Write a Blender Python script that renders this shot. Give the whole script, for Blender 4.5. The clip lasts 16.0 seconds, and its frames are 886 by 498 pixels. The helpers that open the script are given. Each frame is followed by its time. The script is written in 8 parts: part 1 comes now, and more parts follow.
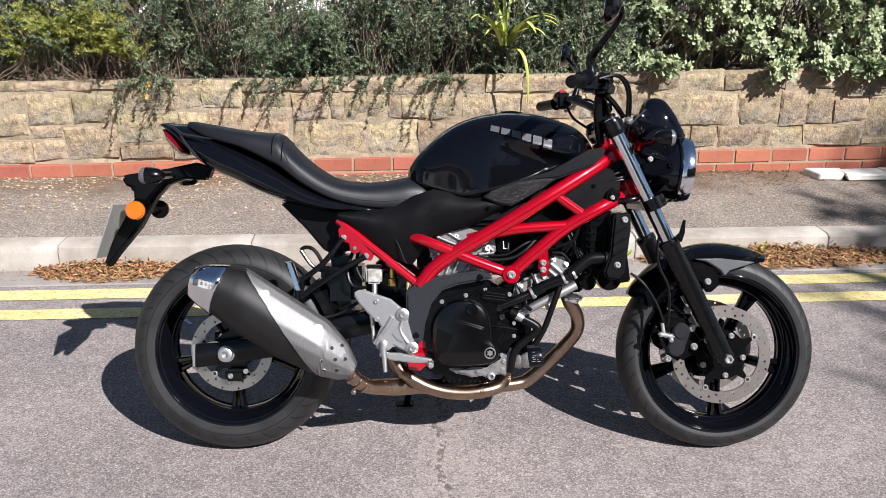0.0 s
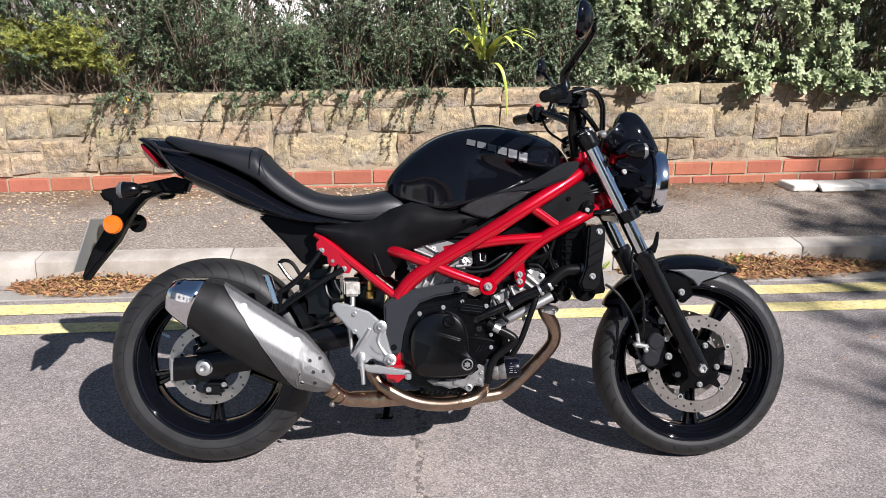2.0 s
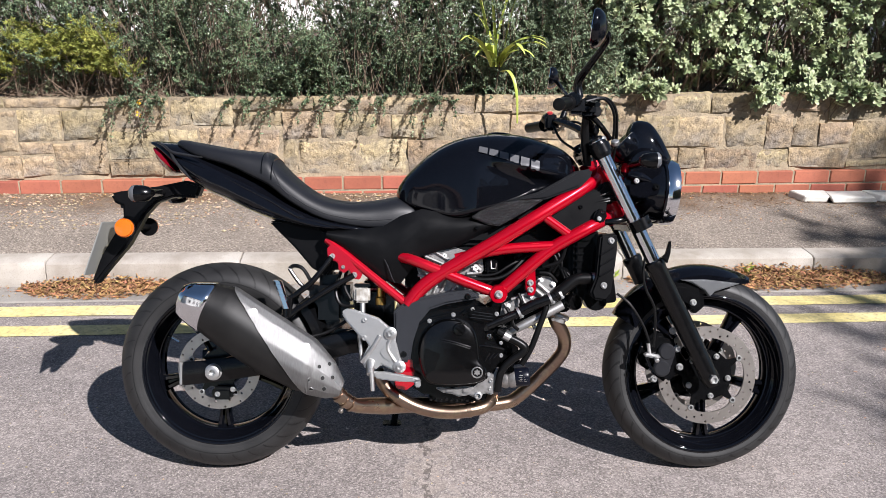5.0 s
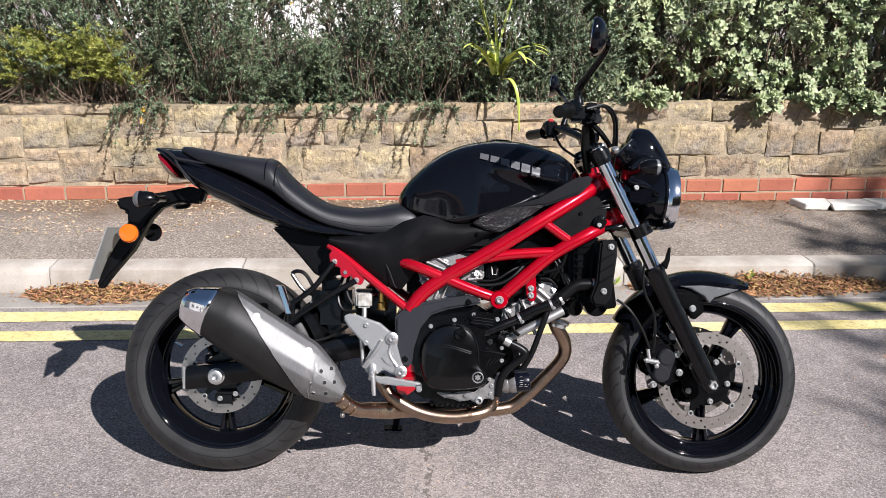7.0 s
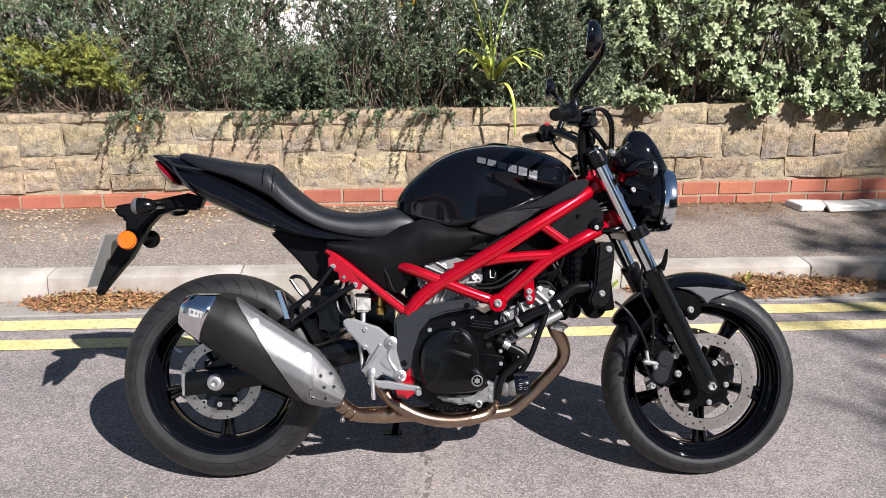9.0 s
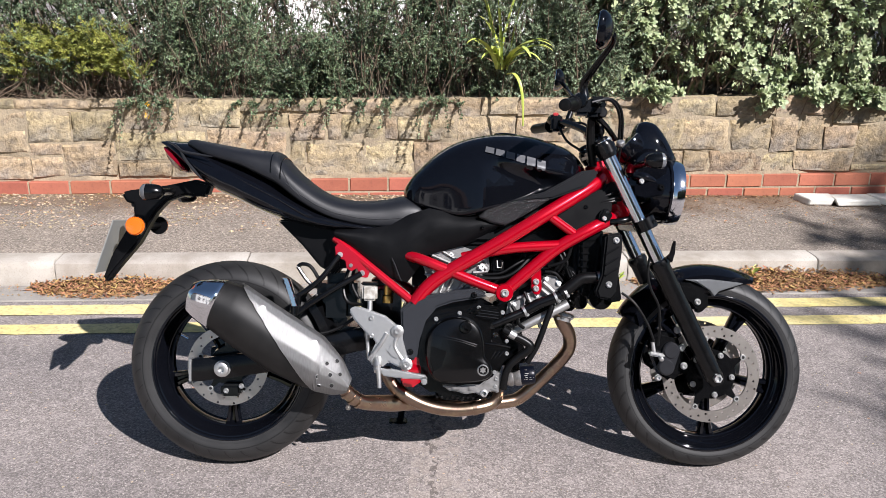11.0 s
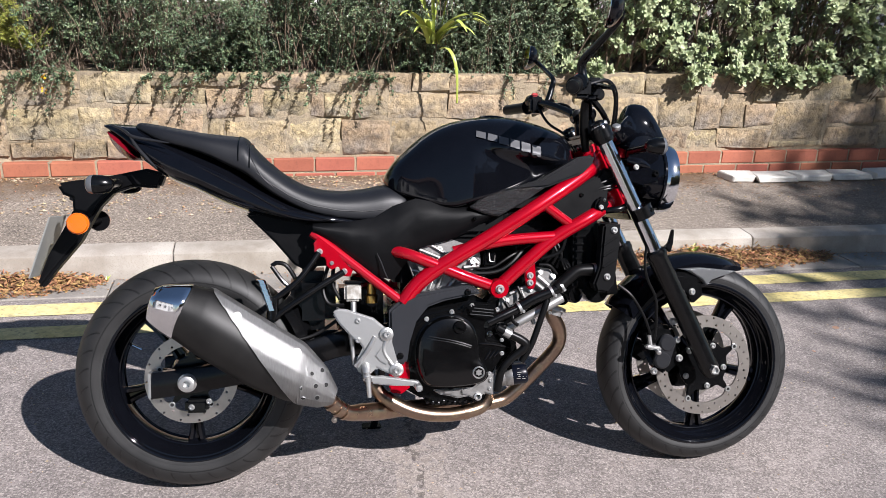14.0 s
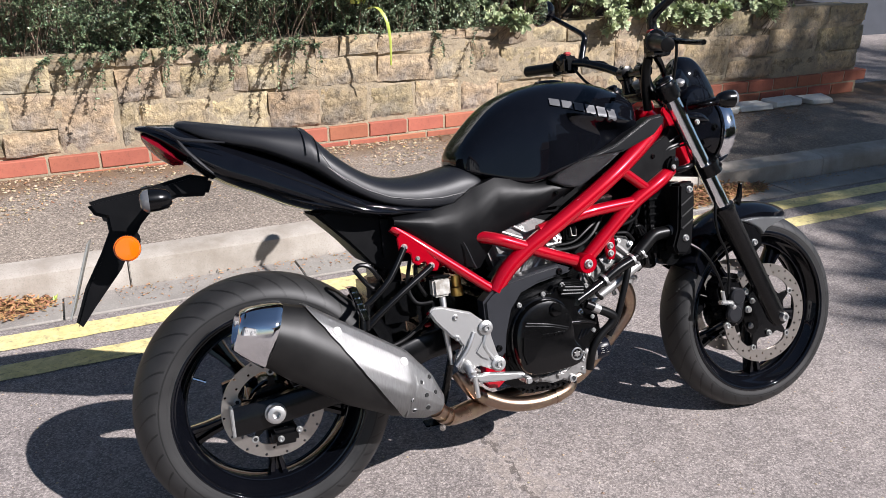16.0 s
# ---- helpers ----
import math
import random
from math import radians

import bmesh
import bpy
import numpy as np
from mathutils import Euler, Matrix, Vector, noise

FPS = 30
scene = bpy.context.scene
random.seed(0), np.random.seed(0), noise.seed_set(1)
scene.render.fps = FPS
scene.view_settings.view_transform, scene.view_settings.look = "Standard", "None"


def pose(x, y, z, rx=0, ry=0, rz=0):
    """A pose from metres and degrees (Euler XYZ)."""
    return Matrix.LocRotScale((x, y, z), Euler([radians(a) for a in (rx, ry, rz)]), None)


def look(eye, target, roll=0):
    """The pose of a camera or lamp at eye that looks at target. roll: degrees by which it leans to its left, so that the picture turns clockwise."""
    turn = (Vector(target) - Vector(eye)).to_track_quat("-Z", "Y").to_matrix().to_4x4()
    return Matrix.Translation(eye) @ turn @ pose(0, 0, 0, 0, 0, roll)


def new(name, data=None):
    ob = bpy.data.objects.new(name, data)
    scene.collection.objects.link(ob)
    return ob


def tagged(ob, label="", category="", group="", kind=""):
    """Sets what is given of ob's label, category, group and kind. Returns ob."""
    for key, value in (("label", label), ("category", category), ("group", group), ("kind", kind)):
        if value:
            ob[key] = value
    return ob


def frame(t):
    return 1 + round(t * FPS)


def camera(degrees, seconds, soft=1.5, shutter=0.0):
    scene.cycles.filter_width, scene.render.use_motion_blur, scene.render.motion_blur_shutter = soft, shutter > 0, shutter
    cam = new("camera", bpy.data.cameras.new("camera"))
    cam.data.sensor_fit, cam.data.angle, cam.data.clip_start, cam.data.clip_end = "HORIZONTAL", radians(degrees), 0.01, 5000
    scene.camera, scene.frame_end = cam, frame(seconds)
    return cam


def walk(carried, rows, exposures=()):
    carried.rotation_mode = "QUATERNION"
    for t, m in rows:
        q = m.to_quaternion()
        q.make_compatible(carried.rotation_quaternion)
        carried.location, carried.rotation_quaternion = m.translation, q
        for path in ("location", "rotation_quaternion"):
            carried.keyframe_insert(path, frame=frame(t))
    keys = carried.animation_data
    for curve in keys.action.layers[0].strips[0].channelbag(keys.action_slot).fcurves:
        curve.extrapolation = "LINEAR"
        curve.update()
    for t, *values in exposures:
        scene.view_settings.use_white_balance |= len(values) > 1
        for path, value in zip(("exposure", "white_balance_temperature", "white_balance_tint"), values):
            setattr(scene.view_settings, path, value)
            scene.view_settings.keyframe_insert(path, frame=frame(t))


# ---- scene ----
cam = camera(57.7, 16.0, soft=0.8)
PATH = [
    (0, (-0.191, -2.173, 1.348), (-0.112, -0.282, 0.704), 0.3),
    (0.5, (-0.199, -2.179, 1.35), (-0.112, -0.299, 0.675), 0.6),
    (1, (-0.19, -2.191, 1.354), (-0.095, -0.305, 0.697), 0.8),
    (1.5, (-0.183, -2.193, 1.357), (-0.074, -0.292, 0.745), 0.5),
    (2, (-0.176, -2.194, 1.355), (-0.054, -0.294, 0.74), 0.4),
    (2.5, (-0.185, -2.197, 1.352), (-0.074, -0.301, 0.726), 0.4),
    (3, (-0.195, -2.19, 1.352), (-0.097, -0.287, 0.744), 0.3),
    (3.5, (-0.198, -2.18, 1.349), (-0.089, -0.276, 0.746), 0.6),
    (4, (-0.194, -2.18, 1.354), (-0.082, -0.278, 0.747), 0.8),
    (6.5, (-0.185, -2.203, 1.356), (-0.088, -0.292, 0.771), 1.0),
    (7, (-0.185, -2.207, 1.356), (-0.086, -0.296, 0.774), 1.0),
    (7.5, (-0.185, -2.216, 1.359), (-0.089, -0.303, 0.786), 0.7),
    (8, (-0.187, -2.217, 1.359), (-0.091, -0.3, 0.797), 0.4),
    (8.5, (-0.189, -2.217, 1.357), (-0.083, -0.299, 0.799), 0.5),
    (9, (-0.189, -2.214, 1.352), (-0.082, -0.299, 0.784), 0.5),
    (11.5, (-0.195, -2.214, 1.349), (-0.103, -0.306, 0.757), 1.1),
    (12, (-0.192, -2.21, 1.351), (-0.103, -0.301, 0.758), 1.0),
    (12.5, (-0.209, -2.188, 1.356), (-0.105, -0.28, 0.767), 1.4),
    (13, (-0.275, -2.132, 1.353), (-0.107, -0.227, 0.768), 1.3),
    (13.5, (-0.389, -2.059, 1.353), (-0.067, -0.18, 0.748), 1.1),
    (14, (-0.459, -1.99, 1.338), (-0.082, -0.135, 0.692), 2.6),
    (14.5, (-0.552, -1.81, 1.341), (-0.205, 0.043, 0.675), 2.5),
    (15, (-0.657, -1.71, 1.344), (-0.293, 0.134, 0.66), 1.7),
    (15.5, (-0.834, -1.674, 1.342), (-0.27, 0.108, 0.631), 0.0),
    (16, (-0.99, -1.641, 1.339), (-0.25, 0.063, 0.597), 0.3),
]
walk(cam, [(t, look(eye, target, roll)) for t, eye, target, roll in PATH])

# ---- light ----
SUN_TO = Vector((0.74, -0.93, 1.0)).normalized()
world = bpy.data.worlds.new("sky")
scene.world = world
world.use_nodes = True
wn = world.node_tree
sky = wn.nodes.new("ShaderNodeTexSky")
sky.sky_type, sky.sun_disc = "NISHITA", False
sky.sun_elevation = math.asin(SUN_TO.z)
sky.sun_rotation = math.atan2(SUN_TO.x, SUN_TO.y)
sky.dust_density, sky.ozone_density = 0.2, 2.5
wn.links.new(sky.outputs[0], wn.nodes["Background"].inputs[0])
wn.nodes["Background"].inputs[1].default_value = 0.050
sun = new("sun", bpy.data.lights.new("sun", "SUN"))
sun.data.energy, sun.data.angle, sun.data.color = 5.3, radians(0.53), (1.0, 0.962, 0.985)
sun.matrix_world = look(SUN_TO * 30, (0, 0, 0))
scene.view_settings.exposure = 0.78


# ---- materials ----
def material(name, base, rough=0.6, metal=0.0, second=None, scale=8.0, detail=6.0, spread=0.5, bump=0.0, bump_scale=60.0,
             coat=0.0, grain=None, grain_scale=300.0, grain_amount=0.3, per_piece=0.0, rough_vary=0.0, spec=0.5, island=False, stretch=None, chips=0.0, chip_scale=150.0):
    """A surface: two colours mixed by broad noise, a fine grain over it, relief and uneven gloss."""
    m = bpy.data.materials.new(name)
    m.use_nodes = True
    nt, n = m.node_tree, m.node_tree.nodes
    b = n["Principled BSDF"]
    lk = nt.links.new

    def node(kind, **kw):
        o = n.new(kind)
        for k, v in kw.items():
            o.inputs[k].default_value = v
        return o
    tc = node("ShaderNodeTexCoord")
    where = tc.outputs["Object"]
    if stretch:
        mp = node("ShaderNodeMapping", Scale=stretch)
        lk(where, mp.inputs["Vector"])
        where = mp.outputs[0]
    b.inputs["Roughness"].default_value, b.inputs["Metallic"].default_value = rough, metal
    b.inputs["Coat Weight"].default_value, b.inputs["Coat Roughness"].default_value = coat, 0.03
    b.inputs["Specular IOR Level"].default_value = spec
    big = node("ShaderNodeTexNoise", Scale=scale, Detail=detail, Roughness=0.6)
    lk(where, big.inputs["Vector"])
    ramp = node("ShaderNodeMapRange")
    ramp.inputs[1].default_value, ramp.inputs[2].default_value = 0.5 - spread / 2, 0.5 + spread / 2
    lk(big.outputs["Fac"], ramp.inputs[0])
    mix = n.new("ShaderNodeMix")
    mix.data_type = "RGBA"
    mix.inputs[6].default_value = (*base, 1)
    mix.inputs[7].default_value = (*(second or base), 1)
    lk(ramp.outputs[0], mix.inputs[0])
    out = mix.outputs[2]
    if grain:
        fine = node("ShaderNodeTexNoise", Scale=grain_scale, Detail=3.0, Roughness=0.7)
        lk(where, fine.inputs["Vector"])
        fr = node("ShaderNodeMapRange")
        fr.inputs[1].default_value, fr.inputs[2].default_value, fr.inputs[4].default_value = 0.52, 0.68, grain_amount
        lk(fine.outputs["Fac"], fr.inputs[0])
        gm = n.new("ShaderNodeMix")
        gm.data_type = "RGBA"
        gm.inputs[7].default_value = (*grain, 1)
        lk(fr.outputs[0], gm.inputs[0])
        lk(out, gm.inputs[6])
        out = gm.outputs[2]
    if chips:
        vo = node("ShaderNodeTexVoronoi", Scale=chip_scale)
        lk(where, vo.inputs["Vector"])
        bw = node("ShaderNodeSeparateColor")
        lk(vo.outputs["Color"], bw.inputs[0])
        cr = node("ShaderNodeMapRange")
        cr.inputs[3].default_value, cr.inputs[4].default_value = 1 - chips, 1 + chips
        lk(bw.outputs[0], cr.inputs[0])
        ch = node("ShaderNodeHueSaturation")
        lk(cr.outputs[0], ch.inputs["Value"])
        lk(out, ch.inputs["Color"])
        out = ch.outputs[0]
    if per_piece:
        rnd = n.new("ShaderNodeNewGeometry").outputs["Random Per Island"] if island else n.new("ShaderNodeObjectInfo").outputs["Random"]
        pr = node("ShaderNodeMapRange")
        pr.inputs[3].default_value, pr.inputs[4].default_value = 1 - per_piece, 1 + per_piece
        lk(rnd, pr.inputs[0])
        hs = node("ShaderNodeHueSaturation")
        lk(pr.outputs[0], hs.inputs["Value"])
        hr = node("ShaderNodeMapRange")
        hr.inputs[3].default_value, hr.inputs[4].default_value = 0.5 - per_piece * 0.06, 0.5 + per_piece * 0.06
        wob = node("ShaderNodeMath")
        wob.operation = "FRACT"
        mul = node("ShaderNodeMath")
        mul.operation = "MULTIPLY"
        mul.inputs[1].default_value = 7.31
        lk(rnd, mul.inputs[0])
        lk(mul.outputs[0], wob.inputs[0])
        lk(wob.outputs[0], hr.inputs[0])
        lk(hr.outputs[0], hs.inputs["Hue"])
        lk(out, hs.inputs["Color"])
        out = hs.outputs[0]
    lk(out, b.inputs["Base Color"])
    if rough_vary:
        rv = node("ShaderNodeMapRange")
        rv.inputs[3].default_value, rv.inputs[4].default_value = max(0.02, rough - rough_vary), min(1, rough + rough_vary)
        lk(big.outputs["Fac"], rv.inputs[0])
        lk(rv.outputs[0], b.inputs["Roughness"])
    if bump:
        bn = node("ShaderNodeTexNoise", Scale=bump_scale, Detail=5.0, Roughness=0.65)
        lk(where, bn.inputs["Vector"])
        bp = node("ShaderNodeBump", Strength=min(1.0, bump * 100), Distance=bump)
        lk(bn.outputs["Fac"], bp.inputs["Height"])
        lk(bp.outputs[0], b.inputs["Normal"])
    return m


def road_surface():
    """Asphalt: coarse pale aggregate, dark pits, and one pale worn strip along an old joint."""
    m = material("asphalt", (0.186, 0.165, 0.158), 0.9, 0, (0.268, 0.234, 0.217), 1.5, 12, 0.32, 0.005, 200, grain=(0.50, 0.445, 0.40), grain_scale=150, grain_amount=0.65, spec=0.3, chips=0.34, chip_scale=190)
    n, lk = m.node_tree.nodes, m.node_tree.links.new
    b = n["Principled BSDF"]
    src = b.inputs["Base Color"].links[0].from_socket
    tc = n.new("ShaderNodeTexCoord")

    def mth(op, a, c=0.0):
        o = n.new("ShaderNodeMath")
        o.operation = op
        for i, v in enumerate((a, c)):
            if isinstance(v, (int, float)):
                o.inputs[i].default_value = v
            else:
                lk(v, o.inputs[i])
        return o.outputs[0]

    def cloud(scale, detail=4.0):
        o = n.new("ShaderNodeTexNoise")
        o.inputs["Scale"].default_value, o.inputs["Detail"].default_value = scale, detail
        lk(tc.outputs["Object"], o.inputs["Vector"])
        return o.outputs["Fac"]

    def blend(fac, col):
        nonlocal src
        o = n.new("ShaderNodeMix")
        o.data_type = "RGBA"
        o.inputs[7].default_value = (*col, 1)
        lk(fac, o.inputs[0])
        lk(src, o.inputs[6])
        src = o.outputs[2]
    sp = n.new("ShaderNodeSeparateXYZ")
    lk(tc.outputs["Object"], sp.inputs[0])
    # dark pits between the stones
    vo = n.new("ShaderNodeTexVoronoi")
    vo.inputs["Scale"].default_value = 190
    lk(tc.outputs["Object"], vo.inputs["Vector"])
    pits = mth("MULTIPLY", mth("GREATER_THAN", vo.outputs["Distance"], 0.60), mth("GREATER_THAN", cloud(14.0), 0.47))
    blend(mth("MULTIPLY", pits, 0.4), (0.07, 0.06, 0.056))
    # the joint: a pale strip with a ragged edge, dark crumbs along its middle
    off = mth("ABSOLUTE", mth("ADD", mth("SUBTRACT", sp.outputs[0], JOINT_X), mth("MULTIPLY", mth("SUBTRACT", cloud(3.0), 0.5), 0.22)))
    near = mth("LESS_THAN", sp.outputs[1], 0.35)
    strip = mth("MULTIPLY", mth("MULTIPLY", mth("LESS_THAN", off, 0.085), mth("GREATER_THAN", cloud(30.0), 0.47)), near)
    blend(mth("MULTIPLY", strip, 0.28), (0.40, 0.34, 0.29))
    crumb = mth("MULTIPLY", mth("MULTIPLY", mth("LESS_THAN", off, 0.014), mth("GREATER_THAN", cloud(55.0), 0.52)), near)
    blend(mth("MULTIPLY", crumb, 0.6), (0.06, 0.05, 0.045))
    # small rusty spots
    rust = mth("MULTIPLY", mth("GREATER_THAN", cloud(9.0, 1.0), 0.80), 0.6)
    blend(rust, (0.42, 0.22, 0.12))
    lk(src, b.inputs["Base Color"])
    return m


JOINT_X = -0.10
ASPHALT = road_surface()


def footway_surface():
    """Coarse brown-grey asphalt, with a ragged band of washed-down soil along the wall's foot."""
    m = material("footway asphalt", (0.150, 0.127, 0.108), 0.95, 0, (0.245, 0.207, 0.172), 2.2, 14, 0.35, 0.006, 150, grain=(0.50, 0.43, 0.35), grain_scale=120, grain_amount=0.75, spec=0.2, chips=0.40, chip_scale=150)
    n, lk = m.node_tree.nodes, m.node_tree.links.new
    b = n["Principled BSDF"]
    src = b.inputs["Base Color"].links[0].from_socket
    tc = n.new("ShaderNodeTexCoord")
    sp = n.new("ShaderNodeSeparateXYZ")
    lk(tc.outputs["Object"], sp.inputs[0])
    for scale, low, high, strength, colour in ((3.2, 2.30, 2.62, 0.75, (0.105, 0.066, 0.040)), (16.0, 2.36, 2.70, 0.55, (0.20, 0.13, 0.075))):
        cloud = n.new("ShaderNodeTexNoise")
        cloud.inputs["Scale"].default_value, cloud.inputs["Detail"].default_value = scale, 10.0
        lk(tc.outputs["Object"], cloud.inputs["Vector"])
        wob = n.new("ShaderNodeMath")
        wob.operation = "MULTIPLY_ADD"
        wob.inputs[1].default_value, wob.inputs[2].default_value = 0.9, -0.45
        lk(cloud.outputs["Fac"], wob.inputs[0])
        add = n.new("ShaderNodeMath")
        lk(sp.outputs[1], add.inputs[0])
        lk(wob.outputs[0], add.inputs[1])
        band = n.new("ShaderNodeMapRange")
        for k, v in zip((1, 2, 4), (low, high, strength)):
            band.inputs[k].default_value = v
        lk(add.outputs[0], band.inputs[0])
        mix = n.new("ShaderNodeMix")
        mix.data_type = "RGBA"
        mix.inputs[7].default_value = (*colour, 1)
        lk(band.outputs[0], mix.inputs[0])
        lk(src, mix.inputs[6])
        src = mix.outputs[2]
    lk(src, b.inputs["Base Color"])
    return m


FOOTWAY = footway_surface()
KERB = material("kerb concrete", (0.25, 0.218, 0.18), 0.9, 0, (0.42, 0.385, 0.34), 4, 14, 0.3, 0.003, 90, grain=(0.2, 0.18, 0.15), grain_scale=160, grain_amount=0.5, per_piece=0.07)
CHANNEL = material("channel concrete", (0.30, 0.28, 0.25), 0.9, 0, (0.20, 0.18, 0.16), 5, 8, 0.4, 0.003, 110, grain=(0.45, 0.41, 0.36), grain_scale=180, grain_amount=0.5, per_piece=0.08)
STONE = material("sandstone", (0.43, 0.330, 0.195), 0.95, 0, (0.24, 0.208, 0.165), 4.5, 14, 0.24, 0.011, 60, grain=(0.15, 0.125, 0.10), grain_scale=22, grain_amount=0.65, per_piece=0.22, spec=0.15, chips=0.2, chip_scale=45)
MORTAR = material("lime mortar", (0.40, 0.325, 0.22), 0.95, 0, (0.27, 0.225, 0.16), 10, 8, 0.4, 0.008, 70, grain=(0.18, 0.15, 0.12), grain_scale=60, grain_amount=0.5, spec=0.2)
BRICK = material("red brick", (0.41, 0.145, 0.09), 0.9, 0, (0.33, 0.115, 0.075), 12, 8, 0.4, 0.002, 140, grain=(0.2, 0.09, 0.06), grain_scale=110, grain_amount=0.4, per_piece=0.12, spec=0.2)
SOIL = material("soil", (0.055, 0.038, 0.026), 0.95, 0, (0.10, 0.07, 0.045), 14, 8, 0.4, 0.02, 40)
WHITE_STONE = material("painted stone", (0.70, 0.68, 0.62), 0.8, 0, (0.52, 0.50, 0.45), 12, 6, 0.4, 0.003, 80, per_piece=0.08)
RENDER = material("white render", (0.74, 0.73, 0.70), 0.85, 0, (0.66, 0.65, 0.62), 3, 6, 0.4, 0.003, 120)
ROOF = material("roof tile", (0.16, 0.085, 0.06), 0.85, 0, (0.11, 0.06, 0.045), 5, 6, 0.4, 0.01, 30)
DARK_WALL = material("slate grey boards", (0.05, 0.056, 0.07), 0.7, 0, (0.035, 0.04, 0.05), 6)
GLAZING = material("window glass", (0.02, 0.022, 0.025), 0.05)
BARK = material("bark", (0.10, 0.07, 0.05), 0.9, 0, (0.06, 0.042, 0.03), 30, 6, 0.4, 0.004, 120)
TWIG = material("twig", (0.185, 0.138, 0.10), 0.9, 0, (0.11, 0.075, 0.05), 40, 6, 0.4)
LEAF_DARK = material("small dark leaf", (0.064, 0.100, 0.053), 0.38, 0, (0.165, 0.220, 0.117), 5, 4, 0.4, per_piece=0.75, island=True)
LEAF_MID = material("mid green small leaf", (0.105, 0.150, 0.085), 0.42, 0, (0.215, 0.270, 0.160), 6, 4, 0.4, per_piece=0.45, island=True)
LEAF_GREY = material("grey-green leaf", (0.195, 0.25, 0.115), 0.6, 0, (0.43, 0.475, 0.28), 7, 4, 0.4, per_piece=0.35, island=True)
LEAF_GOLD = material("golden needle leaf", (0.36, 0.37, 0.075), 0.55, 0, (0.19, 0.22, 0.05), 9, 4, 0.4, per_piece=0.35, island=True)
LEAF_LILY = material("strap leaf", (0.27, 0.37, 0.05), 0.4, 0, (0.46, 0.50, 0.13), 7, 4, 0.5, per_piece=0.3, island=True)
LEAF_STRAW = material("straw leaf", (0.50, 0.40, 0.24), 0.7, 0, (0.34, 0.24, 0.13), 20, 4, 0.5)
LEAF_DEAD = material("dead leaf", (0.42, 0.235, 0.10), 0.8, 0, (0.25, 0.13, 0.06), 30, 4, 0.5, per_piece=0.5, island=True)
MOULD = material("leaf mould", (0.17, 0.095, 0.05), 0.95, 0, (0.08, 0.05, 0.03), 30, 8, 0.4, 0.012, 70, grain=(0.36, 0.21, 0.10), grain_scale=60, grain_amount=0.7, spec=0.2)
LEAF_TREE = material("tree leaf", (0.06, 0.10, 0.03), 0.5, 0, (0.08, 0.12, 0.04), 4, 3, 0.4, per_piece=0.3, island=True)
PALE_BITS = material("pale gravel", (0.48, 0.385, 0.26), 0.9, 0, (0.25, 0.18, 0.12), 40, 4, 0.5, per_piece=0.4, island=True)
FLOWER = material("yellow flower", (0.75, 0.42, 0.02), 0.6)

GLOSS_BLACK = material("gloss black paint", (0.0022, 0.0025, 0.0038), 0.05, 0, (0.003, 0.0034, 0.005), 30, spec=0.36)
MATT_BLACK = material("matt black plastic", (0.0018, 0.0019, 0.0023), 0.42, 0, (0.003, 0.0031, 0.0036), 25, 6, 0.5, 0.0006, 900, rough_vary=0.08, spec=0.14)
SATIN_BLACK = material("satin black metal", (0.0018, 0.0019, 0.0022), 0.22, 0.0, (0.0032, 0.0033, 0.0037), 30, 5, 0.5, rough_vary=0.08, spec=0.32)
ENGINE_BLACK = material("engine black paint", (0.0014, 0.0014, 0.0016), 0.20, 0, (0.0022, 0.0022, 0.0024), 40, 6, 0.5, 0.0004, 500, rough_vary=0.06, spec=0.4)
GREY_PLASTIC = material("charcoal plastic", (0.013, 0.0135, 0.0155), 0.34, 0, (0.018, 0.0185, 0.021), 30, 6, 0.5, 0.0006, 900, spec=0.22)
SHROUD = material("dark satin trim plastic", (0.0052, 0.0055, 0.0066), 0.30, 0, (0.0075, 0.0078, 0.009), 30, 6, 0.5, 0.0005, 900, spec=0.35)
PIVOT = material("satin graphite plastic", (0.015, 0.016, 0.019), 0.34, 0, (0.020, 0.021, 0.025), 30, 6, 0.5, 0.0005, 900, spec=0.45)
VINYL = material("seat vinyl", (0.0064, 0.0071, 0.0093), 0.47, 0, (0.0094, 0.0102, 0.0128), 14, 6, 0.5, 0.0016, 420, rough_vary=0.08, spec=0.36)
HOSE = material("rubber hose", (0.0025, 0.0025, 0.0027), 0.36, 0, (0.004, 0.004, 0.0042), 40, spec=0.2)
RED = material("red frame paint", (0.41, 0.0004, 0.011), 0.28, 0.35, (0.35, 0.0004, 0.010), 25, coat=1.0, spec=0.15)
CHROME = material("chrome", (0.80, 0.81, 0.83), 0.10, 1.0, (0.70, 0.71, 0.73), 20)
ALLOY = material("cast alloy", (0.52, 0.52, 0.515), 0.42, 0.9, (0.42, 0.42, 0.41), 20, 6, 0.5, 0.0008, 300, rough_vary=0.08)
CAST = material("rough casting", (0.42, 0.41, 0.40), 0.42, 0.8, (0.17, 0.166, 0.16), 42, 6, 0.5, 0.0015, 200, rough_vary=0.12)
BRUSHED = material("brushed steel", (0.44, 0.438, 0.435), 0.60, 1.0, (0.36, 0.357, 0.352), 50, 6, 0.5, 0.0003, 200, rough_vary=0.06, stretch=(6, 1, 1))
STEEL = material("disc steel", (0.50, 0.465, 0.43), 0.36, 1.0, (0.38, 0.35, 0.32), 30, 6, 0.5, rough_vary=0.1)
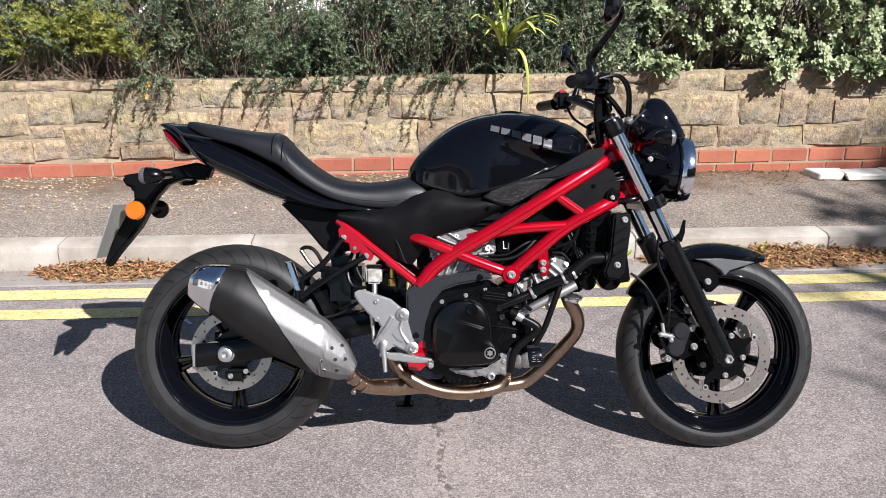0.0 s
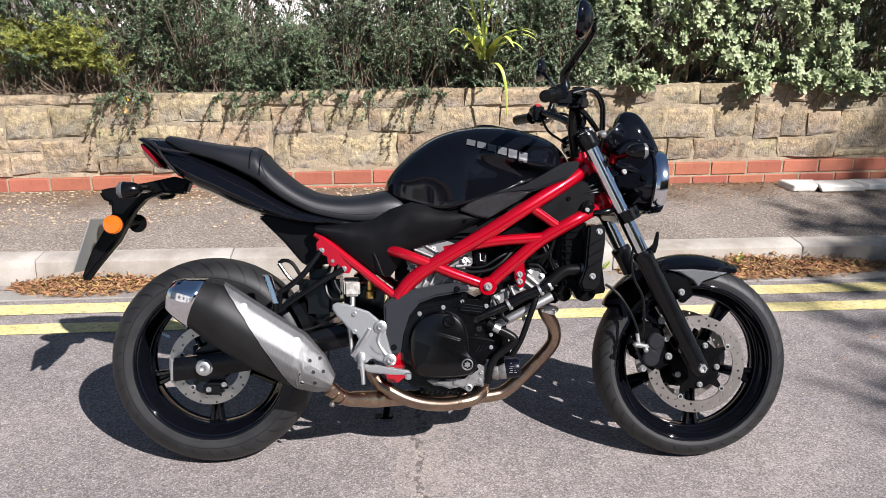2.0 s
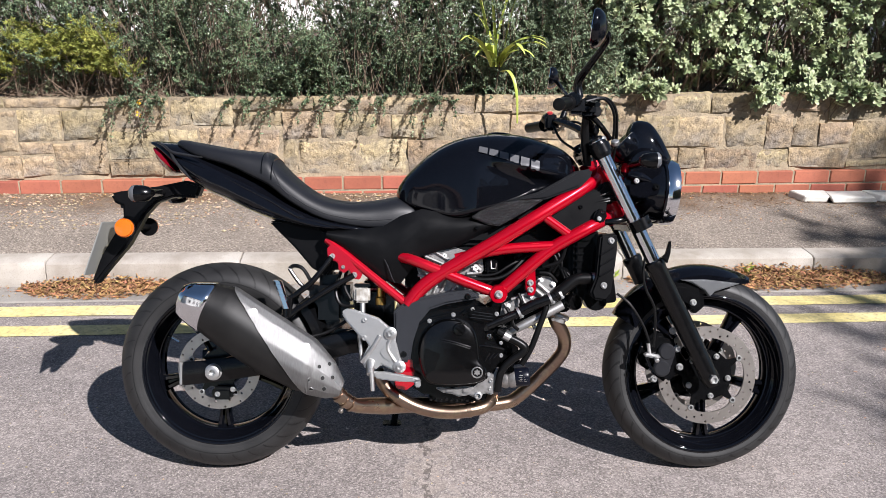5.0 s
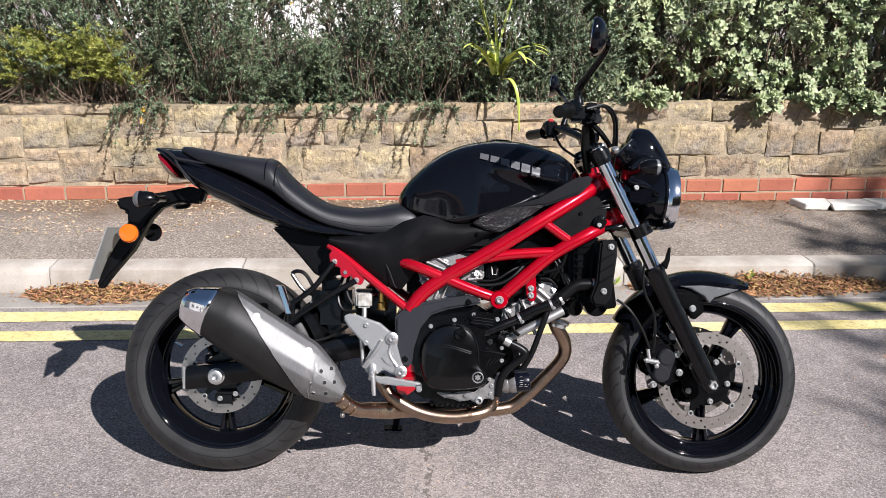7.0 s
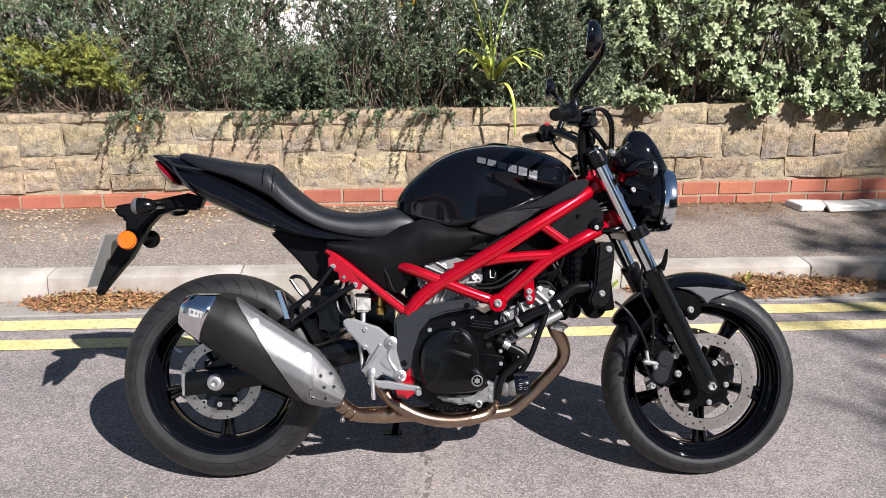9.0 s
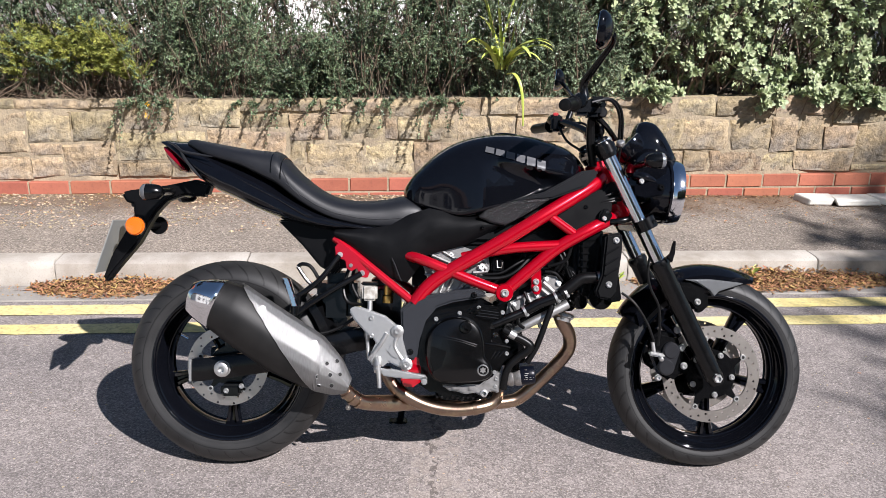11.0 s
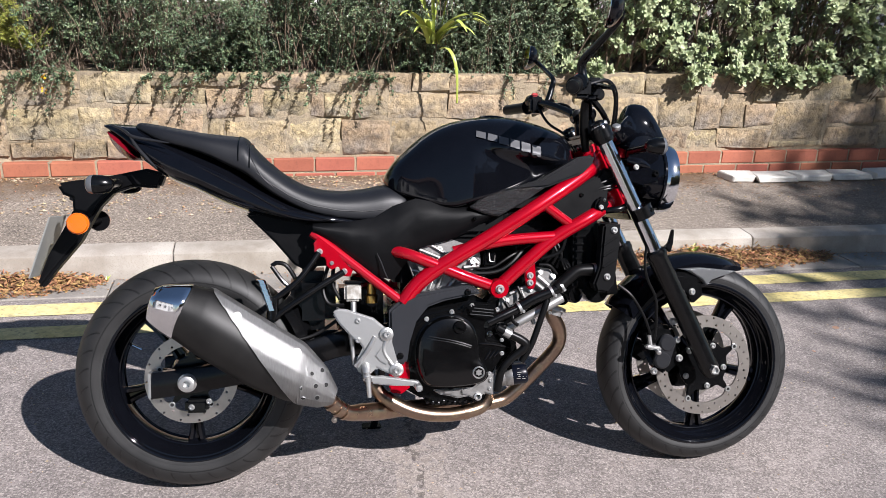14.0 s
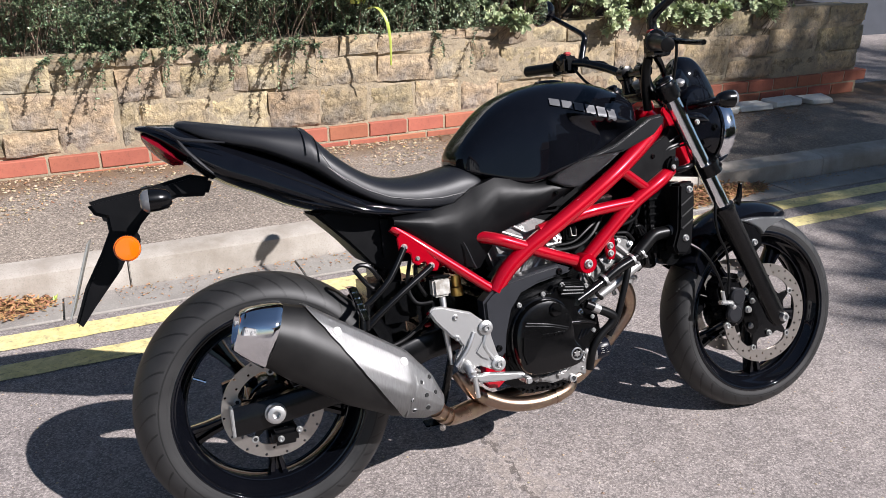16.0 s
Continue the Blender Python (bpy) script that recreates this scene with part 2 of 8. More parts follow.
BRONZE = material("heat tinted steel", (0.40, 0.285, 0.205), 0.30, 1.0, (0.22, 0.155, 0.125), 9, 7, 0.4, 0.0004, 300, grain=(0.46, 0.38, 0.24), grain_scale=22, grain_amount=0.5, rough_vary=0.1)
MUFFLER = material("black heat coating", (0.0045, 0.0043, 0.0043), 0.46, 0, (0.011, 0.0105, 0.010), 20, 6, 0.5, 0.0006, 700, spec=0.3)
AMBER = material("amber lens", (0.62, 0.12, 0.003), 0.15, coat=0.6)
RED_LENS = material("red lens", (0.13, 0.003, 0.009), 0.18, spec=0.3)
CLEAR_LENS = material("clear lens", (0.16, 0.165, 0.175), 0.08, 0.4)
WHITE_PLASTIC = material("milky plastic", (0.46, 0.45, 0.42), 0.35, 0, (0.24, 0.22, 0.19), 60, 4, 0.25)
PLATE = material("number plate", (0.22, 0.225, 0.215), 0.4)
HOLE = material("dark hole", (0.006, 0.006, 0.006), 0.8)
LOGO = material("grey badge", (0.105, 0.106, 0.112), 0.48, 0.25, (0.09, 0.091, 0.096), 60, spec=0.3)
RED_PLASTIC = material("red switch", (0.36, 0.008, 0.012), 0.4)
GOLD = material("gold anodised", (0.55, 0.34, 0.10), 0.3, 1.0)


def speckled():
    """Textured black plastic with small pits that glint."""
    m = material("pitted plastic", (0.010, 0.010, 0.0105), 0.27, 0, spec=0.6)
    n, lk = m.node_tree.nodes, m.node_tree.links.new
    v = n.new("ShaderNodeTexVoronoi")
    v.inputs["Scale"].default_value = 260
    tc = n.new("ShaderNodeTexCoord")
    lk(tc.outputs["Object"], v.inputs["Vector"])
    bp = n.new("ShaderNodeBump")
    bp.inputs["Strength"].default_value, bp.inputs["Distance"].default_value = 1.0, 0.004
    lk(v.outputs["Distance"], bp.inputs["Height"])
    lk(bp.outputs[0], n["Principled BSDF"].inputs["Normal"])
    return m


PITTED = speckled()


def worn_paint():
    """Yellow road paint, cracked and worn through to the asphalt."""
    m = material("yellow road paint", (0.60, 0.49, 0.185), 0.8, 0, (0.66, 0.58, 0.31), 3, 12, 0.35, 0.003, 150, grain=(0.22, 0.19, 0.13), grain_scale=45, grain_amount=0.6, spec=0.3, chips=0.12, chip_scale=60)
    return m


YELLOW = worn_paint()


# ---- mesh tools ----
def part(name, bm, mat, parent=None, label="", smooth=40.0):
    """Links a bmesh as one mesh object, under a parent if one is given."""
    me = bpy.data.meshes.new(name)
    bmesh.ops.recalc_face_normals(bm, faces=bm.faces)
    bm.to_mesh(me)
    bm.free()
    return part_of(name, me, mat, parent, label, smooth)


def part_of(name, me, mat, parent=None, label="", smooth=40.0):
    if mat and not me.materials:
        me.materials.append(mat)
    if smooth:
        me.shade_smooth()
        me.set_sharp_from_angle(angle=radians(smooth))
    ob = new(name, me)
    if parent:
        ob.parent = parent
    if label:
        ob["label"] = label
    return ob


def spline(pts, sub=6, closed=False):
    """A smooth line through the points."""
    pts = [Vector(p) for p in pts]
    if len(pts) < 3:
        return pts
    out, n = [], len(pts)
    for i in range(n if closed else n - 1):
        if closed:
            a, b, c, d = (pts[(i + k - 1) % n] for k in range(4))
        else:
            a, b, c, d = pts[max(i - 1, 0)], pts[i], pts[i + 1], pts[min(i + 2, n - 1)]
        for s in range(sub):
            t = s / sub
            out.append(0.5 * (2 * b + (c - a) * t + (2 * a - 5 * b + 4 * c - d) * t * t + (3 * b - a - 3 * c + d) * t ** 3))
    if not closed:
        out.append(pts[-1])
    return out


def loft(bm, rings, cap=True):
    """Skins rings of equally many points."""
    vs = [[bm.verts.new(p) for p in r] for r in rings]
    n = len(vs[0])
    for a, b in zip(vs, vs[1:]):
        for i in range(n):
            bm.faces.new((a[i], a[(i + 1) % n], b[(i + 1) % n], b[i]))
    if cap:
        bm.faces.new(vs[0][::-1])
        bm.faces.new(vs[-1])
    return bm


def tube(bm, pts, r, seg=12, sub=6, smooth=True):
    """A round bar along a line; r is one radius or one at each point."""
    raw = [Vector(p) for p in pts]
    rr = r if isinstance(r, (list, tuple)) else [r] * len(raw)
    if smooth and len(raw) > 2:
        line = spline(raw, sub)
        rs = [rr[min(i // sub, len(rr) - 1)] + (rr[min(i // sub + 1, len(rr) - 1)] - rr[min(i // sub, len(rr) - 1)]) * (i % sub) / sub for i in range(len(line))]
    else:
        line, rs = raw, rr
    up = Vector((0.13, 0.97, 0.2)).normalized()
    rings = []
    for i, p in enumerate(line):
        d = (line[min(i + 1, len(line) - 1)] - line[max(i - 1, 0)]).normalized()
        side = (up - d * up.dot(d)).normalized()
        top = d.cross(side)
        up = side
        rings.append([p + (side * math.cos(a) + top * math.sin(a)) * rs[i] for a in (2 * math.pi * k / seg for k in range(seg))])
    return loft(bm, rings)


def plate(bm, outline, y0, y1, holes=(), bevel=0.0, smooth=0):
    """A plate with an outline (x, z), from y0 to y1, pierced by round holes (x, z, r)."""
    if smooth:
        outline = [(p.x, p.y) for p in spline([(x, z, 0) for x, z in outline], smooth, True)]
    sub = bmesh.new()
    loops = [outline] + [[(x + r * math.cos(a), z + r * math.sin(a)) for a in (2 * math.pi * k / 10 for k in range(10))] for x, z, r in holes]
    edges = []
    for lp in loops:
        vs = [sub.verts.new((x, y0, z)) for x, z in lp]
        edges += [sub.edges.new((vs[i], vs[(i + 1) % len(vs)])) for i in range(len(vs))]
    if holes:
        bmesh.ops.triangle_fill(sub, use_beauty=True, edges=edges)
    else:
        sub.faces.new(list(sub.verts))
    got = bmesh.ops.extrude_face_region(sub, geom=list(sub.faces))
    bmesh.ops.translate(sub, verts=[v for v in got["geom"] if isinstance(v, bmesh.types.BMVert)], vec=(0, y1 - y0, 0))
    bmesh.ops.recalc_face_normals(sub, faces=sub.faces)
    if bevel:
        rim = [e for e in sub.edges if len(e.link_faces) == 2 and e.calc_face_angle(0) > 1.0]
        bmesh.ops.bevel(sub, geom=rim, offset=bevel, segments=2, affect="EDGES", clamp_overlap=True)
    return join(bm, sub)


def join(bm, sub, m=None):
    me = bpy.data.meshes.new("scratch")
    if m is not None:
        bmesh.ops.transform(sub, matrix=m, verts=sub.verts)
    sub.to_mesh(me)
    sub.free()
    bm.from_mesh(me)
    bpy.data.meshes.remove(me)
    return bm


def box(bm, centre, size, bevel=0.0, m=None):
    sub = bmesh.new()
    bmesh.ops.create_cube(sub, size=1.0, matrix=Matrix.Diagonal((*size, 1)))
    if bevel:
        bmesh.ops.bevel(sub, geom=list(sub.edges), offset=bevel, segments=2, affect="EDGES")
    return join(bm, sub, Matrix.Translation(centre) @ (m or Matrix()))


def lathe(bm, profile, centre, axis=(0, 1, 0), seg=32, closed=False):
    """Turns a profile of (radius, along) round an axis through centre."""
    ax = Vector(axis).normalized()
    q = Vector((0, 0, 1)).rotation_difference(ax)
    rings = []
    for r, h in profile:
        rings.append([Vector(centre) + q @ Vector((r * math.cos(a), r * math.sin(a), h)) for a in (2 * math.pi * k / seg for k in range(seg))])
    if closed:
        rings.append(rings[0])
        vs = [[bm.verts.new(p) for p in r] for r in rings[:-1]]
        for i in range(len(vs)):
            a, b = vs[i], vs[(i + 1) % len(vs)]
            for k in range(seg):
                bm.faces.new((a[k], a[(k + 1) % seg], b[(k + 1) % seg], b[k]))
        return bm
    return loft(bm, rings)


def bolt(parent, at, r=0.007, axis=(0, -1, 0), mat=None, name="bolt"):
    bm = bmesh.new()
    r *= 0.86
    lathe(bm, [(r * 1.3, -0.001), (r * 1.3, 0.001), (r * 1.25, 0.0018)], at, axis, 16)
    lathe(bm, [(r, 0.0018), (r, r * 0.75), (r * 0.85, r * 0.95), (r * 0.5, r * 0.95), (r * 0.45, r * 0.5)], at, axis, 12)
    return part(name, bm, mat or ALLOY, parent)


# ---- street ----
STREET = pose(0, 0, 0, 0, 0, 1.7)      # the kerb line runs at a slight angle to the motorcycle
RISE = 0.012                            # the wall climbs gently towards its end


def setting(name, bm, mat, label, smooth=30.0):
    ob = part(name, bm, mat, None, "", smooth)
    ob.matrix_world = STREET
    return tagged(ob, label, name.split("_")[0], kind="structure")


def sheet(x0, x1, y0, y1, fz, nx, ny):
    bm = bmesh.new()
    g = [[bm.verts.new((x0 + (x1 - x0) * i / nx, y0 + (y1 - y0) * j / ny, fz(x0 + (x1 - x0) * i / nx, y0 + (y1 - y0) * j / ny))) for j in range(ny + 1)] for i in range(nx + 1)]
    for i in range(nx):
        for j in range(ny):
            bm.faces.new((g[i][j], g[i + 1][j], g[i + 1][j + 1], g[i][j + 1]))
    return bm


KERB_D, WALL_D, WALL_END = 1.575, 2.63, 4.42


def path_z(x, d):
    """Height of the footway."""
    return 0.118 + (d - KERB_D - 0.13) * 0.086 - 0.002 * x


gbm = bmesh.new()
box(gbm, (0, 0, -0.2), (1600, 1600, 0.39))
setting("ground", gbm, ASPHALT, "worn grey asphalt road with pale aggregate", 0)
fbm = sheet(-9, 14, KERB_D + 0.12, WALL_D + 0.2, lambda x, d: path_z(x, d), 40, 4)
setting("pavement", fbm, FOOTWAY, "brown-grey asphalt footway scattered with grit", 60)
for k, (a, b) in enumerate(((0.985, 1.09), (1.20, 1.315))):
    ybm = bmesh.new()
    rnd = random.Random(k)
    n = 420
    lo = [ybm.verts.new((-9 + 23 * i / n, a + rnd.uniform(-1, 1) * 0.0035, -0.0015)) for i in range(n + 1)]
    hi = [ybm.verts.new((-9 + 23 * i / n, b + rnd.uniform(-1, 1) * 0.0035, -0.0015)) for i in range(n + 1)]
    for i in range(n):
        ybm.faces.new((lo[i], lo[i + 1], hi[i + 1], hi[i]))
    ob = setting("road_line", ybm, YELLOW, "worn yellow no-parking line painted on the asphalt", 0)
    ob["category"] = "road line"

# ---- motorcycle ----
LEAN = pose(0.001, -0.0544, -0.004, -15, 0, -1.8)
bike = new("motorcycle")
bike.matrix_world = LEAN
tagged(bike, "black naked motorcycle with red trellis frame on its side stand", "motorcycle")
XR, ZR, XF, ZF = -0.7155, 0.305, 0.7155, 0.293


def lin(x, xs, ys):
    return float(np.interp(x, xs, ys))


def wheel(name, x, z, R, w, hub_r, turn):
    """A cast wheel: rim with drop centre, hub, five ribbed spokes; tyre, valve as sub-parts."""
    rim, girth = R - w * 0.56, 0.0125
    hw = w * 0.40
    bm = bmesh.new()
    lathe(bm, [(rim + 0.012, -hw - 0.004), (rim + 0.012, -hw + 0.002), (rim, -hw + 0.008), (rim - 0.010, -hw * 0.55), (rim - 0.018, 0), (rim - 0.010, hw * 0.55), (rim, hw - 0.008),
               (rim + 0.012, hw - 0.002), (rim + 0.012, hw + 0.004), (rim - 0.004, hw + 0.001), (rim - 0.014, hw - 0.014), (rim - 0.026, hw * 0.5), (rim - 0.032, 0),
               (rim - 0.026, -hw * 0.5), (rim - 0.014, -hw + 0.014), (rim - 0.004, -hw - 0.001)], (x, 0, z), (0, 1, 0), 96, True)
    lathe(bm, [(hub_r * 0.5, -0.055), (hub_r * 0.9, -0.05), (hub_r, -0.03), (hub_r, 0.03), (hub_r * 0.9, 0.05), (hub_r * 0.5, 0.055)], (x, 0, z), (0, 1, 0), 32)
    ob = part(name, bm, GLOSS_BLACK, bike, "gloss black five-spoke cast wheel")
    for e in (-1, 1):
        lip = bmesh.new()
        lathe(lip, [(rim + 0.0065 + 0.0072 * math.cos(q), e * (hw + 0.0045) + 0.0072 * math.sin(q)) for q in (2 * math.pi * i / 12 for i in range(12))], (x, 0, z), (0, 1, 0), 96, True)
        part("rim_lip", lip, GLOSS_BLACK, ob)
        lip = bmesh.new()
        lathe(lip, [(rim - 0.027 + 0.003 * math.cos(q), e * hw * 0.52 + 0.003 * math.sin(q)) for q in (2 * math.pi * i / 8 for i in range(8))], (x, 0, z), (0, 1, 0), 96, True)
        part("rim_step", lip, GLOSS_BLACK, ob)
    for k in range(5):
        a = radians(turn + 72 * k)
        sb = bmesh.new()
        rot = Matrix.Translation((x, 0, z)) @ Matrix.Rotation(-a, 4, "Y")
        r1 = rim - 0.022
        for s in (-1, 1):
            rings = []
            for t in (0, 0.2, 0.45, 0.7, 0.9, 1.0):
                r = hub_r * 0.8 + (r1 - hub_r * 0.8) * t
                off = s * (girth - 0.41 * girth * math.sin(t * math.pi) + 0.010 * max(0, t - 0.6))
                ww, dd = 0.0062 + 0.003 * t * t, 0.024 - 0.008 * t
                rings.append([rot @ Vector((r, y * dd, off + zz * ww)) for y, zz in ((-1, -0.5), (-0.6, -1), (0.6, -1), (1, -0.5), (1, 0.5), (0.6, 1), (-0.6, 1), (-1, 0.5))])
            loft(sb, rings)
        rings = []
        for t in (0, 0.5, 1.0):
            r = hub_r * 0.8 + (r1 - hub_r * 0.8) * t
            rings.append([rot @ Vector((r, y * 0.007, zz * girth * 0.85)) for y, zz in ((-1, -1), (1, -1), (1, 1), (-1, 1))])
        loft(sb, rings)
        part("spoke", sb, GLOSS_BLACK, ob)
    tb = bmesh.new()
    prof = []
    for k in range(29):
        b = math.pi * (-0.5 + k / 28) * 1.26
        prof.append((R - w * 0.36 + w * 0.36 * math.cos(b) - (0.006 if abs(b) > 1.75 else 0), w * 0.5 * math.sin(b) if abs(b) < 1.57 else math.copysign(w * (0.5 - 0.10 * (abs(b) - 1.57)), b)))
    prof += [(rim + 0.004, hw), (rim + 0.004, -hw)]
    lathe(tb, prof, (x, 0, z), (0, 1, 0), 144, True)
    bmesh.ops.translate(tb, verts=tb.verts, vec=(-x, 0, -z))
    ty = part("tyre", tb, tyre_material(name + " tread", R, w, 0.085 if w < 0.13 else 0.055), ob, "black road tyre with curved tread grooves", 50)
    ty.location = (x, 0, z)
    vb = bmesh.new()
    va = radians(turn + 100)
    base = Vector((x + (rim - 0.03) * math.cos(va), -0.005, z + (rim - 0.03) * math.sin(va)))
    tube(vb, [base, base - Vector((math.cos(va), 0.1, math.sin(va))) * 0.035], 0.004, 8)
    part("valve", vb, CHROME, ob)
    return ob


def tyre_material(name, R, w, cut):
    """Rubber with slanted grooves on the crown and faint raised rings on the sidewall."""
    m = material(name, (0.008, 0.008, 0.0082), 0.54, 0, (0.0185, 0.0183, 0.0184), 9, 12, 0.4, spec=0.45, rough_vary=0.14)
    n, lk = m.node_tree.nodes, m.node_tree.links.new
    b = n["Principled BSDF"]

    def mth(op, a, c=None):
        o = n.new("ShaderNodeMath")
        o.operation = op
        for i, v in enumerate((a, c)):
            if v is None:
                continue
            if isinstance(v, (int, float)):
                o.inputs[i].default_value = v
            else:
                lk(v, o.inputs[i])
        return o.outputs[0]
    tc = n.new("ShaderNodeTexCoord")
    sp = n.new("ShaderNodeSeparateXYZ")
    lk(tc.outputs["Object"], sp.inputs[0])
    ang = mth("ARCTAN2", sp.outputs[2], sp.outputs[0])
    ay = mth("ABSOLUTE", sp.outputs[1])
    u = mth("DIVIDE", ay, w * 0.5)
    sgn = mth("SIGN", sp.outputs[1])
    rad = mth("SQRT", mth("ADD", mth("MULTIPLY", sp.outputs[0], sp.outputs[0]), mth("MULTIPLY", sp.outputs[2], sp.outputs[2])))
    ph = mth("ADD", mth("MULTIPLY", ang, 34 / (2 * math.pi)), mth("ADD", mth("MULTIPLY", mth("POWER", u, 1.6), 1.5), mth("MULTIPLY", sgn, 0.25)))
    fr = mth("FRACT", ph)
    near = mth("ABSOLUTE", mth("SUBTRACT", fr, 0.5))
    groove = mth("LESS_THAN", near, cut)
    band = mth("MULTIPLY", mth("GREATER_THAN", u, 0.12), mth("GREATER_THAN", rad, R - w * 0.31))
    groove = mth("MULTIPLY", groove, band)
    ring = mth("MULTIPLY", mth("LESS_THAN", mth("ABSOLUTE", mth("SUBTRACT", rad, R - w * 0.46)), 0.0012), 0.6)
    edge = mth("LESS_THAN", mth("ABSOLUTE", mth("SUBTRACT", rad, R - w * 0.345)), 0.0016)
    groove = mth("MAXIMUM", groove, edge)
    h = mth("SUBTRACT", ring, groove)
    bp = n.new("ShaderNodeBump")
    bp.inputs["Strength"].default_value, bp.inputs["Distance"].default_value = 1.0, 0.004
    lk(h, bp.inputs["Height"])
    lk(bp.outputs[0], b.inputs["Normal"])
    # the shade inside the grooves is put into the colour as well
    src = b.inputs["Base Color"].links[0].from_socket
    mix = n.new("ShaderNodeMix")
    mix.data_type = "RGBA"
    mix.inputs[7].default_value = (0.0025, 0.0025, 0.0025, 1)
    lk(groove, mix.inputs[0])
    lk(src, mix.inputs[6])
    lk(mix.outputs[2], b.inputs["Base Color"])
    return m


def disc(parent, x, z, y, r_out, r_in, t, carrier, n_bolts, phase):
    """A drilled brake disc with a wavy inner edge on a black carrier."""
    holes = []
    rows = 3 if r_out > 0.12 else 2
    for k in range(30):
        a = 2 * math.pi * k / 30
        for j in range(rows):
            if (k + j) % 2 == 0:
                r = r_in + (r_out - r_in) * (0.25 + 0.5 * j / max(1, rows - 1)) + 0.003
                holes.append((x + r * math.cos(a + j * 0.05), z + r * math.sin(a + j * 0.05), 0.0034))
    bm = bmesh.new()
    outline = [(x + r_out * math.cos(2 * math.pi * k / 72), z + r_out * math.sin(2 * math.pi * k / 72)) for k in range(72)]
    sub = bmesh.new()
    edges = []
    inner = []
    for k in range(120):
        a = 2 * math.pi * k / 120
        r = r_in + 0.003 - 0.010 * max(0.0, math.cos(n_bolts * (a - phase))) ** 6
        inner.append((x + r * math.cos(a), z + r * math.sin(a)))
    for lp in [outline, inner] + [[(hx + hr * math.cos(2 * math.pi * i / 8), hz + hr * math.sin(2 * math.pi * i / 8)) for i in range(8)] for hx, hz, hr in holes]:
        vs = [sub.verts.new((px, y, pz)) for px, pz in lp]
        edges += [sub.edges.new((vs[i], vs[(i + 1) % len(vs)])) for i in range(len(vs))]
    bmesh.ops.triangle_fill(sub, use_beauty=True, edges=edges)
    got = bmesh.ops.extrude_face_region(sub, geom=list(sub.faces))
    bmesh.ops.translate(sub, verts=[v for v in got["geom"] if isinstance(v, bmesh.types.BMVert)], vec=(0, t, 0))
    join(bm, sub)
    ob = part("brake_disc", bm, STEEL, parent, "drilled steel brake disc", 30)
    cb = bmesh.new()
    star = []
    for k in range(n_bolts * 16):
        a = phase + 2 * math.pi * k / (n_bolts * 16)
        r = carrier + (r_in + 0.002 - carrier) * max(0, math.cos(n_bolts * (a - phase))) ** 7
        star.append((x + r * math.cos(a), z + r * math.sin(a)))
    plate(cb, star, y + 0.001, y + t + 0.003, bevel=0.0008)
    part("disc_carrier", cb, SATIN_BLACK, parent)
    for k in range(n_bolts):
        a = phase + 2 * math.pi * k / n_bolts
        at = (x + (r_in - 0.001) * math.cos(a), y - 0.0005, z + (r_in - 0.001) * math.sin(a))
        rv = bmesh.new()
        lathe(rv, [(0.0045, -0.001), (0.0085, -0.001), (0.0085, 0.002), (0.0075, 0.003), (0.005, 0.003), (0.0045, 0.001)], at, (0, -1, 0), 16, True)
        rv = part("rivet", rv, ALLOY, parent)
        # black disc painted in for the shaded hollow of the rivet
        hc = bmesh.new()
        lathe(hc, [(0.0047, -0.001), (0.0047, 0.0008)], at, (0, -1, 0), 12)
        part("rivet_core", hc, HOLE, parent)
    return ob


rear = wheel("rear_wheel", XR, ZR, 0.305, 0.156, 0.062, 54)
front = wheel("front_wheel", XF, ZF, 0.293, 0.117, 0.045, 57)
disc(rear, XR, ZR, -0.082, 0.118, 0.085, 0.005, 0.055, 5, 0.3)
disc(front, XF, ZF, -0.075, 0.145, 0.108, 0.005, 0.074, 5, 0.5)
disc(front, XF, ZF, 0.070, 0.143, 0.105, 0.005, 0.098, 5, 0.5)
for k in range(5):
    a = 0.5 + 0.63 + 2 * math.pi * k / 5
    bolt(front, (XF + 0.062 * math.cos(a), -0.078, ZF + 0.062 * math.sin(a)), 0.008)

# frame tubes
frame_ob = part("frame", tube(tube(tube(bmesh.new(), [(0.385, -0.045, 0.885), (0.352, -0.10, 0.853), (0.206, -0.148, 0.763), (0.081, -0.153, 0.685), (-0.030, -0.152, 0.620), (-0.090, -0.15, 0.583), (-0.136, -0.150, 0.545), (-0.168, -0.150, 0.502)], 0.0205, 16),
                  [(0.436, -0.05, 0.778), (0.40, -0.10, 0.752), (0.338, -0.135, 0.722), (0.242, -0.137, 0.667), (0.163, -0.137, 0.602), (0.088, -0.137, 0.536)], 0.0185, 16),
                  [(-0.035, -0.145, 0.634), (0.098, -0.143, 0.662), (0.245, -0.138, 0.673)], 0.0155, 14), RED, bike, "glossy red steel trellis frame")
fb = bmesh.new()
fb.from_mesh(frame_ob.data)
tube(fb, [(0.210, -0.147, 0.760), (0.288, -0.137, 0.706)], 0.0135, 12)
tube(fb, [(-0.225, -0.085, 0.642), (-0.185, -0.125, 0.636), (-0.150, -0.146, 0.628), (-0.093, -0.152, 0.606), (0.0, -0.150, 0.568), (0.086, -0.140, 0.537)], 0.0155, 14)
tube(fb, [(-0.402, -0.112, 0.686), (-0.301, -0.13, 0.607), (-0.172, -0.150, 0.506)], 0.0125, 12)
tube(fb, [(0.385, 0.045, 0.885), (0.352, 0.10, 0.853), (0.206, 0.148, 0.763), (0.081, 0.153, 0.685), (-0.030, 0.152, 0.620), (-0.136, 0.150, 0.545), (-0.168, 0.150, 0.502)], 0.0205, 12)
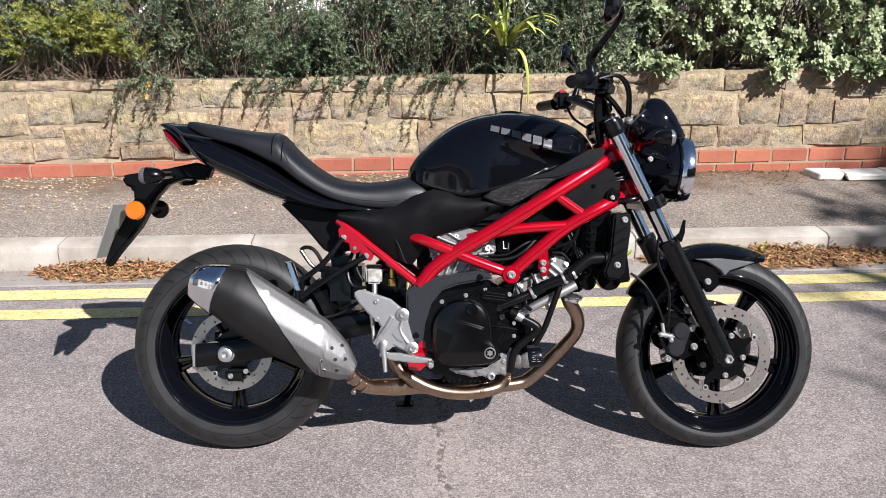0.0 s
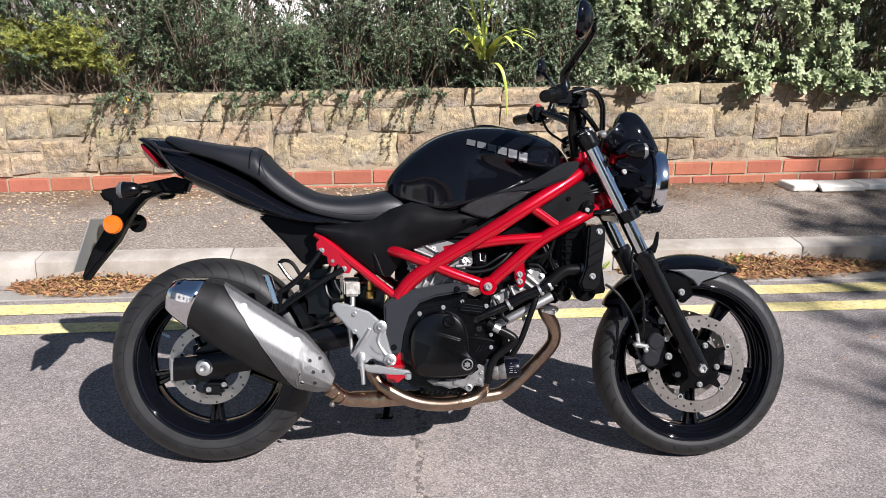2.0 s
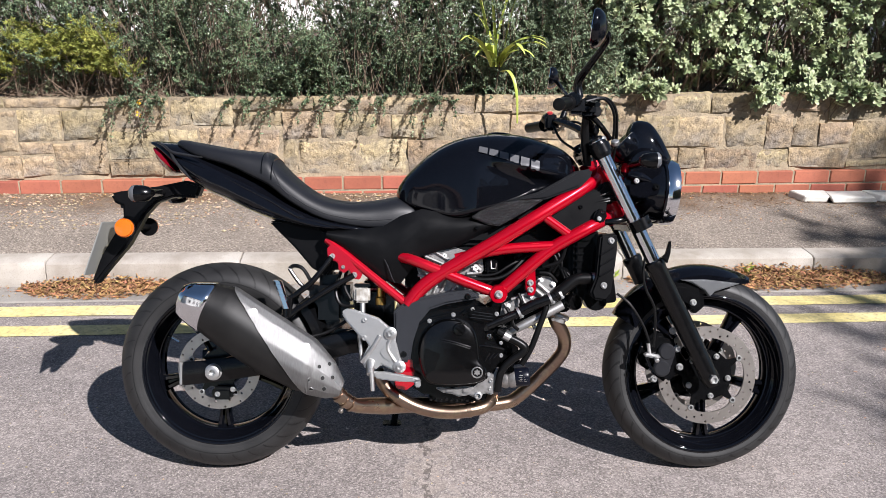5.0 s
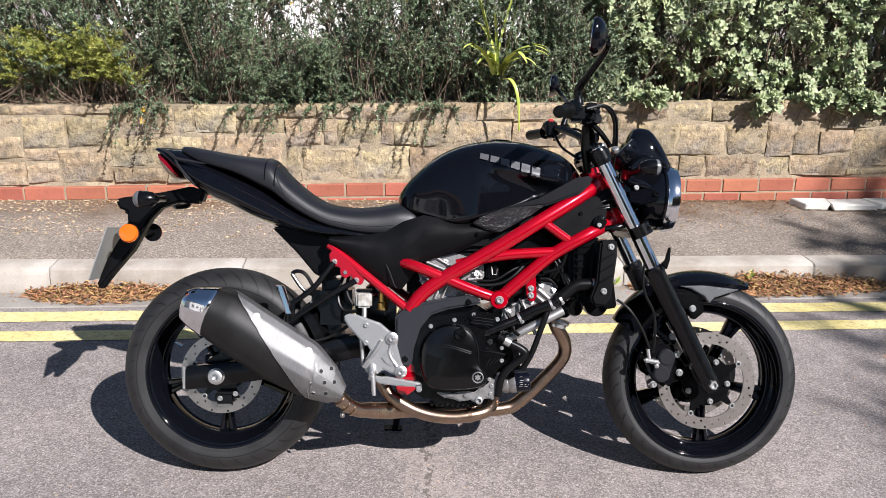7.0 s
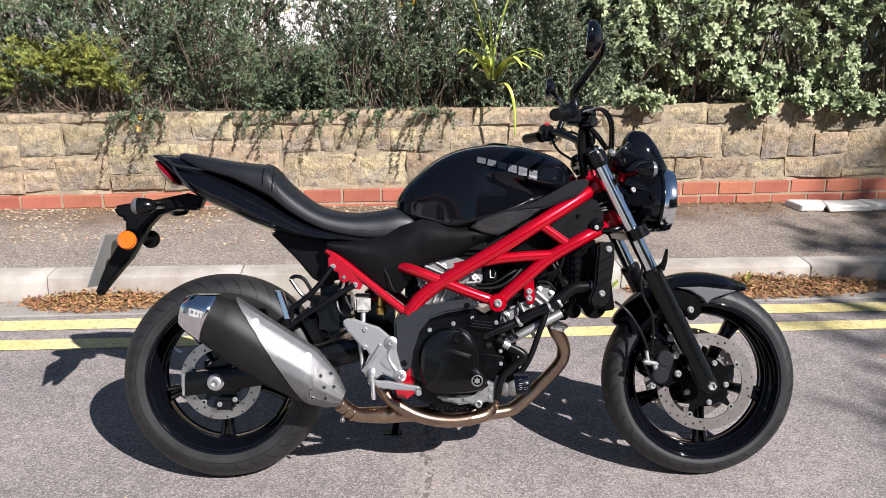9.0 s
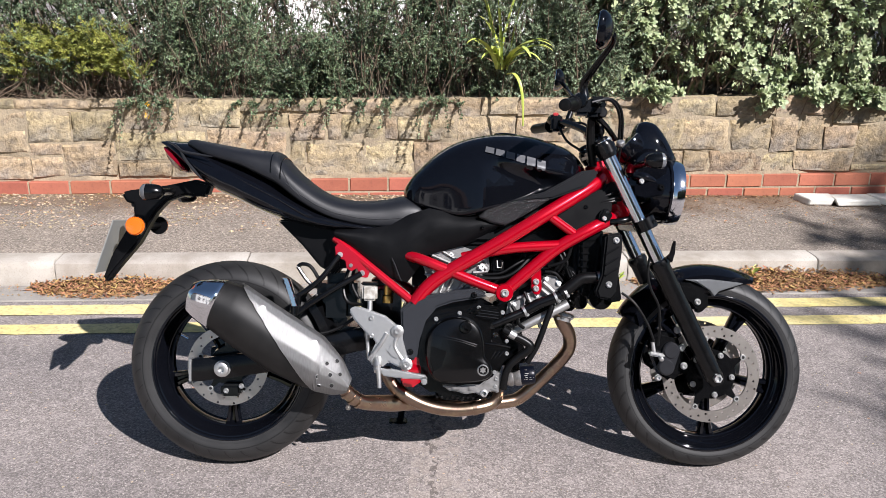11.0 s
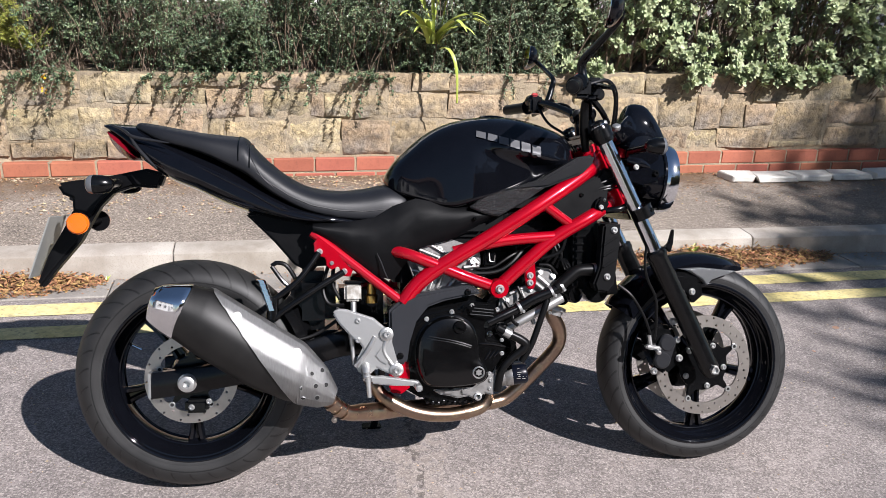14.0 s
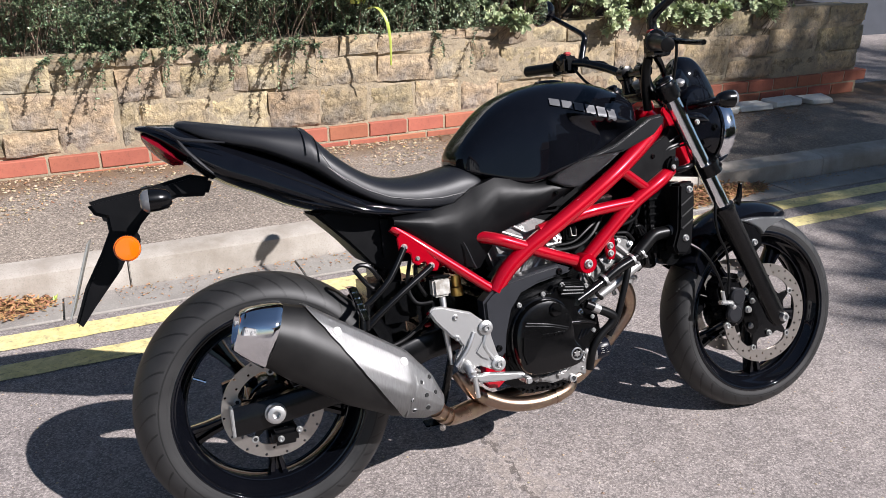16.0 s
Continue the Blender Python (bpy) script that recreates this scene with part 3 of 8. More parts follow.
tube(fb, [(0.436, 0.05, 0.778), (0.338, 0.135, 0.722), (0.242, 0.137, 0.667), (0.088, 0.137, 0.536)], 0.0185, 12)
tube(fb, [(-0.402, 0.112, 0.686), (-0.301, 0.13, 0.607), (-0.172, 0.150, 0.506)], 0.0125, 10)
lathe(fb, [(0.024, -0.010), (0.026, 0), (0.026, 0.030), (0.024, 0.036)], (0.088, -0.128, 0.536), (0, -1, 0), 20)
lathe(fb, [(0.036, 0.0), (0.038, 0.01), (0.034, 0.06), (0.034, 0.13), (0.038, 0.19), (0.036, 0.20)], (0.466, 0, 0.745), (-0.47, 0, 0.88), 20)
plate(fb, [(0.390, 0.912), (0.425, 0.872), (0.472, 0.755), (0.44, 0.738), (0.40, 0.745), (0.37, 0.765), (0.40, 0.82), (0.345, 0.84)], -0.092, -0.046, bevel=0.003)
plate(fb, [(0.166, 0.600), (0.196, 0.610), (0.200, 0.545), (0.193, 0.528), (0.176, 0.530), (0.170, 0.55)], -0.118, -0.108, bevel=0.002)
plate(fb, [(-0.398, 0.66), (-0.385, 0.675), (-0.29, 0.605), (-0.305, 0.572), (-0.325, 0.575), (-0.335, 0.600), (-0.352, 0.590), (-0.365, 0.60), (-0.368, 0.622), (-0.395, 0.630)], -0.137, -0.129, bevel=0.002)
plate(fb, [(-0.204, 0.335), (-0.164, 0.352), (-0.1485, 0.335), (-0.1484, 0.272), (-0.170, 0.2563), (-0.198, 0.2595), (-0.204, 0.278)], -0.134, -0.10, bevel=0.003)
fb.to_mesh(frame_ob.data)
fb.free()
frame_ob.data.shade_smooth()
frame_ob.data.set_sharp_from_angle(angle=radians(40))
for at in ((0.183, -0.118, 0.566), (0.183, -0.118, 0.546)):
    bolt(frame_ob, at, 0.0085)
bolt(frame_ob, (0.088, -0.164, 0.536), 0.011)
for at in ((-0.383, -0.138, 0.638), (-0.320, -0.138, 0.586)):
    bolt(frame_ob, at, 0.0075, mat=ALLOY)
bolt(frame_ob, (-0.352, -0.138, 0.608), 0.005, mat=CAST)


def section(x, w, z0, z1, n=24, top=2.3, low=2.3, belly=0.45):
    """A rounded cross-section at x: half width w, from z0 to z1, widest at a share belly of its height."""
    zm, pts = z0 + (z1 - z0) * belly, []
    for k in range(n):
        a = 2 * math.pi * k / n
        c, s = math.cos(a), math.sin(a)
        e = 2 / (top if s > 0 else low)
        pts.append(Vector((x, math.copysign(abs(c) ** e, c) * w, zm + math.copysign(abs(s) ** e, s) * ((z1 - zm) if s > 0 else (zm - z0)))))
    return pts


def body(name, xs, tops, lows, widths, mat, label="", n=28, m=40, top=2.3, low=2.3, belly=0.45, parent=None, shape=None, sharp=50.0):
    """A smooth shell skinned over cross-sections along x."""
    line = spline([(x, t, l) for x, t, l in zip(xs, tops, lows)], 8)
    wl = spline([(x, w, 0) for x, w in zip(xs, widths)], 8)
    rings = []
    for p, q in zip(line, wl):
        r = section(p.x, max(q.y, 0.004), p.z, max(p.y, p.z + 0.004), n, top, low, belly)
        rings.append([shape(v) for v in r] if shape else r)
    return part(name, loft(bmesh.new(), rings), mat, parent or bike, label, sharp)


# tank
def knee(v):
    """Hollows the flank for the rider's knee and undercuts the ridge that ends in a point by the frame."""
    k = math.exp(-((v.x + 0.13) / 0.17) ** 2 - ((v.z - 0.80) / 0.11) ** 2)
    y = v.y * (1 - 0.07 * k)
    ridge = 0.884 + (0.20 - v.x) * 0.22
    grow = min(1.0, max(0.0, (v.x - 0.02) / 0.17))
    y *= 1 + 0.05 * grow * math.exp(-((v.z - ridge - 0.006) / 0.012) ** 2) - 0.26 * grow * min(1.0, max(0.0, (ridge - v.z) / 0.030)) ** 0.8
    return Vector((v.x, y, v.z))


tank = body("fuel_tank", [-0.206, -0.196, -0.168, -0.102, -0.035, 0.045, 0.123, 0.191, 0.270, 0.310, 0.335],
            [0.828, 0.848, 0.884, 0.944, 0.979, 0.997, 0.999, 0.988, 0.962, 0.934, 0.905],
            [0.812, 0.800, 0.784, 0.758, 0.745, 0.764, 0.786, 0.815, 0.852, 0.872, 0.880],
            [0.03, 0.065, 0.095, 0.122, 0.143, 0.158, 0.162, 0.155, 0.122, 0.08, 0.03], GLOSS_BLACK, "gloss black fuel tank", 112, top=2.75, low=4.5, belly=0.14, shape=knee, sharp=60.0)
cb = bmesh.new()
lathe(cb, [(0.038, -0.01), (0.038, 0.004), (0.034, 0.008), (0.02, 0.010), (0.018, 0.007)], (0.10, 0, 0.995), (0.05, 0, 1), 32)
part("filler_cap", cb, SATIN_BLACK, tank)
# badge: six plain slanted blocks laid on the flank
def on(obname, x, z, lift=0.0):
    """The outer face of a part at x, z, and its normal there."""
    t = bpy.data.objects[obname]
    ok, loc, nor, _ = t.ray_cast(Vector((x, -1, z)), Vector((0, 1, 0)))
    return (loc + nor * lift, nor) if ok else (Vector((x, -0.14, z)), Vector((0, -1, 0)))


bpy.context.view_layer.update()
for k in range(6):
    bb = bmesh.new()
    x, z, n = 0.032 + k * 0.0288, 0.944 - k * 0.0072, 14
    g = []
    for i in range(n + 1):
        for j in range(n + 1):
            u, w = i / n, j / n
            loc, nor = on("fuel_tank", x + 0.0238 * u - 0.003 * w, z + 0.009 - 0.006 * u - (0.0165 + 0.0016 * k) * w)
            g.append(bb.verts.new(loc + nor * 0.0035))
    for i in range(n):
        for j in range(n):
            a = i * (n + 1) + j
            bb.faces.new((g[a], g[a + 1], g[a + n + 2], g[a + n + 1]))
    part("badge_block", bb, LOGO, tank, "plain grey badge block", 60)

# tank side shroud and pitted panel
sb = bmesh.new()
plate(sb, [(0.085, 0.792), (0.199, 0.826), (0.305, 0.886), (0.348, 0.893), (0.352, 0.875), (0.318, 0.842), (0.223, 0.806)], -0.150, -0.10, bevel=0.006)
part("tank_shroud", sb, SHROUD, bike, "satin charcoal side trim")
sb = bmesh.new()
plate(sb, [(0.008, 0.752), (0.05, 0.782), (0.088, 0.796), (0.150, 0.808), (0.223, 0.811), (0.176, 0.778), (0.089, 0.728), (0.05, 0.735)], -0.146, -0.10, bevel=0.004)
part("textured_panel", sb, PITTED, bike, "pitted black plastic panel")
sb = bmesh.new()
plate(sb, [(0.212, 0.757), (0.285, 0.712), (0.335, 0.728), (0.395, 0.757), (0.398, 0.80), (0.365, 0.838), (0.30, 0.803)], -0.128, -0.10, bevel=0.004)
inf = part("frame_infill", sb, MATT_BLACK, bike)
bolt(inf, (0.322, -0.128, 0.785), 0.006, mat=SATIN_BLACK)

# steering head: added black block for the shaded gap, wiring across it, lock stop below
sb = bmesh.new()
plate(sb, [(0.362, 0.800), (0.366, 0.828), (0.388, 0.860), (0.414, 0.856), (0.432, 0.820), (0.424, 0.797), (0.389, 0.790)], -0.112, -0.06, bevel=0.008)
hollow = part("head_infill", sb, MATT_BLACK, bike)
for pts, r in (([(0.335, -0.120, 0.770), (0.368, -0.124, 0.799), (0.401, -0.124, 0.809), (0.440, -0.112, 0.822)], 0.0045), ([(0.345, -0.120, 0.800), (0.384, -0.122, 0.819), (0.432, -0.112, 0.835)], 0.0035), ([(0.35, -0.12, 0.785), (0.39, -0.126, 0.800), (0.436, -0.115, 0.806)], 0.003)):
    sb = bmesh.new()
    tube(sb, pts, r, 8)
    part("wiring", sb, HOSE, hollow)
sb = bmesh.new()
plate(sb, [(0.356, 0.742), (0.384, 0.738), (0.396, 0.760), (0.388, 0.780), (0.368, 0.780), (0.358, 0.764)], -0.146, -0.10, bevel=0.006)
stop = part("horn_bracket", sb, SATIN_BLACK, bike)
bolt(stop, (0.372, -0.146, 0.752), 0.006, mat=ALLOY)
bolt(stop, (0.381, -0.146, 0.771), 0.0045, mat=CHROME)

# side cover below tank and seat
sc = bmesh.new()
rows = []
xs = [-0.400, -0.36, -0.30, -0.24, -0.19, -0.13, -0.08, -0.03, 0.02, 0.06, 0.092]
zt = [0.710, 0.712, 0.715, 0.725, 0.755, 0.775, 0.765, 0.757, 0.758, 0.745, 0.733]
zb = [0.688, 0.664, 0.616, 0.571, 0.560, 0.640, 0.655, 0.668, 0.690, 0.715, 0.729]
for x, a, b in zip(xs, zt, zb):
    rows.append([Vector((x, -0.136 + 0.012 * abs(t - 0.55) ** 2 * 4 - (0.018 if t > 0.75 else 0) * (t - 0.75) * -4 * 0.5, b + (a - b) * t)) for t in (0, 0.1, 0.25, 0.4, 0.55, 0.7, 0.85, 1.0)])
vs = [[sc.verts.new(p) for p in r] for r in rows]
for i in range(len(vs) - 1):
    for j in range(7):
        sc.faces.new((vs[i][j], vs[i + 1][j], vs[i + 1][j + 1], vs[i][j + 1]))
got = bmesh.ops.extrude_face_region(sc, geom=list(sc.faces))
bmesh.ops.translate(sc, verts=[v for v in got["geom"] if isinstance(v, bmesh.types.BMVert)], vec=(0, 0.05, 0))
cover = part("side_cover", sc, MATT_BLACK, bike, "matt black side cover")
bolt(cover, (0.025, -0.140, 0.722), 0.005, mat=SATIN_BLACK)
tr = bmesh.new()
tube(tr, [(-0.235, -0.141, 0.632), (-0.225, -0.141, 0.610), (-0.213, -0.141, 0.578), (-0.205, -0.141, 0.564)], [0.001, 0.002, 0.002, 0.001], 8)
part("edge_strip", tr, GREY_PLASTIC, cover, "thin grey edge strip")
ib = bmesh.new()
box(ib, (-0.12, 0, 0.70), (0.50, 0.20, 0.14), 0.02)
box(ib, (-0.33, 0, 0.66), (0.22, 0.18, 0.13), 0.02)
box(ib, (0.12, 0, 0.795), (0.40, 0.19, 0.13), 0.02)
box(ib, (-0.05, -0.012, 0.700), (0.22, 0.225, 0.055), 0.015)
box(ib, (0.05, 0.04, 0.64), (0.46, 0.12, 0.24), 0.02)
part("airbox", ib, MATT_BLACK, bike)

# seat
seat_x = [-0.850, -0.835, -0.781, -0.680, -0.600, -0.572, -0.552, -0.512, -0.456, -0.401, -0.332, -0.265, -0.198, -0.155, -0.140]
seat_t = [0.962, 0.971, 0.963, 0.946, 0.938, 0.934, 0.912, 0.872, 0.829, 0.804, 0.795, 0.800, 0.811, 0.795, 0.775]
seat_l = [0.955, 0.948, 0.920, 0.890, 0.852, 0.838, 0.824, 0.793, 0.760, 0.737, 0.722, 0.715, 0.720, 0.742, 0.762]
seat_w = [0.03, 0.055, 0.085, 0.112, 0.124, 0.127, 0.128, 0.130, 0.128, 0.124, 0.116, 0.108, 0.100, 0.088, 0.06]
seat = body("seat", seat_x, seat_t, seat_l, seat_w, VINYL, "black vinyl dual seat with a raised pillion pad", 36, top=2.6, low=6.0, belly=0.28)
wb = bmesh.new()
for x0, g in ((-0.585, 0.0), (-0.557, 0.0)):
    z1, z0, w = lin(x0, seat_x, seat_t), lin(x0, seat_x, seat_l), lin(x0, seat_x, seat_w)
    r = section(x0, w + 0.0015, z0, z1 + 0.0015, 48, 2.6, 6.0, 0.28)
    tube(wb, [v for v in r[:25]], 0.0016, 6, smooth=False)
part("welt", wb, SATIN_BLACK, seat, "stitched seam")
pb = bmesh.new()
line = []
for x in np.linspace(-0.54, -0.17, 24):
    z1, z0, w = lin(x, seat_x, seat_t), lin(x, seat_x, seat_l), lin(x, seat_x, seat_w)
    line.append(Vector((x, -w - 0.0006, z0 + (z1 - z0) * 0.30)))
tube(pb, line, 0.0012, 6, smooth=False)
part("piping", pb, GREY_PLASTIC, seat)
bpy.context.view_layer.update()
vb = bmesh.new()
tube(vb, [on("seat", x, z, 0.0002)[0] for x, z in ((-0.568, 0.918), (-0.560, 0.897), (-0.551, 0.874), (-0.542, 0.857), (-0.533, 0.841), (-0.522, 0.824), (-0.500, 0.805))], 0.0013, 6)
part("piping", vb, GREY_PLASTIC, seat)

# tail fairing
tail = body("tail_fairing", [-0.930, -0.912, -0.88, -0.837, -0.762, -0.696, -0.62, -0.544, -0.446, -0.36, -0.27],
            [0.966, 0.968, 0.966, 0.962, 0.938, 0.912, 0.882, 0.830, 0.772, 0.748, 0.732],
            [0.958, 0.945, 0.918, 0.876, 0.822, 0.793, 0.756, 0.730, 0.708, 0.704, 0.706],
            [0.02, 0.035, 0.065, 0.092, 0.112, 0.124, 0.134, 0.141, 0.141, 0.125, 0.098], GLOSS_BLACK, "gloss black tail fairing", 48, top=1.8, low=2.2, belly=0.32, sharp=40.0)
tl = bmesh.new()
loft(tl, [[Vector((x, y * w, z + dz * h)) for y, dz in ((-1, 0), (-0.7, 0.8), (0, 1), (0.7, 0.8), (1, 0), (0.7, -0.9), (0, -1), (-0.7, -0.9))] for x, z, w, h in ((-0.920, 0.944, 0.032, 0.006), (-0.908, 0.931, 0.052, 0.016), (-0.886, 0.913, 0.074, 0.023), (-0.862, 0.893, 0.088, 0.020), (-0.842, 0.880, 0.086, 0.006))])
part("tail_light", tl, RED_LENS, tail, "red tail light lens")
tr = bmesh.new()
tube(tr, [(-0.905, -0.050, 0.962), (-0.872, -0.078, 0.948), (-0.845, -0.096, 0.930), (-0.80, -0.106, 0.921), (-0.754, -0.114, 0.914)], [0.002, 0.004, 0.0045, 0.004, 0.0015], 8)
tube(tr, [(-0.850, -0.094, 0.929), (-0.835, -0.100, 0.905), (-0.812, -0.105, 0.878), (-0.785, -0.109, 0.850)], [0.003, 0.0045, 0.0045, 0.002], 8)
part("trim_strip", tr, GREY_PLASTIC, tail, "charcoal edge trim")
bpy.context.view_layer.update()
for line, r in (([(-0.706, 0.868), (-0.635, 0.832), (-0.561, 0.796), (-0.515, 0.770), (-0.476, 0.750), (-0.455, 0.742)], [0.001, 0.0045, 0.0065, 0.0085, 0.0085, 0.0005]),
                ([(-0.475, 0.748), (-0.43, 0.738), (-0.374, 0.724), (-0.32, 0.716), (-0.300, 0.714), (-0.284, 0.713)], [0.0005, 0.0050, 0.0060, 0.0060, 0.0055, 0.0005]),
                ([(-0.655, 0.790), (-0.61, 0.772), (-0.572, 0.760), (-0.556, 0.755), (-0.538, 0.748)], [0.0005, 0.0045, 0.006, 0.0065, 0.0005])):
    tr = bmesh.new()
    tube(tr, [on("tail_fairing", x, z, -0.001)[0] for x, z in line], r, 14)
    part("side_ridge", tr, GLOSS_BLACK, tail, "", 80)
it = bmesh.new()
plate(it, [(-0.575, 0.735), (-0.50, 0.74), (-0.38, 0.72), (-0.385, 0.60), (-0.405, 0.575), (-0.450, 0.600), (-0.50, 0.66)], -0.075, 0.075, bevel=0.006)
part("inner_fender", it, MATT_BLACK, bike)

# number plate hanger
hb = bmesh.new()
plate(hb, [(-1.051, 0.811), (-1.021, 0.818), (-0.965, 0.826), (-0.912, 0.834), (-0.828, 0.852), (-0.780, 0.840), (-0.795, 0.800), (-0.860, 0.804), (-0.913, 0.786), (-0.945, 0.752), (-0.968, 0.712), (-0.997, 0.660), (-1.060, 0.585), (-1.096, 0.538), (-1.106, 0.550), (-1.075, 0.630), (-1.034, 0.700), (-1.012, 0.745), (-1.014, 0.775), (-1.036, 0.784)], -0.024, 0.024, bevel=0.008)
hang = part("plate_hanger", hb, MATT_BLACK, bike, "black plastic plate hanger and rear mudguard")
nb = bmesh.new()
pm = Matrix.Translation((-1.082, 0, 0.650)) @ Matrix.Rotation(radians(19), 4, "Y")
box(nb, (0, 0, 0), (0.0035, 0.140, 0.165), 0.0012, None)
bmesh.ops.transform(nb, matrix=pm, verts=nb.verts)
part("number_plate", nb, PLATE, hang, "plain pale number plate")
for s in (-1, 1):
    rb = bmesh.new()
    lathe(rb, [(0.0245, 0), (0.0252, 0.006), (0.0235, 0.010), (0.013, 0.0115)], (-0.978, s * 0.104, 0.712), (0, s, 0), 28)
    lathe(rb, [(0.027, -0.004), (0.027, 0.004)], (-0.978, s * 0.104, 0.712), (0, s, 0), 28)
    part("reflector", rb, AMBER, hang, "round amber side reflector")
    st = bmesh.new()
    tube(st, [(-0.978, s * 0.100, 0.712), (-0.99, s * 0.02, 0.712)], 0.010, 10)
    lathe(st, [(0.028, -0.004), (0.028, 0.001)], (-0.978, s * 0.1, 0.712), (0, s, 0), 28)
    part("reflector_stem", st, MATT_BLACK, hang)
    ib = bmesh.new()
    tube(ib, [(-0.895, s * 0.03, 0.815), (-0.893, s * 0.13, 0.811)], 0.011, 12)
    lathe(ib, [(0.011, 0.026), (0.0195, 0.017), (0.023, 0.0), (0.024, -0.018)], (-0.905, s * 0.165, 0.809), (1, 0, 0), 24)
    stalk = part("indicator", ib, SATIN_BLACK, hang, "rear indicator with clear lens")
    lb = bmesh.new()
    lathe(lb, [(0.024, -0.018), (0.022, -0.028), (0.014, -0.035), (0.004, -0.037)], (-0.905, s * 0.165, 0.809), (1, 0, 0), 24)
    part("lens", lb, CLEAR_LENS, stalk)

# silencer: faceted can, shield, chrome end
CAN = [(-0.342, 0.286, -0.354, 0.256, 0.018), (-0.368, 0.342, -0.392, 0.250, 0.036), (-0.421, 0.405, -0.474, 0.268, 0.063), (-0.53, 0.476, -0.575, 0.314, 0.066), (-0.640, 0.548, -0.690, 0.392, 0.068), (-0.688, 0.562, -0.743, 0.434, 0.066)]


def can_point(k, v, grow=0.0):
    """Point of the can's skin: k along it (0 to 5), v round it in turns; v 0 is the top, 0.25 the outer flank."""
    i = min(int(k), 4)
    f = k - i
    a, b = CAN[i], CAN[i + 1]
    tx, tz, bx, bz, w = (p + (q - p) * f for p, q in zip(a, b))
    c = Vector(((tx + bx) / 2, -0.192, (tz + bz) / 2))
    up = Vector((tx - bx, 0, tz - bz)) / 2
    q = (v % 1.0) * len(FACET)
    n = int(q) % len(FACET)
    (s0, h0), (s1, h1) = FACET[n], FACET[(n + 1) % len(FACET)]
    s, h = s0 + (s1 - s0) * (q - int(q)), h0 + (h1 - h0) * (q - int(q))
    return c + up * h * (1 + grow / max(up.length, 0.01)) + Vector((0, -(w + grow) * s, 0))


# corners of the can's section, outward and upward, starting at the middle of the top
FACET = [(0.0, 1.0), (0.34, 0.97), (0.62, 0.78), (0.97, 0.28), (1.0, -0.10), (0.86, -0.55), (0.45, -0.93), (0.0, -1.0), (-0.45, -0.95), (-0.85, -0.6), (-1.0, 0.0), (-0.85, 0.6), (-0.45, 0.95), (-0.2, 1.0)]


def shield_edge(k):
    """How far down the flank the heat shield reaches: its edge is a straight line across the can."""
    a, b = Vector((-0.652, 0, 0.560)), Vector((-0.452, 0, 0.272))
    best = 0.0
    for i in range(1, 101):
        v = 0.5 * i / 100
        p = can_point(k, v)
        if (p.x - a.x) * (b.z - a.z) - (p.z - a.z) * (b.x - a.x) > 0:
            break
        best = v
    return best


cb = bmesh.new()
loft(cb, [[can_point(k, v / 28) for v in range(28)] for k in np.linspace(0, 5, 26)])
can = part("silencer", cb, MUFFLER, bike, "angular black exhaust silencer", 60)
shb = bmesh.new()
grid = []
for k in np.linspace(0.02, 4.2, 40):
    lo = max(shield_edge(k), 0.004)
    grid.append([can_point(k, -0.05 + (lo + 0.05) * j / 42, 0.005) for j in range(43)])
gv = [[shb.verts.new(p) for p in r] for r in grid]
for i in range(len(gv) - 1):
    for j in range(42):
        shb.faces.new((gv[i][j], gv[i + 1][j], gv[i + 1][j + 1], gv[i][j + 1]))
bmesh.ops.solidify(shb, geom=list(shb.faces), thickness=0.003)
shield = part("heat_shield", shb, BRUSHED, can, "brushed steel heat shield", 16)
tb = bmesh.new()
def rounded(poly, r=0.28, n=4):
    """A polygon with rounded corners."""
    out = []
    for i, p in enumerate(poly):
        p, a, b = Vector(p), Vector(poly[i - 1]), Vector(poly[(i + 1) % len(poly)])
        p0, p1 = p + (a - p) * r, p + (b - p) * r
        for k in range(n + 1):
            t = k / n
            out.append(p0 * (1 - t) ** 2 + p * 2 * t * (1 - t) + p1 * t * t)
    return out


CAP = rounded([(-0.5, 1.0), (0.5, 1.0), (1.0, 0.45), (0.95, -0.15), (0.45, -1.0), (-0.45, -1.0), (-0.95, -0.15), (-1.0, 0.45)])
tip = []
for k, (tx, tz, bx, bz, w) in enumerate(((-0.688, 0.564, -0.743, 0.432, 0.067), (-0.692, 0.566, -0.746, 0.433, 0.069), (-0.70, 0.567, -0.752, 0.438, 0.069), (-0.728, 0.568, -0.768, 0.449, 0.066), (-0.758, 0.566, -0.788, 0.466, 0.058), (-0.776, 0.561, -0.800, 0.478, 0.051), (-0.779, 0.556, -0.801, 0.482, 0.047), (-0.772, 0.551, -0.794, 0.487, 0.042), (-0.735, 0.535, -0.757, 0.472, 0.036))):
    c, up = Vector(((tx + bx) / 2, -0.192, (tz + bz) / 2)), Vector((tx - bx, 0, tz - bz)) / 2
    tip.append([c + up * p.y + Vector((0, -p.x * w, 0)) for p in CAP])
loft(tb, tip)
part("end_cap", tb, CHROME, can, "polished chrome faceted end cap", 50)
bpy.context.view_layer.update()


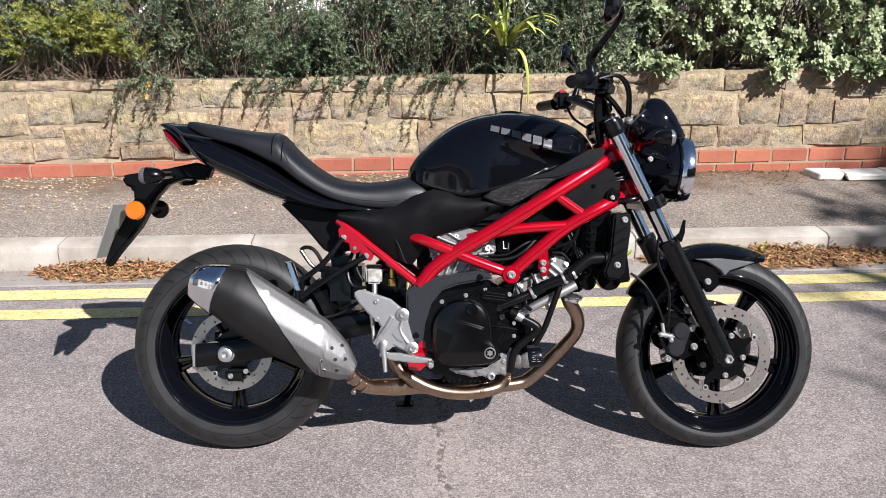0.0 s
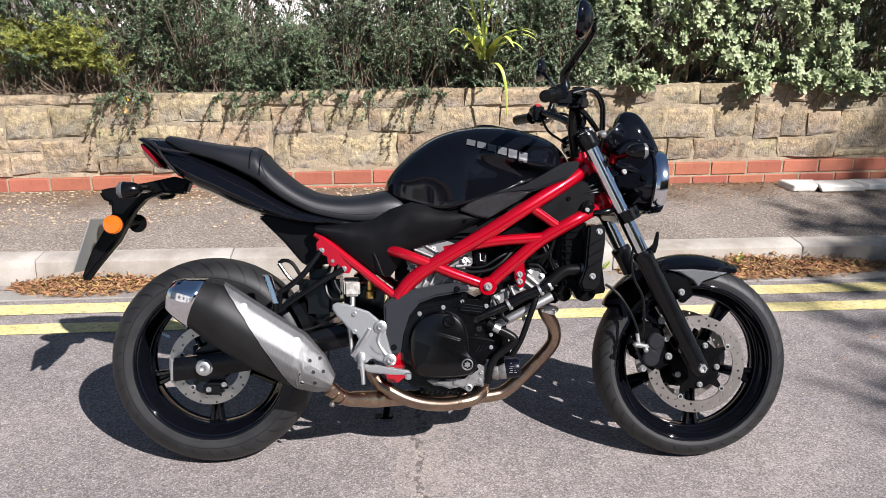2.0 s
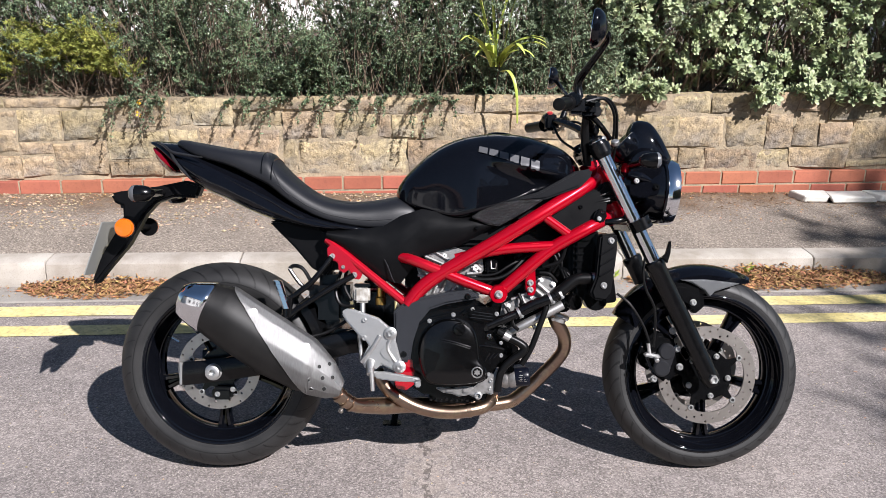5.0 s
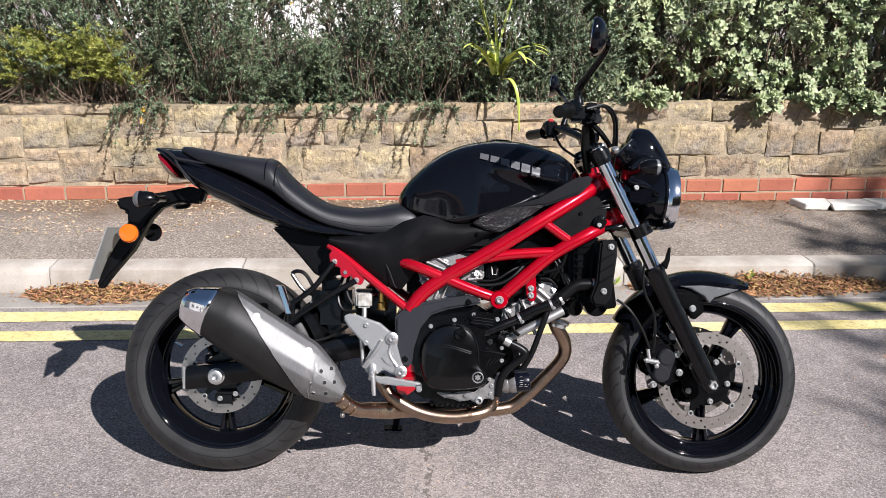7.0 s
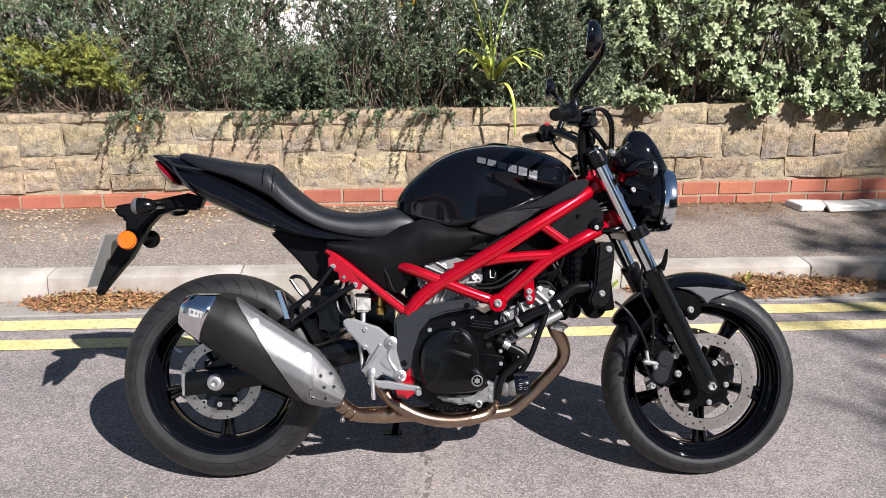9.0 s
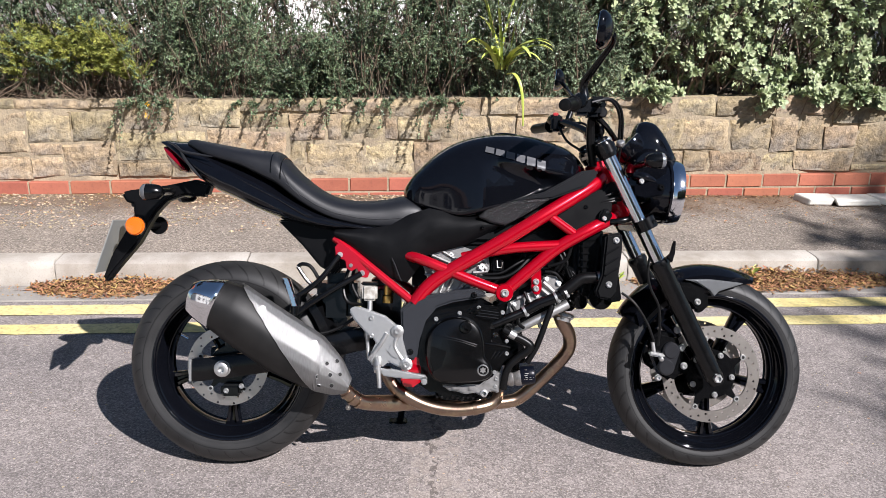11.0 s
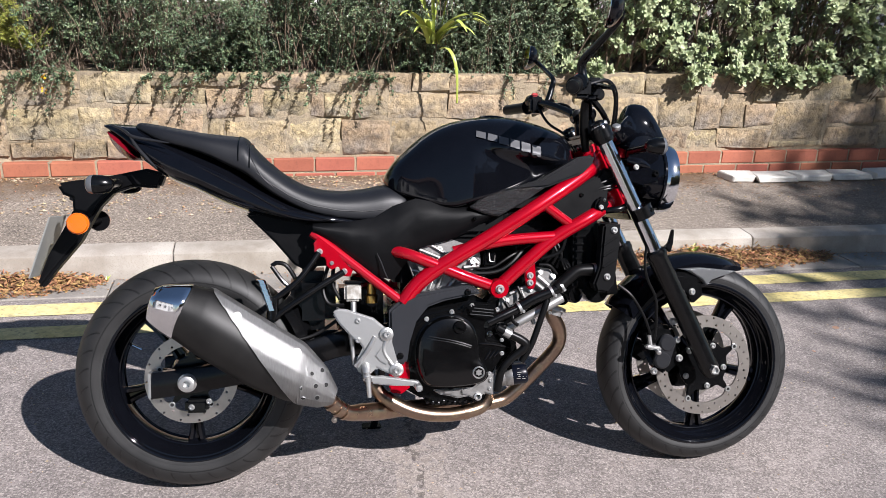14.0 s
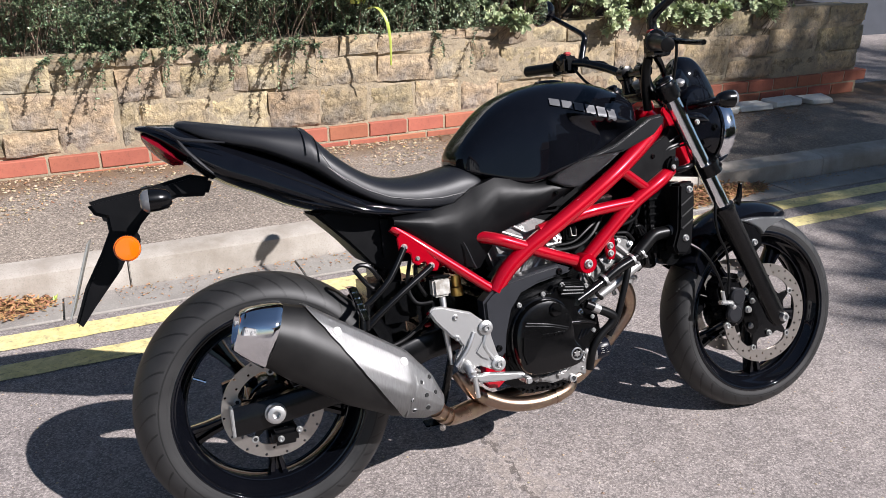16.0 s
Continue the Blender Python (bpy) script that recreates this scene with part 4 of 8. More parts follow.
for x, z in ((-0.582, 0.492), (-0.440, 0.398)):
    loc, nor = on("heat_shield", x, z)
    ring = bmesh.new()
    lathe(ring, [(0.0060, -0.001), (0.0092, -0.001), (0.0092, 0.0004), (0.0060, 0.0008)], loc, nor, 20, True)
    part("grommet", ring, CAST, shield)
    bolt(shield, loc, 0.0062, nor, STEEL)
for x, z in ((-0.4051, 0.343), (-0.3805, 0.3464), (-0.4309, 0.3088), (-0.3964, 0.3121), (-0.3715, 0.3107), (-0.4276, 0.2813), (-0.3931, 0.2812)):
    loc, nor = on("heat_shield", x, z)
    # not pierced: a black disc gives the darkness inside each hole
    hb = bmesh.new()
    lathe(hb, [(0.0052, -0.003), (0.0052, 0.0005)], loc, nor, 16)
    part("vent_hole", hb, HOLE, shield)
    hb = bmesh.new()
    lathe(hb, [(0.0052, -0.001), (0.0066, -0.001), (0.0066, 0.0005), (0.0060, 0.0013), (0.0052, 0.0009)], loc, nor, 18, True)
    part("hole_rim", hb, BRUSHED, shield)

# exhaust pipes
eb = bmesh.new()
tube(eb, [(0.262, -0.03, 0.475), (0.276, -0.022, 0.440), (0.302, -0.005, 0.395), (0.300, 0.01, 0.343), (0.243, 0.030, 0.270), (0.165, 0.035, 0.197), (0.120, 0.03, 0.181), (0.06, 0.02, 0.178)], 0.0205, 18)
part("front_header", eb, BRONZE, bike, "heat-tinted exhaust header")
eb = bmesh.new()
tube(eb, [(-0.256, -0.080, 0.300), (-0.246, -0.09, 0.2795), (-0.221, -0.09, 0.2445), (-0.189, -0.09, 0.2222), (-0.145, -0.09, 0.1998), (-0.095, -0.088, 0.1856), (-0.038, -0.085, 0.1805), (0.0125, -0.08, 0.1852), (0.055, -0.068, 0.193), (0.078, -0.045, 0.206), (0.085, -0.02, 0.222)], 0.0192, 18)
rh = part("rear_header", eb, BRONZE, bike, "heat-tinted exhaust pipe")
for a, b, r in (((0.006, -0.0805, 0.1845), (0.018, -0.0795, 0.1858), 0.0212), ((-0.212, -0.09, 0.2375), (-0.206, -0.09, 0.233), 0.0206)):
    eb = bmesh.new()
    tube(eb, [a, b], r, 18)
    part("pipe_collar", eb, BRONZE, rh)
eb = bmesh.new()
tube(eb, [(0.06, 0.03, 0.188), (-0.10, -0.02, 0.188), (-0.17, -0.045, 0.192), (-0.232, -0.085, 0.199), (-0.280, -0.125, 0.209), (-0.316, -0.162, 0.220), (-0.349, -0.182, 0.246), (-0.372, -0.192, 0.278)], [0.022, 0.022, 0.023, 0.025, 0.023, 0.020, 0.0195, 0.0195], 18)
mp = part("mid_pipe", eb, BRONZE, bike, "heat-tinted link pipe")
eb = bmesh.new()
for a, b in (((-0.322, -0.168, 0.223), (-0.328, -0.172, 0.227)), ((-0.336, -0.176, 0.233), (-0.343, -0.180, 0.239)), ((-0.352, -0.184, 0.2485), (-0.358, -0.187, 0.256))):
    tube(eb, [a, b], 0.0222, 18)
part("clamp", eb, BRONZE, mp)
bolt(mp, (-0.350, -0.198, 0.212), 0.007, (-0.5, -0.8, 0), STEEL)

# engine
cb = bmesh.new()
plate(cb, [(-0.205, 0.50), (-0.12, 0.53), (0.02, 0.520), (0.075, 0.49), (0.085, 0.43), (0.105, 0.375), (0.085, 0.31), (0.05, 0.25), (-0.12, 0.24), (-0.165, 0.27), (-0.190, 0.35)], -0.128, 0.120, bevel=0.012)
case = part("crankcase", cb, ENGINE_BLACK, bike, "black crankcase")
cb = bmesh.new()
plate(cb, [(-0.146, 0.436), (-0.155, 0.387), (-0.152, 0.325), (-0.127, 0.282), (-0.09, 0.268), (0.0, 0.270), (0.058, 0.292), (0.082, 0.325), (0.100, 0.352), (0.109, 0.378), (0.085, 0.392), (0.057, 0.398), (0.051, 0.430), (0.057, 0.445), (0.084, 0.46), (0.087, 0.482), (0.069, 0.497), (0.020, 0.5005), (-0.005, 0.491), (-0.011, 0.478), (-0.042, 0.480), (-0.106, 0.466)], -0.150, -0.120, bevel=0.005)
cov = part("clutch_cover", cb, ENGINE_BLACK, case, "black engine side cover")
# domed outer cover, its rim stepped
CAPLINE = [(-0.1351, 0.3744), (-0.1273, 0.4142), (-0.1061, 0.4447), (-0.0728, 0.4629), (-0.0363, 0.466), (-0.0028, 0.4537), (0.0186, 0.4293), (0.0292, 0.3895), (0.0325, 0.3527), (0.0496, 0.3281), (0.0545, 0.3066), (0.0408, 0.2882), (-0.0051, 0.2803), (-0.0661, 0.2793), (-0.1087, 0.2886), (-0.1301, 0.3285)]
cb = bmesh.new()
rings = []
for share, y in ((1.03, -0.145), (1.03, -0.158), (1.0, -0.160), (0.985, -0.170), (0.95, -0.176), (0.86, -0.179), (0.5, -0.181), (0.08, -0.182)):
    mid = Vector((-0.048, 0, 0.370))
    rings.append([mid + (Vector((p.x, 0, p.y)) - mid) * share + Vector((0, y, 0)) for p in spline([(x, z, 0) for x, z in CAPLINE], 4, True)])
loft(cb, rings)
cap = part("clutch_cap", cb, ENGINE_BLACK, cov, "domed black clutch cover", 30)
cb = bmesh.new()
tube(cb, [(-0.104, -0.1785, 0.417), (-0.042, -0.181, 0.405), (0.010, -0.179, 0.389)], 0.0022, 6)
tube(cb, [(-0.108, -0.1785, 0.411), (-0.042, -0.181, 0.3995), (0.008, -0.179, 0.384)], 0.0016, 6)
part("cover_rib", cb, ENGINE_BLACK, cap)
cb = bmesh.new()
plate(cb, [(-0.118, 0.386), (-0.0726, 0.372), (-0.0876, 0.326), (-0.112, 0.312), (-0.122, 0.345)], -0.1825, -0.170, bevel=0.002)
part("raised_facet", cb, ENGINE_BLACK, cap)
for k in range(6):
    cb = box(bmesh.new(), (-0.0615 + 0.0112 * k, -0.182, 0.3790 - 0.0002 * k), (0.0082, 0.004, 0.0085), 0.0012)
    part("badge_block", cb, ENGINE_BLACK, cap)
cb = bmesh.new()
lathe(cb, [(0.0175, -0.006), (0.0175, 0.006), (0.0155, 0.009), (0.004, 0.010)], (-0.0228, -0.176, 0.4395), (0, -1, 0), 28)
box(cb, (-0.0228, -0.188, 0.4395), (0.028, 0.008, 0.006), 0.002, Matrix.Rotation(radians(25), 4, "Y"))
part("oil_filler_cap", cb, ENGINE_BLACK, cov)
cb = bmesh.new()
lathe(cb, [(0.0165, -0.01), (0.0165, 0.005), (0.0145, 0.007), (0.0125, 0.005), (0.012, 0.000), (0.0, 0.000)], (0.0284, -0.176, 0.3175), (0, -1, 0), 32)
plug = part("inspection_plug", cb, ALLOY, cov, "silver inspection plug")
cb = bmesh.new()
star = [(0.0284 + (0.0105 if k % 2 else 0.006) * math.cos(math.pi * k / 6), 0.3175 + (0.0105 if k % 2 else 0.006) * math.sin(math.pi * k / 6)) for k in range(12)]
plate(cb, star, -0.1825, -0.176, bevel=0.001)
part("plug_knob", cb, CAST, plug)
for k in range(3):
    cb = bmesh.new()
    tube(cb, [(0.052 + 0.012 * k, -0.151, 0.345 + 0.004 * k), (0.066 + 0.012 * k, -0.151, 0.368)], 0.0022, 6)
    part("casing_rib", cb, ENGINE_BLACK, cov)
cb = bmesh.new()
tube(cb, [(0.036, -0.151, 0.389), (0.070, -0.152, 0.387), (0.107, -0.150, 0.379)], 0.003, 8)
part("casing_rib", cb, ENGINE_BLACK, cov)
cb = bmesh.new()
plate(cb, [(-0.002, 0.487), (0.02, 0.496), (0.066, 0.492), (0.082, 0.480), (0.078, 0.464), (0.05, 0.452), (0.012, 0.462)], -0.158, -0.148, bevel=0.004)
for k in range(3):
    tube(cb, [(0.008 + 0.006 * k, -0.158, 0.470 + 0.008 * k), (0.072, -0.158, 0.463 + 0.008 * k)], 0.002, 6)
part("upper_cover", cb, ENGINE_BLACK, cov)
for x, z, r, mt in ((-0.0387, 0.476, 0.006, ALLOY), (-0.106, 0.458, 0.006, ALLOY), (0.0164, 0.4915, 0.006, ALLOY), (0.084, 0.479, 0.006, ALLOY), (0.0645, 0.4145, 0.0075, CHROME), (0.0975, 0.397, 0.005, ALLOY), (0.098, 0.361, 0.0055, ALLOY), (0.0634, 0.3065, 0.0055, ALLOY), (-0.146, 0.396, 0.005, ENGINE_BLACK), (-0.143, 0.332, 0.005, ENGINE_BLACK)):
    bolt(cov, (x, -0.1500, z), r, mat=mt)
cb = bmesh.new()
box(cb, (0.112, 0.0, 0.372), (0.085, 0.20, 0.150), 0.02, Matrix.Rotation(radians(-8), 4, "Y"))
part("front_case", cb, ENGINE_BLACK, case)
# bare alloy lower case
sb = bmesh.new()
plate(sb, [(-0.089, 0.2633), (-0.060, 0.268), (-0.04, 0.262), (-0.01, 0.268), (0.0227, 0.266), (0.045, 0.285), (0.0599, 0.3005), (0.0786, 0.3067), (0.083, 0.290), (0.0819, 0.268), (0.079, 0.2408), (0.0539, 0.2503), (0.047, 0.240), (0.0353, 0.2315), (0.022, 0.236), (0.0104, 0.2426), (-0.020, 0.238), (-0.0395, 0.2452), (-0.0644, 0.2484)], -0.134, -0.10, bevel=0.004)
plate(sb, [(-0.060, 0.262), (-0.030, 0.262), (-0.033, 0.252), (-0.055, 0.252)], -0.140, -0.132, bevel=0.002)
plate(sb, [(-0.010, 0.262), (0.014, 0.262), (0.010, 0.250), (-0.008, 0.250)], -0.140, -0.132, bevel=0.002)
sump = part("sump", sb, CAST, case, "bare alloy sump casting")
sb = bmesh.new()
lathe(sb, [(0.0105, 0), (0.0105, 0.008), (0.0065, 0.009), (0.006, 0.001), (0.0, 0.001)], (0.0353, -0.133, 0.2425), (0, -1, 0), 20)
part("drain_boss", sb, ALLOY, sump)
bolt(sump, (0.071, -0.134, 0.285), 0.006, mat=ALLOY)
bolt(sump, (0.068, -0.134, 0.262), 0.005, mat=ALLOY)
sb = bmesh.new()
plate(sb, [(-0.11, 0.255), (0.07, 0.250), (0.06, 0.225), (0.0, 0.212), (-0.08, 0.215), (-0.115, 0.235)], -0.115, 0.115, bevel=0.012)
part("oil_pan", sb, ENGINE_BLACK, case)
sb = bmesh.new()
for k in range(11):
    lathe(sb, [(0.004, 0), (0.004, 0.006), (0.001, 0.007)], (-0.10 + 0.015 * k, -0.116, 0.228 - 0.002 * (k % 3)), (0, -1, -0.3), 8)
part("pan_screws", sb, ENGINE_BLACK, case)
# oil filter
ob_ = bmesh.new()
lathe(ob_, [(0.028, 0), (0.029, 0.004), (0.029, 0.036), (0.025, 0.043), (0.01, 0.044)], (0.150, -0.05, 0.278), (0.97, -0.10, 0.14), 28)
part("oil_filter", ob_, material("filter blue-black", (0.002, 0.003, 0.007), 0.3, 0, (0.004, 0.005, 0.010), 60, spec=0.2), case, "dark blue oil filter")
for k in range(9):
    tb = bmesh.new()
    a = radians(-20 + 11 * (k // 2 if k < 8 else 5) + 6)
    box(tb, (0.163 + 0.015 * (k % 2) + 0.002 * (k // 2 % 2), -0.0515 - 0.0295 * math.cos(a), 0.2805 + 0.0295 * math.sin(a)), (0.011 - 0.002 * (k % 3), 0.0016, 0.0010))
    part("print_bar", tb, WHITE_PLASTIC, case, "pale print on the oil filter", 0)
ob_ = bmesh.new()
lathe(ob_, [(0.022, -0.04), (0.028, -0.03), (0.028, -0.02), (0.025, -0.018), (0.029, -0.010), (0.029, 0.004)], (0.147, -0.05, 0.277), (0.97, -0.10, 0.14), 28)
part("filter_seat", ob_, CAST, case)


def web(name, parent, outline, y0, y1, ribs, mat, bolts=()):
    """A cast lump with raised webs across it."""
    bm = bmesh.new()
    plate(bm, outline, y0, y1, bevel=0.006)
    for a, b, r in ribs:
        tube(bm, [a, b], r, 8)
    ob = part(name, bm, mat, parent)
    for at, r in bolts:
        bolt(ob, at, r, (0.05, -1, 0.2), ALLOY)
    return ob


# rear cylinder and its head, seen through the frame
rb = bmesh.new()
box(rb, (-0.055, 0.01, 0.575), (0.15, 0.17, 0.20), 0.02, Matrix.Rotation(radians(-20), 4, "Y"))
rc = part("rear_cylinder", rb, CAST, bike, "bare alloy rear cylinder")
web("cylinder_head", rc, [(-0.135, 0.650), (-0.04, 0.668), (0.044, 0.640), (0.050, 0.600), (0.030, 0.575), (-0.03, 0.585), (-0.09, 0.605)], -0.108, -0.06,
    [((-0.12, -0.110, 0.640), (-0.06, -0.110, 0.615), 0.006), ((-0.095, -0.110, 0.655), (-0.05, -0.110, 0.628), 0.005), ((-0.03, -0.110, 0.602), (0.01, -0.110, 0.636), 0.006), ((0.0, -0.110, 0.590), (0.042, -0.110, 0.594), 0.006), ((0.008, -0.108, 0.63), (0.04, -0.112, 0.60), 0.009)], CAST,
    [((0.0238, -0.113, 0.6055), 0.0105), ((-0.065, -0.109, 0.640), 0.007), ((-0.03, -0.109, 0.622), 0.006)])
web("cylinder_base", rc, [(-0.155, 0.520), (-0.112, 0.562), (-0.065, 0.585), (-0.008, 0.566), (-0.005, 0.535), (-0.065, 0.512), (-0.12, 0.500)], -0.118, -0.06,
    [((-0.125, -0.120, 0.515), (-0.10, -0.120, 0.565), 0.005), ((-0.105, -0.120, 0.512), (-0.08, -0.120, 0.572), 0.005), ((-0.085, -0.120, 0.514), (-0.06, -0.120, 0.572), 0.005), ((-0.05, -0.120, 0.53), (-0.02, -0.120, 0.565), 0.007)], CAST,
    [((-0.035, -0.119, 0.553), 0.006)])
for pts, rr in (([(-0.128, -0.118, 0.600), (-0.105, -0.122, 0.592), (-0.09, -0.115, 0.575)], 0.004), ([(-0.14, -0.118, 0.585), (-0.115, -0.122, 0.578), (-0.10, -0.115, 0.560)], 0.004)):
    cb = bmesh.new()
    tube(cb, pts, rr, 8)
    part("bracket", cb, STEEL, rc)
# injector plug and wiring
vb = bmesh.new()
box(vb, (0.071, -0.10, 0.612), (0.036, 0.03, 0.042), 0.005)
box(vb, (0.066, -0.117, 0.622), (0.007, 0.006, 0.022), 0.002, Matrix.Rotation(radians(15), 4, "Y"))
box(vb, (0.080, -0.117, 0.618), (0.007, 0.006, 0.026), 0.002, Matrix.Rotation(radians(15), 4, "Y"))
inj = part("injector_plug", vb, SATIN_BLACK, bike, "black injector plug")
vb = bmesh.new()
tube(vb, [(0.068, -0.121, 0.628), (0.070, -0.122, 0.607), (0.082, -0.122, 0.605), (0.084, -0.121, 0.622)], 0.0016, 8, smooth=False)
part("clip", vb, STEEL, inj, "wire clip")
for pts, rr in (([(-0.013, -0.11, 0.582), (0.04, -0.113, 0.574), (0.094, -0.113, 0.579), (0.134, -0.11, 0.602), (0.167, -0.10, 0.636)], 0.0062), ([(0.027, -0.105, 0.5855), (0.08, -0.108, 0.589), (0.127, -0.104, 0.616), (0.19, -0.09, 0.65)], 0.0045), ([(0.22, -0.10, 0.61), (0.27, -0.11, 0.63), (0.29, -0.11, 0.68), (0.33, -0.10, 0.70)], 0.0055), ([(0.06, -0.09, 0.71), (0.13, -0.10, 0.70), (0.20, -0.10, 0.72)], 0.005), ([(0.21, -0.11, 0.595), (0.2385, -0.113, 0.592), (0.2605, -0.110, 0.568)], 0.0045), ([(0.26, -0.10, 0.66), (0.275, -0.105, 0.62), (0.262, -0.10, 0.585)], 0.0042), ([(0.245, -0.10, 0.66), (0.262, -0.105, 0.625), (0.25, -0.10, 0.595)], 0.0042)):
    cb = bmesh.new()
    tube(cb, pts, rr, 8)
    part("cable", cb, HOSE, bike)
tb = bmesh.new()
for x, z in ((0.12, 0.650), (0.175, 0.668)):
    lathe(tb, [(0.026, 0), (0.028, 0.03), (0.024, 0.05), (0.020, 0.055)], (x, -0.03, z), (0.1, -1, 0.2), 20)
box(tb, (0.12, 0, 0.70), (0.22, 0.19, 0.10), 0.02)
box(tb, (0.20, -0.04, 0.635), (0.12, 0.09, 0.07), 0.015)
throttle = part("throttle_body", tb, SATIN_BLACK, bike)
tb = bmesh.new()
lathe(tb, [(0.006, 0), (0.006, 0.010), (0.004, 0.013)], (0.135, -0.085, 0.668), (0, -1, 0.2), 14)
part("throttle_screw", tb, ALLOY, throttle)

# front cylinder: barrel, head and its black caps
m = Matrix.Rotation(radians(-26), 4, "Y")
fb = bmesh.new()
box(fb, (0.150, 0, 0.490), (0.22, 0.17, 0.095), 0.014, m)
fc = part("front_cylinder", fb, ENGINE_BLACK, bike, "black and bare alloy front cylinder")
web("barrel_side", fc, [(0.095, 0.450), (0.105, 0.500), (0.150, 0.525), (0.200, 0.548), (0.215, 0.520), (0.17, 0.485), (0.130, 0.455)], -0.100, -0.06,
    [((0.11, -0.102, 0.505), (0.135, -0.102, 0.468), 0.004), ((0.13, -0.102, 0.515), (0.19, -0.102, 0.540), 0.005), ((0.16, -0.102, 0.525), (0.178, -0.102, 0.492), 0.006)], CAST, [((0.122, -0.103, 0.497), 0.006), ((0.187, -0.103, 0.525), 0.006)])
fb = bmesh.new()
tube(fb, [(0.115, -0.118, 0.495), (0.128, -0.122, 0.470), (0.134, -0.12, 0.445), (0.15, -0.115, 0.43)], 0.0055, 8)
tube(fb, [(0.150, -0.112, 0.535), (0.158, -0.118, 0.515), (0.155, -0.115, 0.50)], 0.0045, 8)
part("sensor_lead", fb, HOSE, fc)
web("cylinder_head", fc, [(0.195, 0.560), (0.212, 0.583), (0.245, 0.580), (0.262, 0.555), (0.25, 0.530), (0.215, 0.515), (0.19, 0.53)], -0.105, 0.09,
    [((0.205, -0.108, 0.565), (0.24, -0.108, 0.535), 0.008), ((0.20, -0.108, 0.545), (0.225, -0.108, 0.525), 0.007)], CAST, [((0.2502, -0.107, 0.5616), 0.0075), ((0.215, -0.107, 0.573), 0.006)])
web("lower_head", fc, [(0.20, 0.50), (0.26, 0.525), (0.30, 0.53), (0.315, 0.495), (0.295, 0.478), (0.24, 0.475), (0.205, 0.475)], -0.085, 0.085, [], ENGINE_BLACK)
fb = bmesh.new()
tube(fb, [(0.120, -0.092, 0.415), (0.166, -0.095, 0.440), (0.23, -0.095, 0.4735), (0.281, -0.092, 0.5004)], [0.010, 0.0125, 0.0135, 0.014], 14)
lathe(fb, [(0.006, 0), (0.006, 0.018)], (0.195, -0.095, 0.446), (0.4, 0, -0.9), 10)
part("oil_gallery", fb, ALLOY, fc, "bare alloy gallery tube")
fb = bmesh.new()
lathe(fb, [(0.020, 0), (0.024, 0.008), (0.0245, 0.030), (0.022, 0.034), (0.019, 0.032), (0.018, 0.029), (0.0, 0.029)], (0.306, -0.075, 0.5097), (0.35, -0.93, 0), 28)
box(fb, (0.3165, -0.104, 0.5097), (0.008, 0.006, 0.036), 0.002, Matrix.Rotation(radians(-30), 4, "Y"))
part("cam_cap", fb, ENGINE_BLACK, fc, "round black slotted cap")
fb = bmesh.new()
plate(fb, [(0.262, 0.610), (0.287, 0.612), (0.303, 0.589), (0.291, 0.567), (0.272, 0.585)], -0.115, -0.04, bevel=0.005)
for k in range(3):
    tube(fb, [(0.272 + 0.008 * k, -0.116, 0.606 - 0.004 * k), (0.282 + 0.007 * k, -0.116, 0.580 + 0.004 * k)], 0.0018, 6)
part("coil_cap", fb, SATIN_BLACK, fc)
fb = bmesh.new()
lathe(fb, [(0.022, 0.0), (0.030, 0.002), (0.031, 0.010), (0.024, 0.014), (0.023, 0.026)], (0.285, -0.028, 0.468), (-0.28, 0, -0.96), 24)
fl = part("exhaust_flange", fb, ALLOY, fc, "alloy exhaust flange")
for dx in (-0.018, 0.022):
    bolt(fl, (0.279 + dx, -0.048, 0.452), 0.005, (0, -1, -0.3), ALLOY)
# coolant pipes
vb = bmesh.new()
lathe(vb, [(0.015, -0.012), (0.016, 0.0), (0.013, 0.010)], (0.0575, -0.140, 0.4435), (-0.3, -0.9, 0), 16)
tube(vb, [(0.0575, -0.145, 0.443), (0.100, -0.140, 0.4605), (0.1445, -0.132, 0.4785)], [0.0125, 0.0125, 0.013], 14)
tube(vb, [(0.142, -0.133, 0.478), (0.19, -0.130, 0.503), (0.2385, -0.128, 0.5215), (0.268, -0.126, 0.538)], 0.0155, 14)
pipe = part("coolant_pipe", vb, SATIN_BLACK, bike, "black coolant pipe with clips")
for a, b, r in (((0.146, -0.132, 0.4795), (0.153, -0.132, 0.483), 0.0178), ((0.236, -0.128, 0.5205), (0.2425, -0.128, 0.5235), 0.0178), ((0.262, -0.127, 0.5345), (0.2685, -0.126, 0.538), 0.0182), ((0.358, -0.125, 0.5793), (0.366, -0.125, 0.5796), 0.0195)):
    vb = bmesh.new()
    tube(vb, [a, b], r, 16)
    part("hose_clip", vb, ALLOY, pipe)
    bolt(pipe, Vector(b) + Vector((0.004, -r, -0.010)), 0.004, mat=ALLOY)
vb = bmesh.new()
tube(vb, [(0.255, -0.127, 0.531), (0.2788, -0.126, 0.5510), (0.311, -0.125, 0.5757), (0.34, -0.125, 0.5800), (0.372, -0.125, 0.5800)], 0.0172, 16)
part("radiator_hose", vb, HOSE, pipe)
vb = bmesh.new()
tube(vb, [(0.235, -0.115, 0.512), (0.2296, -0.122, 0.4955), (0.211, -0.125, 0.4439), (0.187, -0.125, 0.3787), (0.16, -0.12, 0.33)], 0.0088, 10)
part("breather_hose", vb, HOSE, case)
vb = bmesh.new()
tube(vb, [(0.09, -0.135, 0.428), (0.108, -0.14, 0.418)], 0.0115, 12)
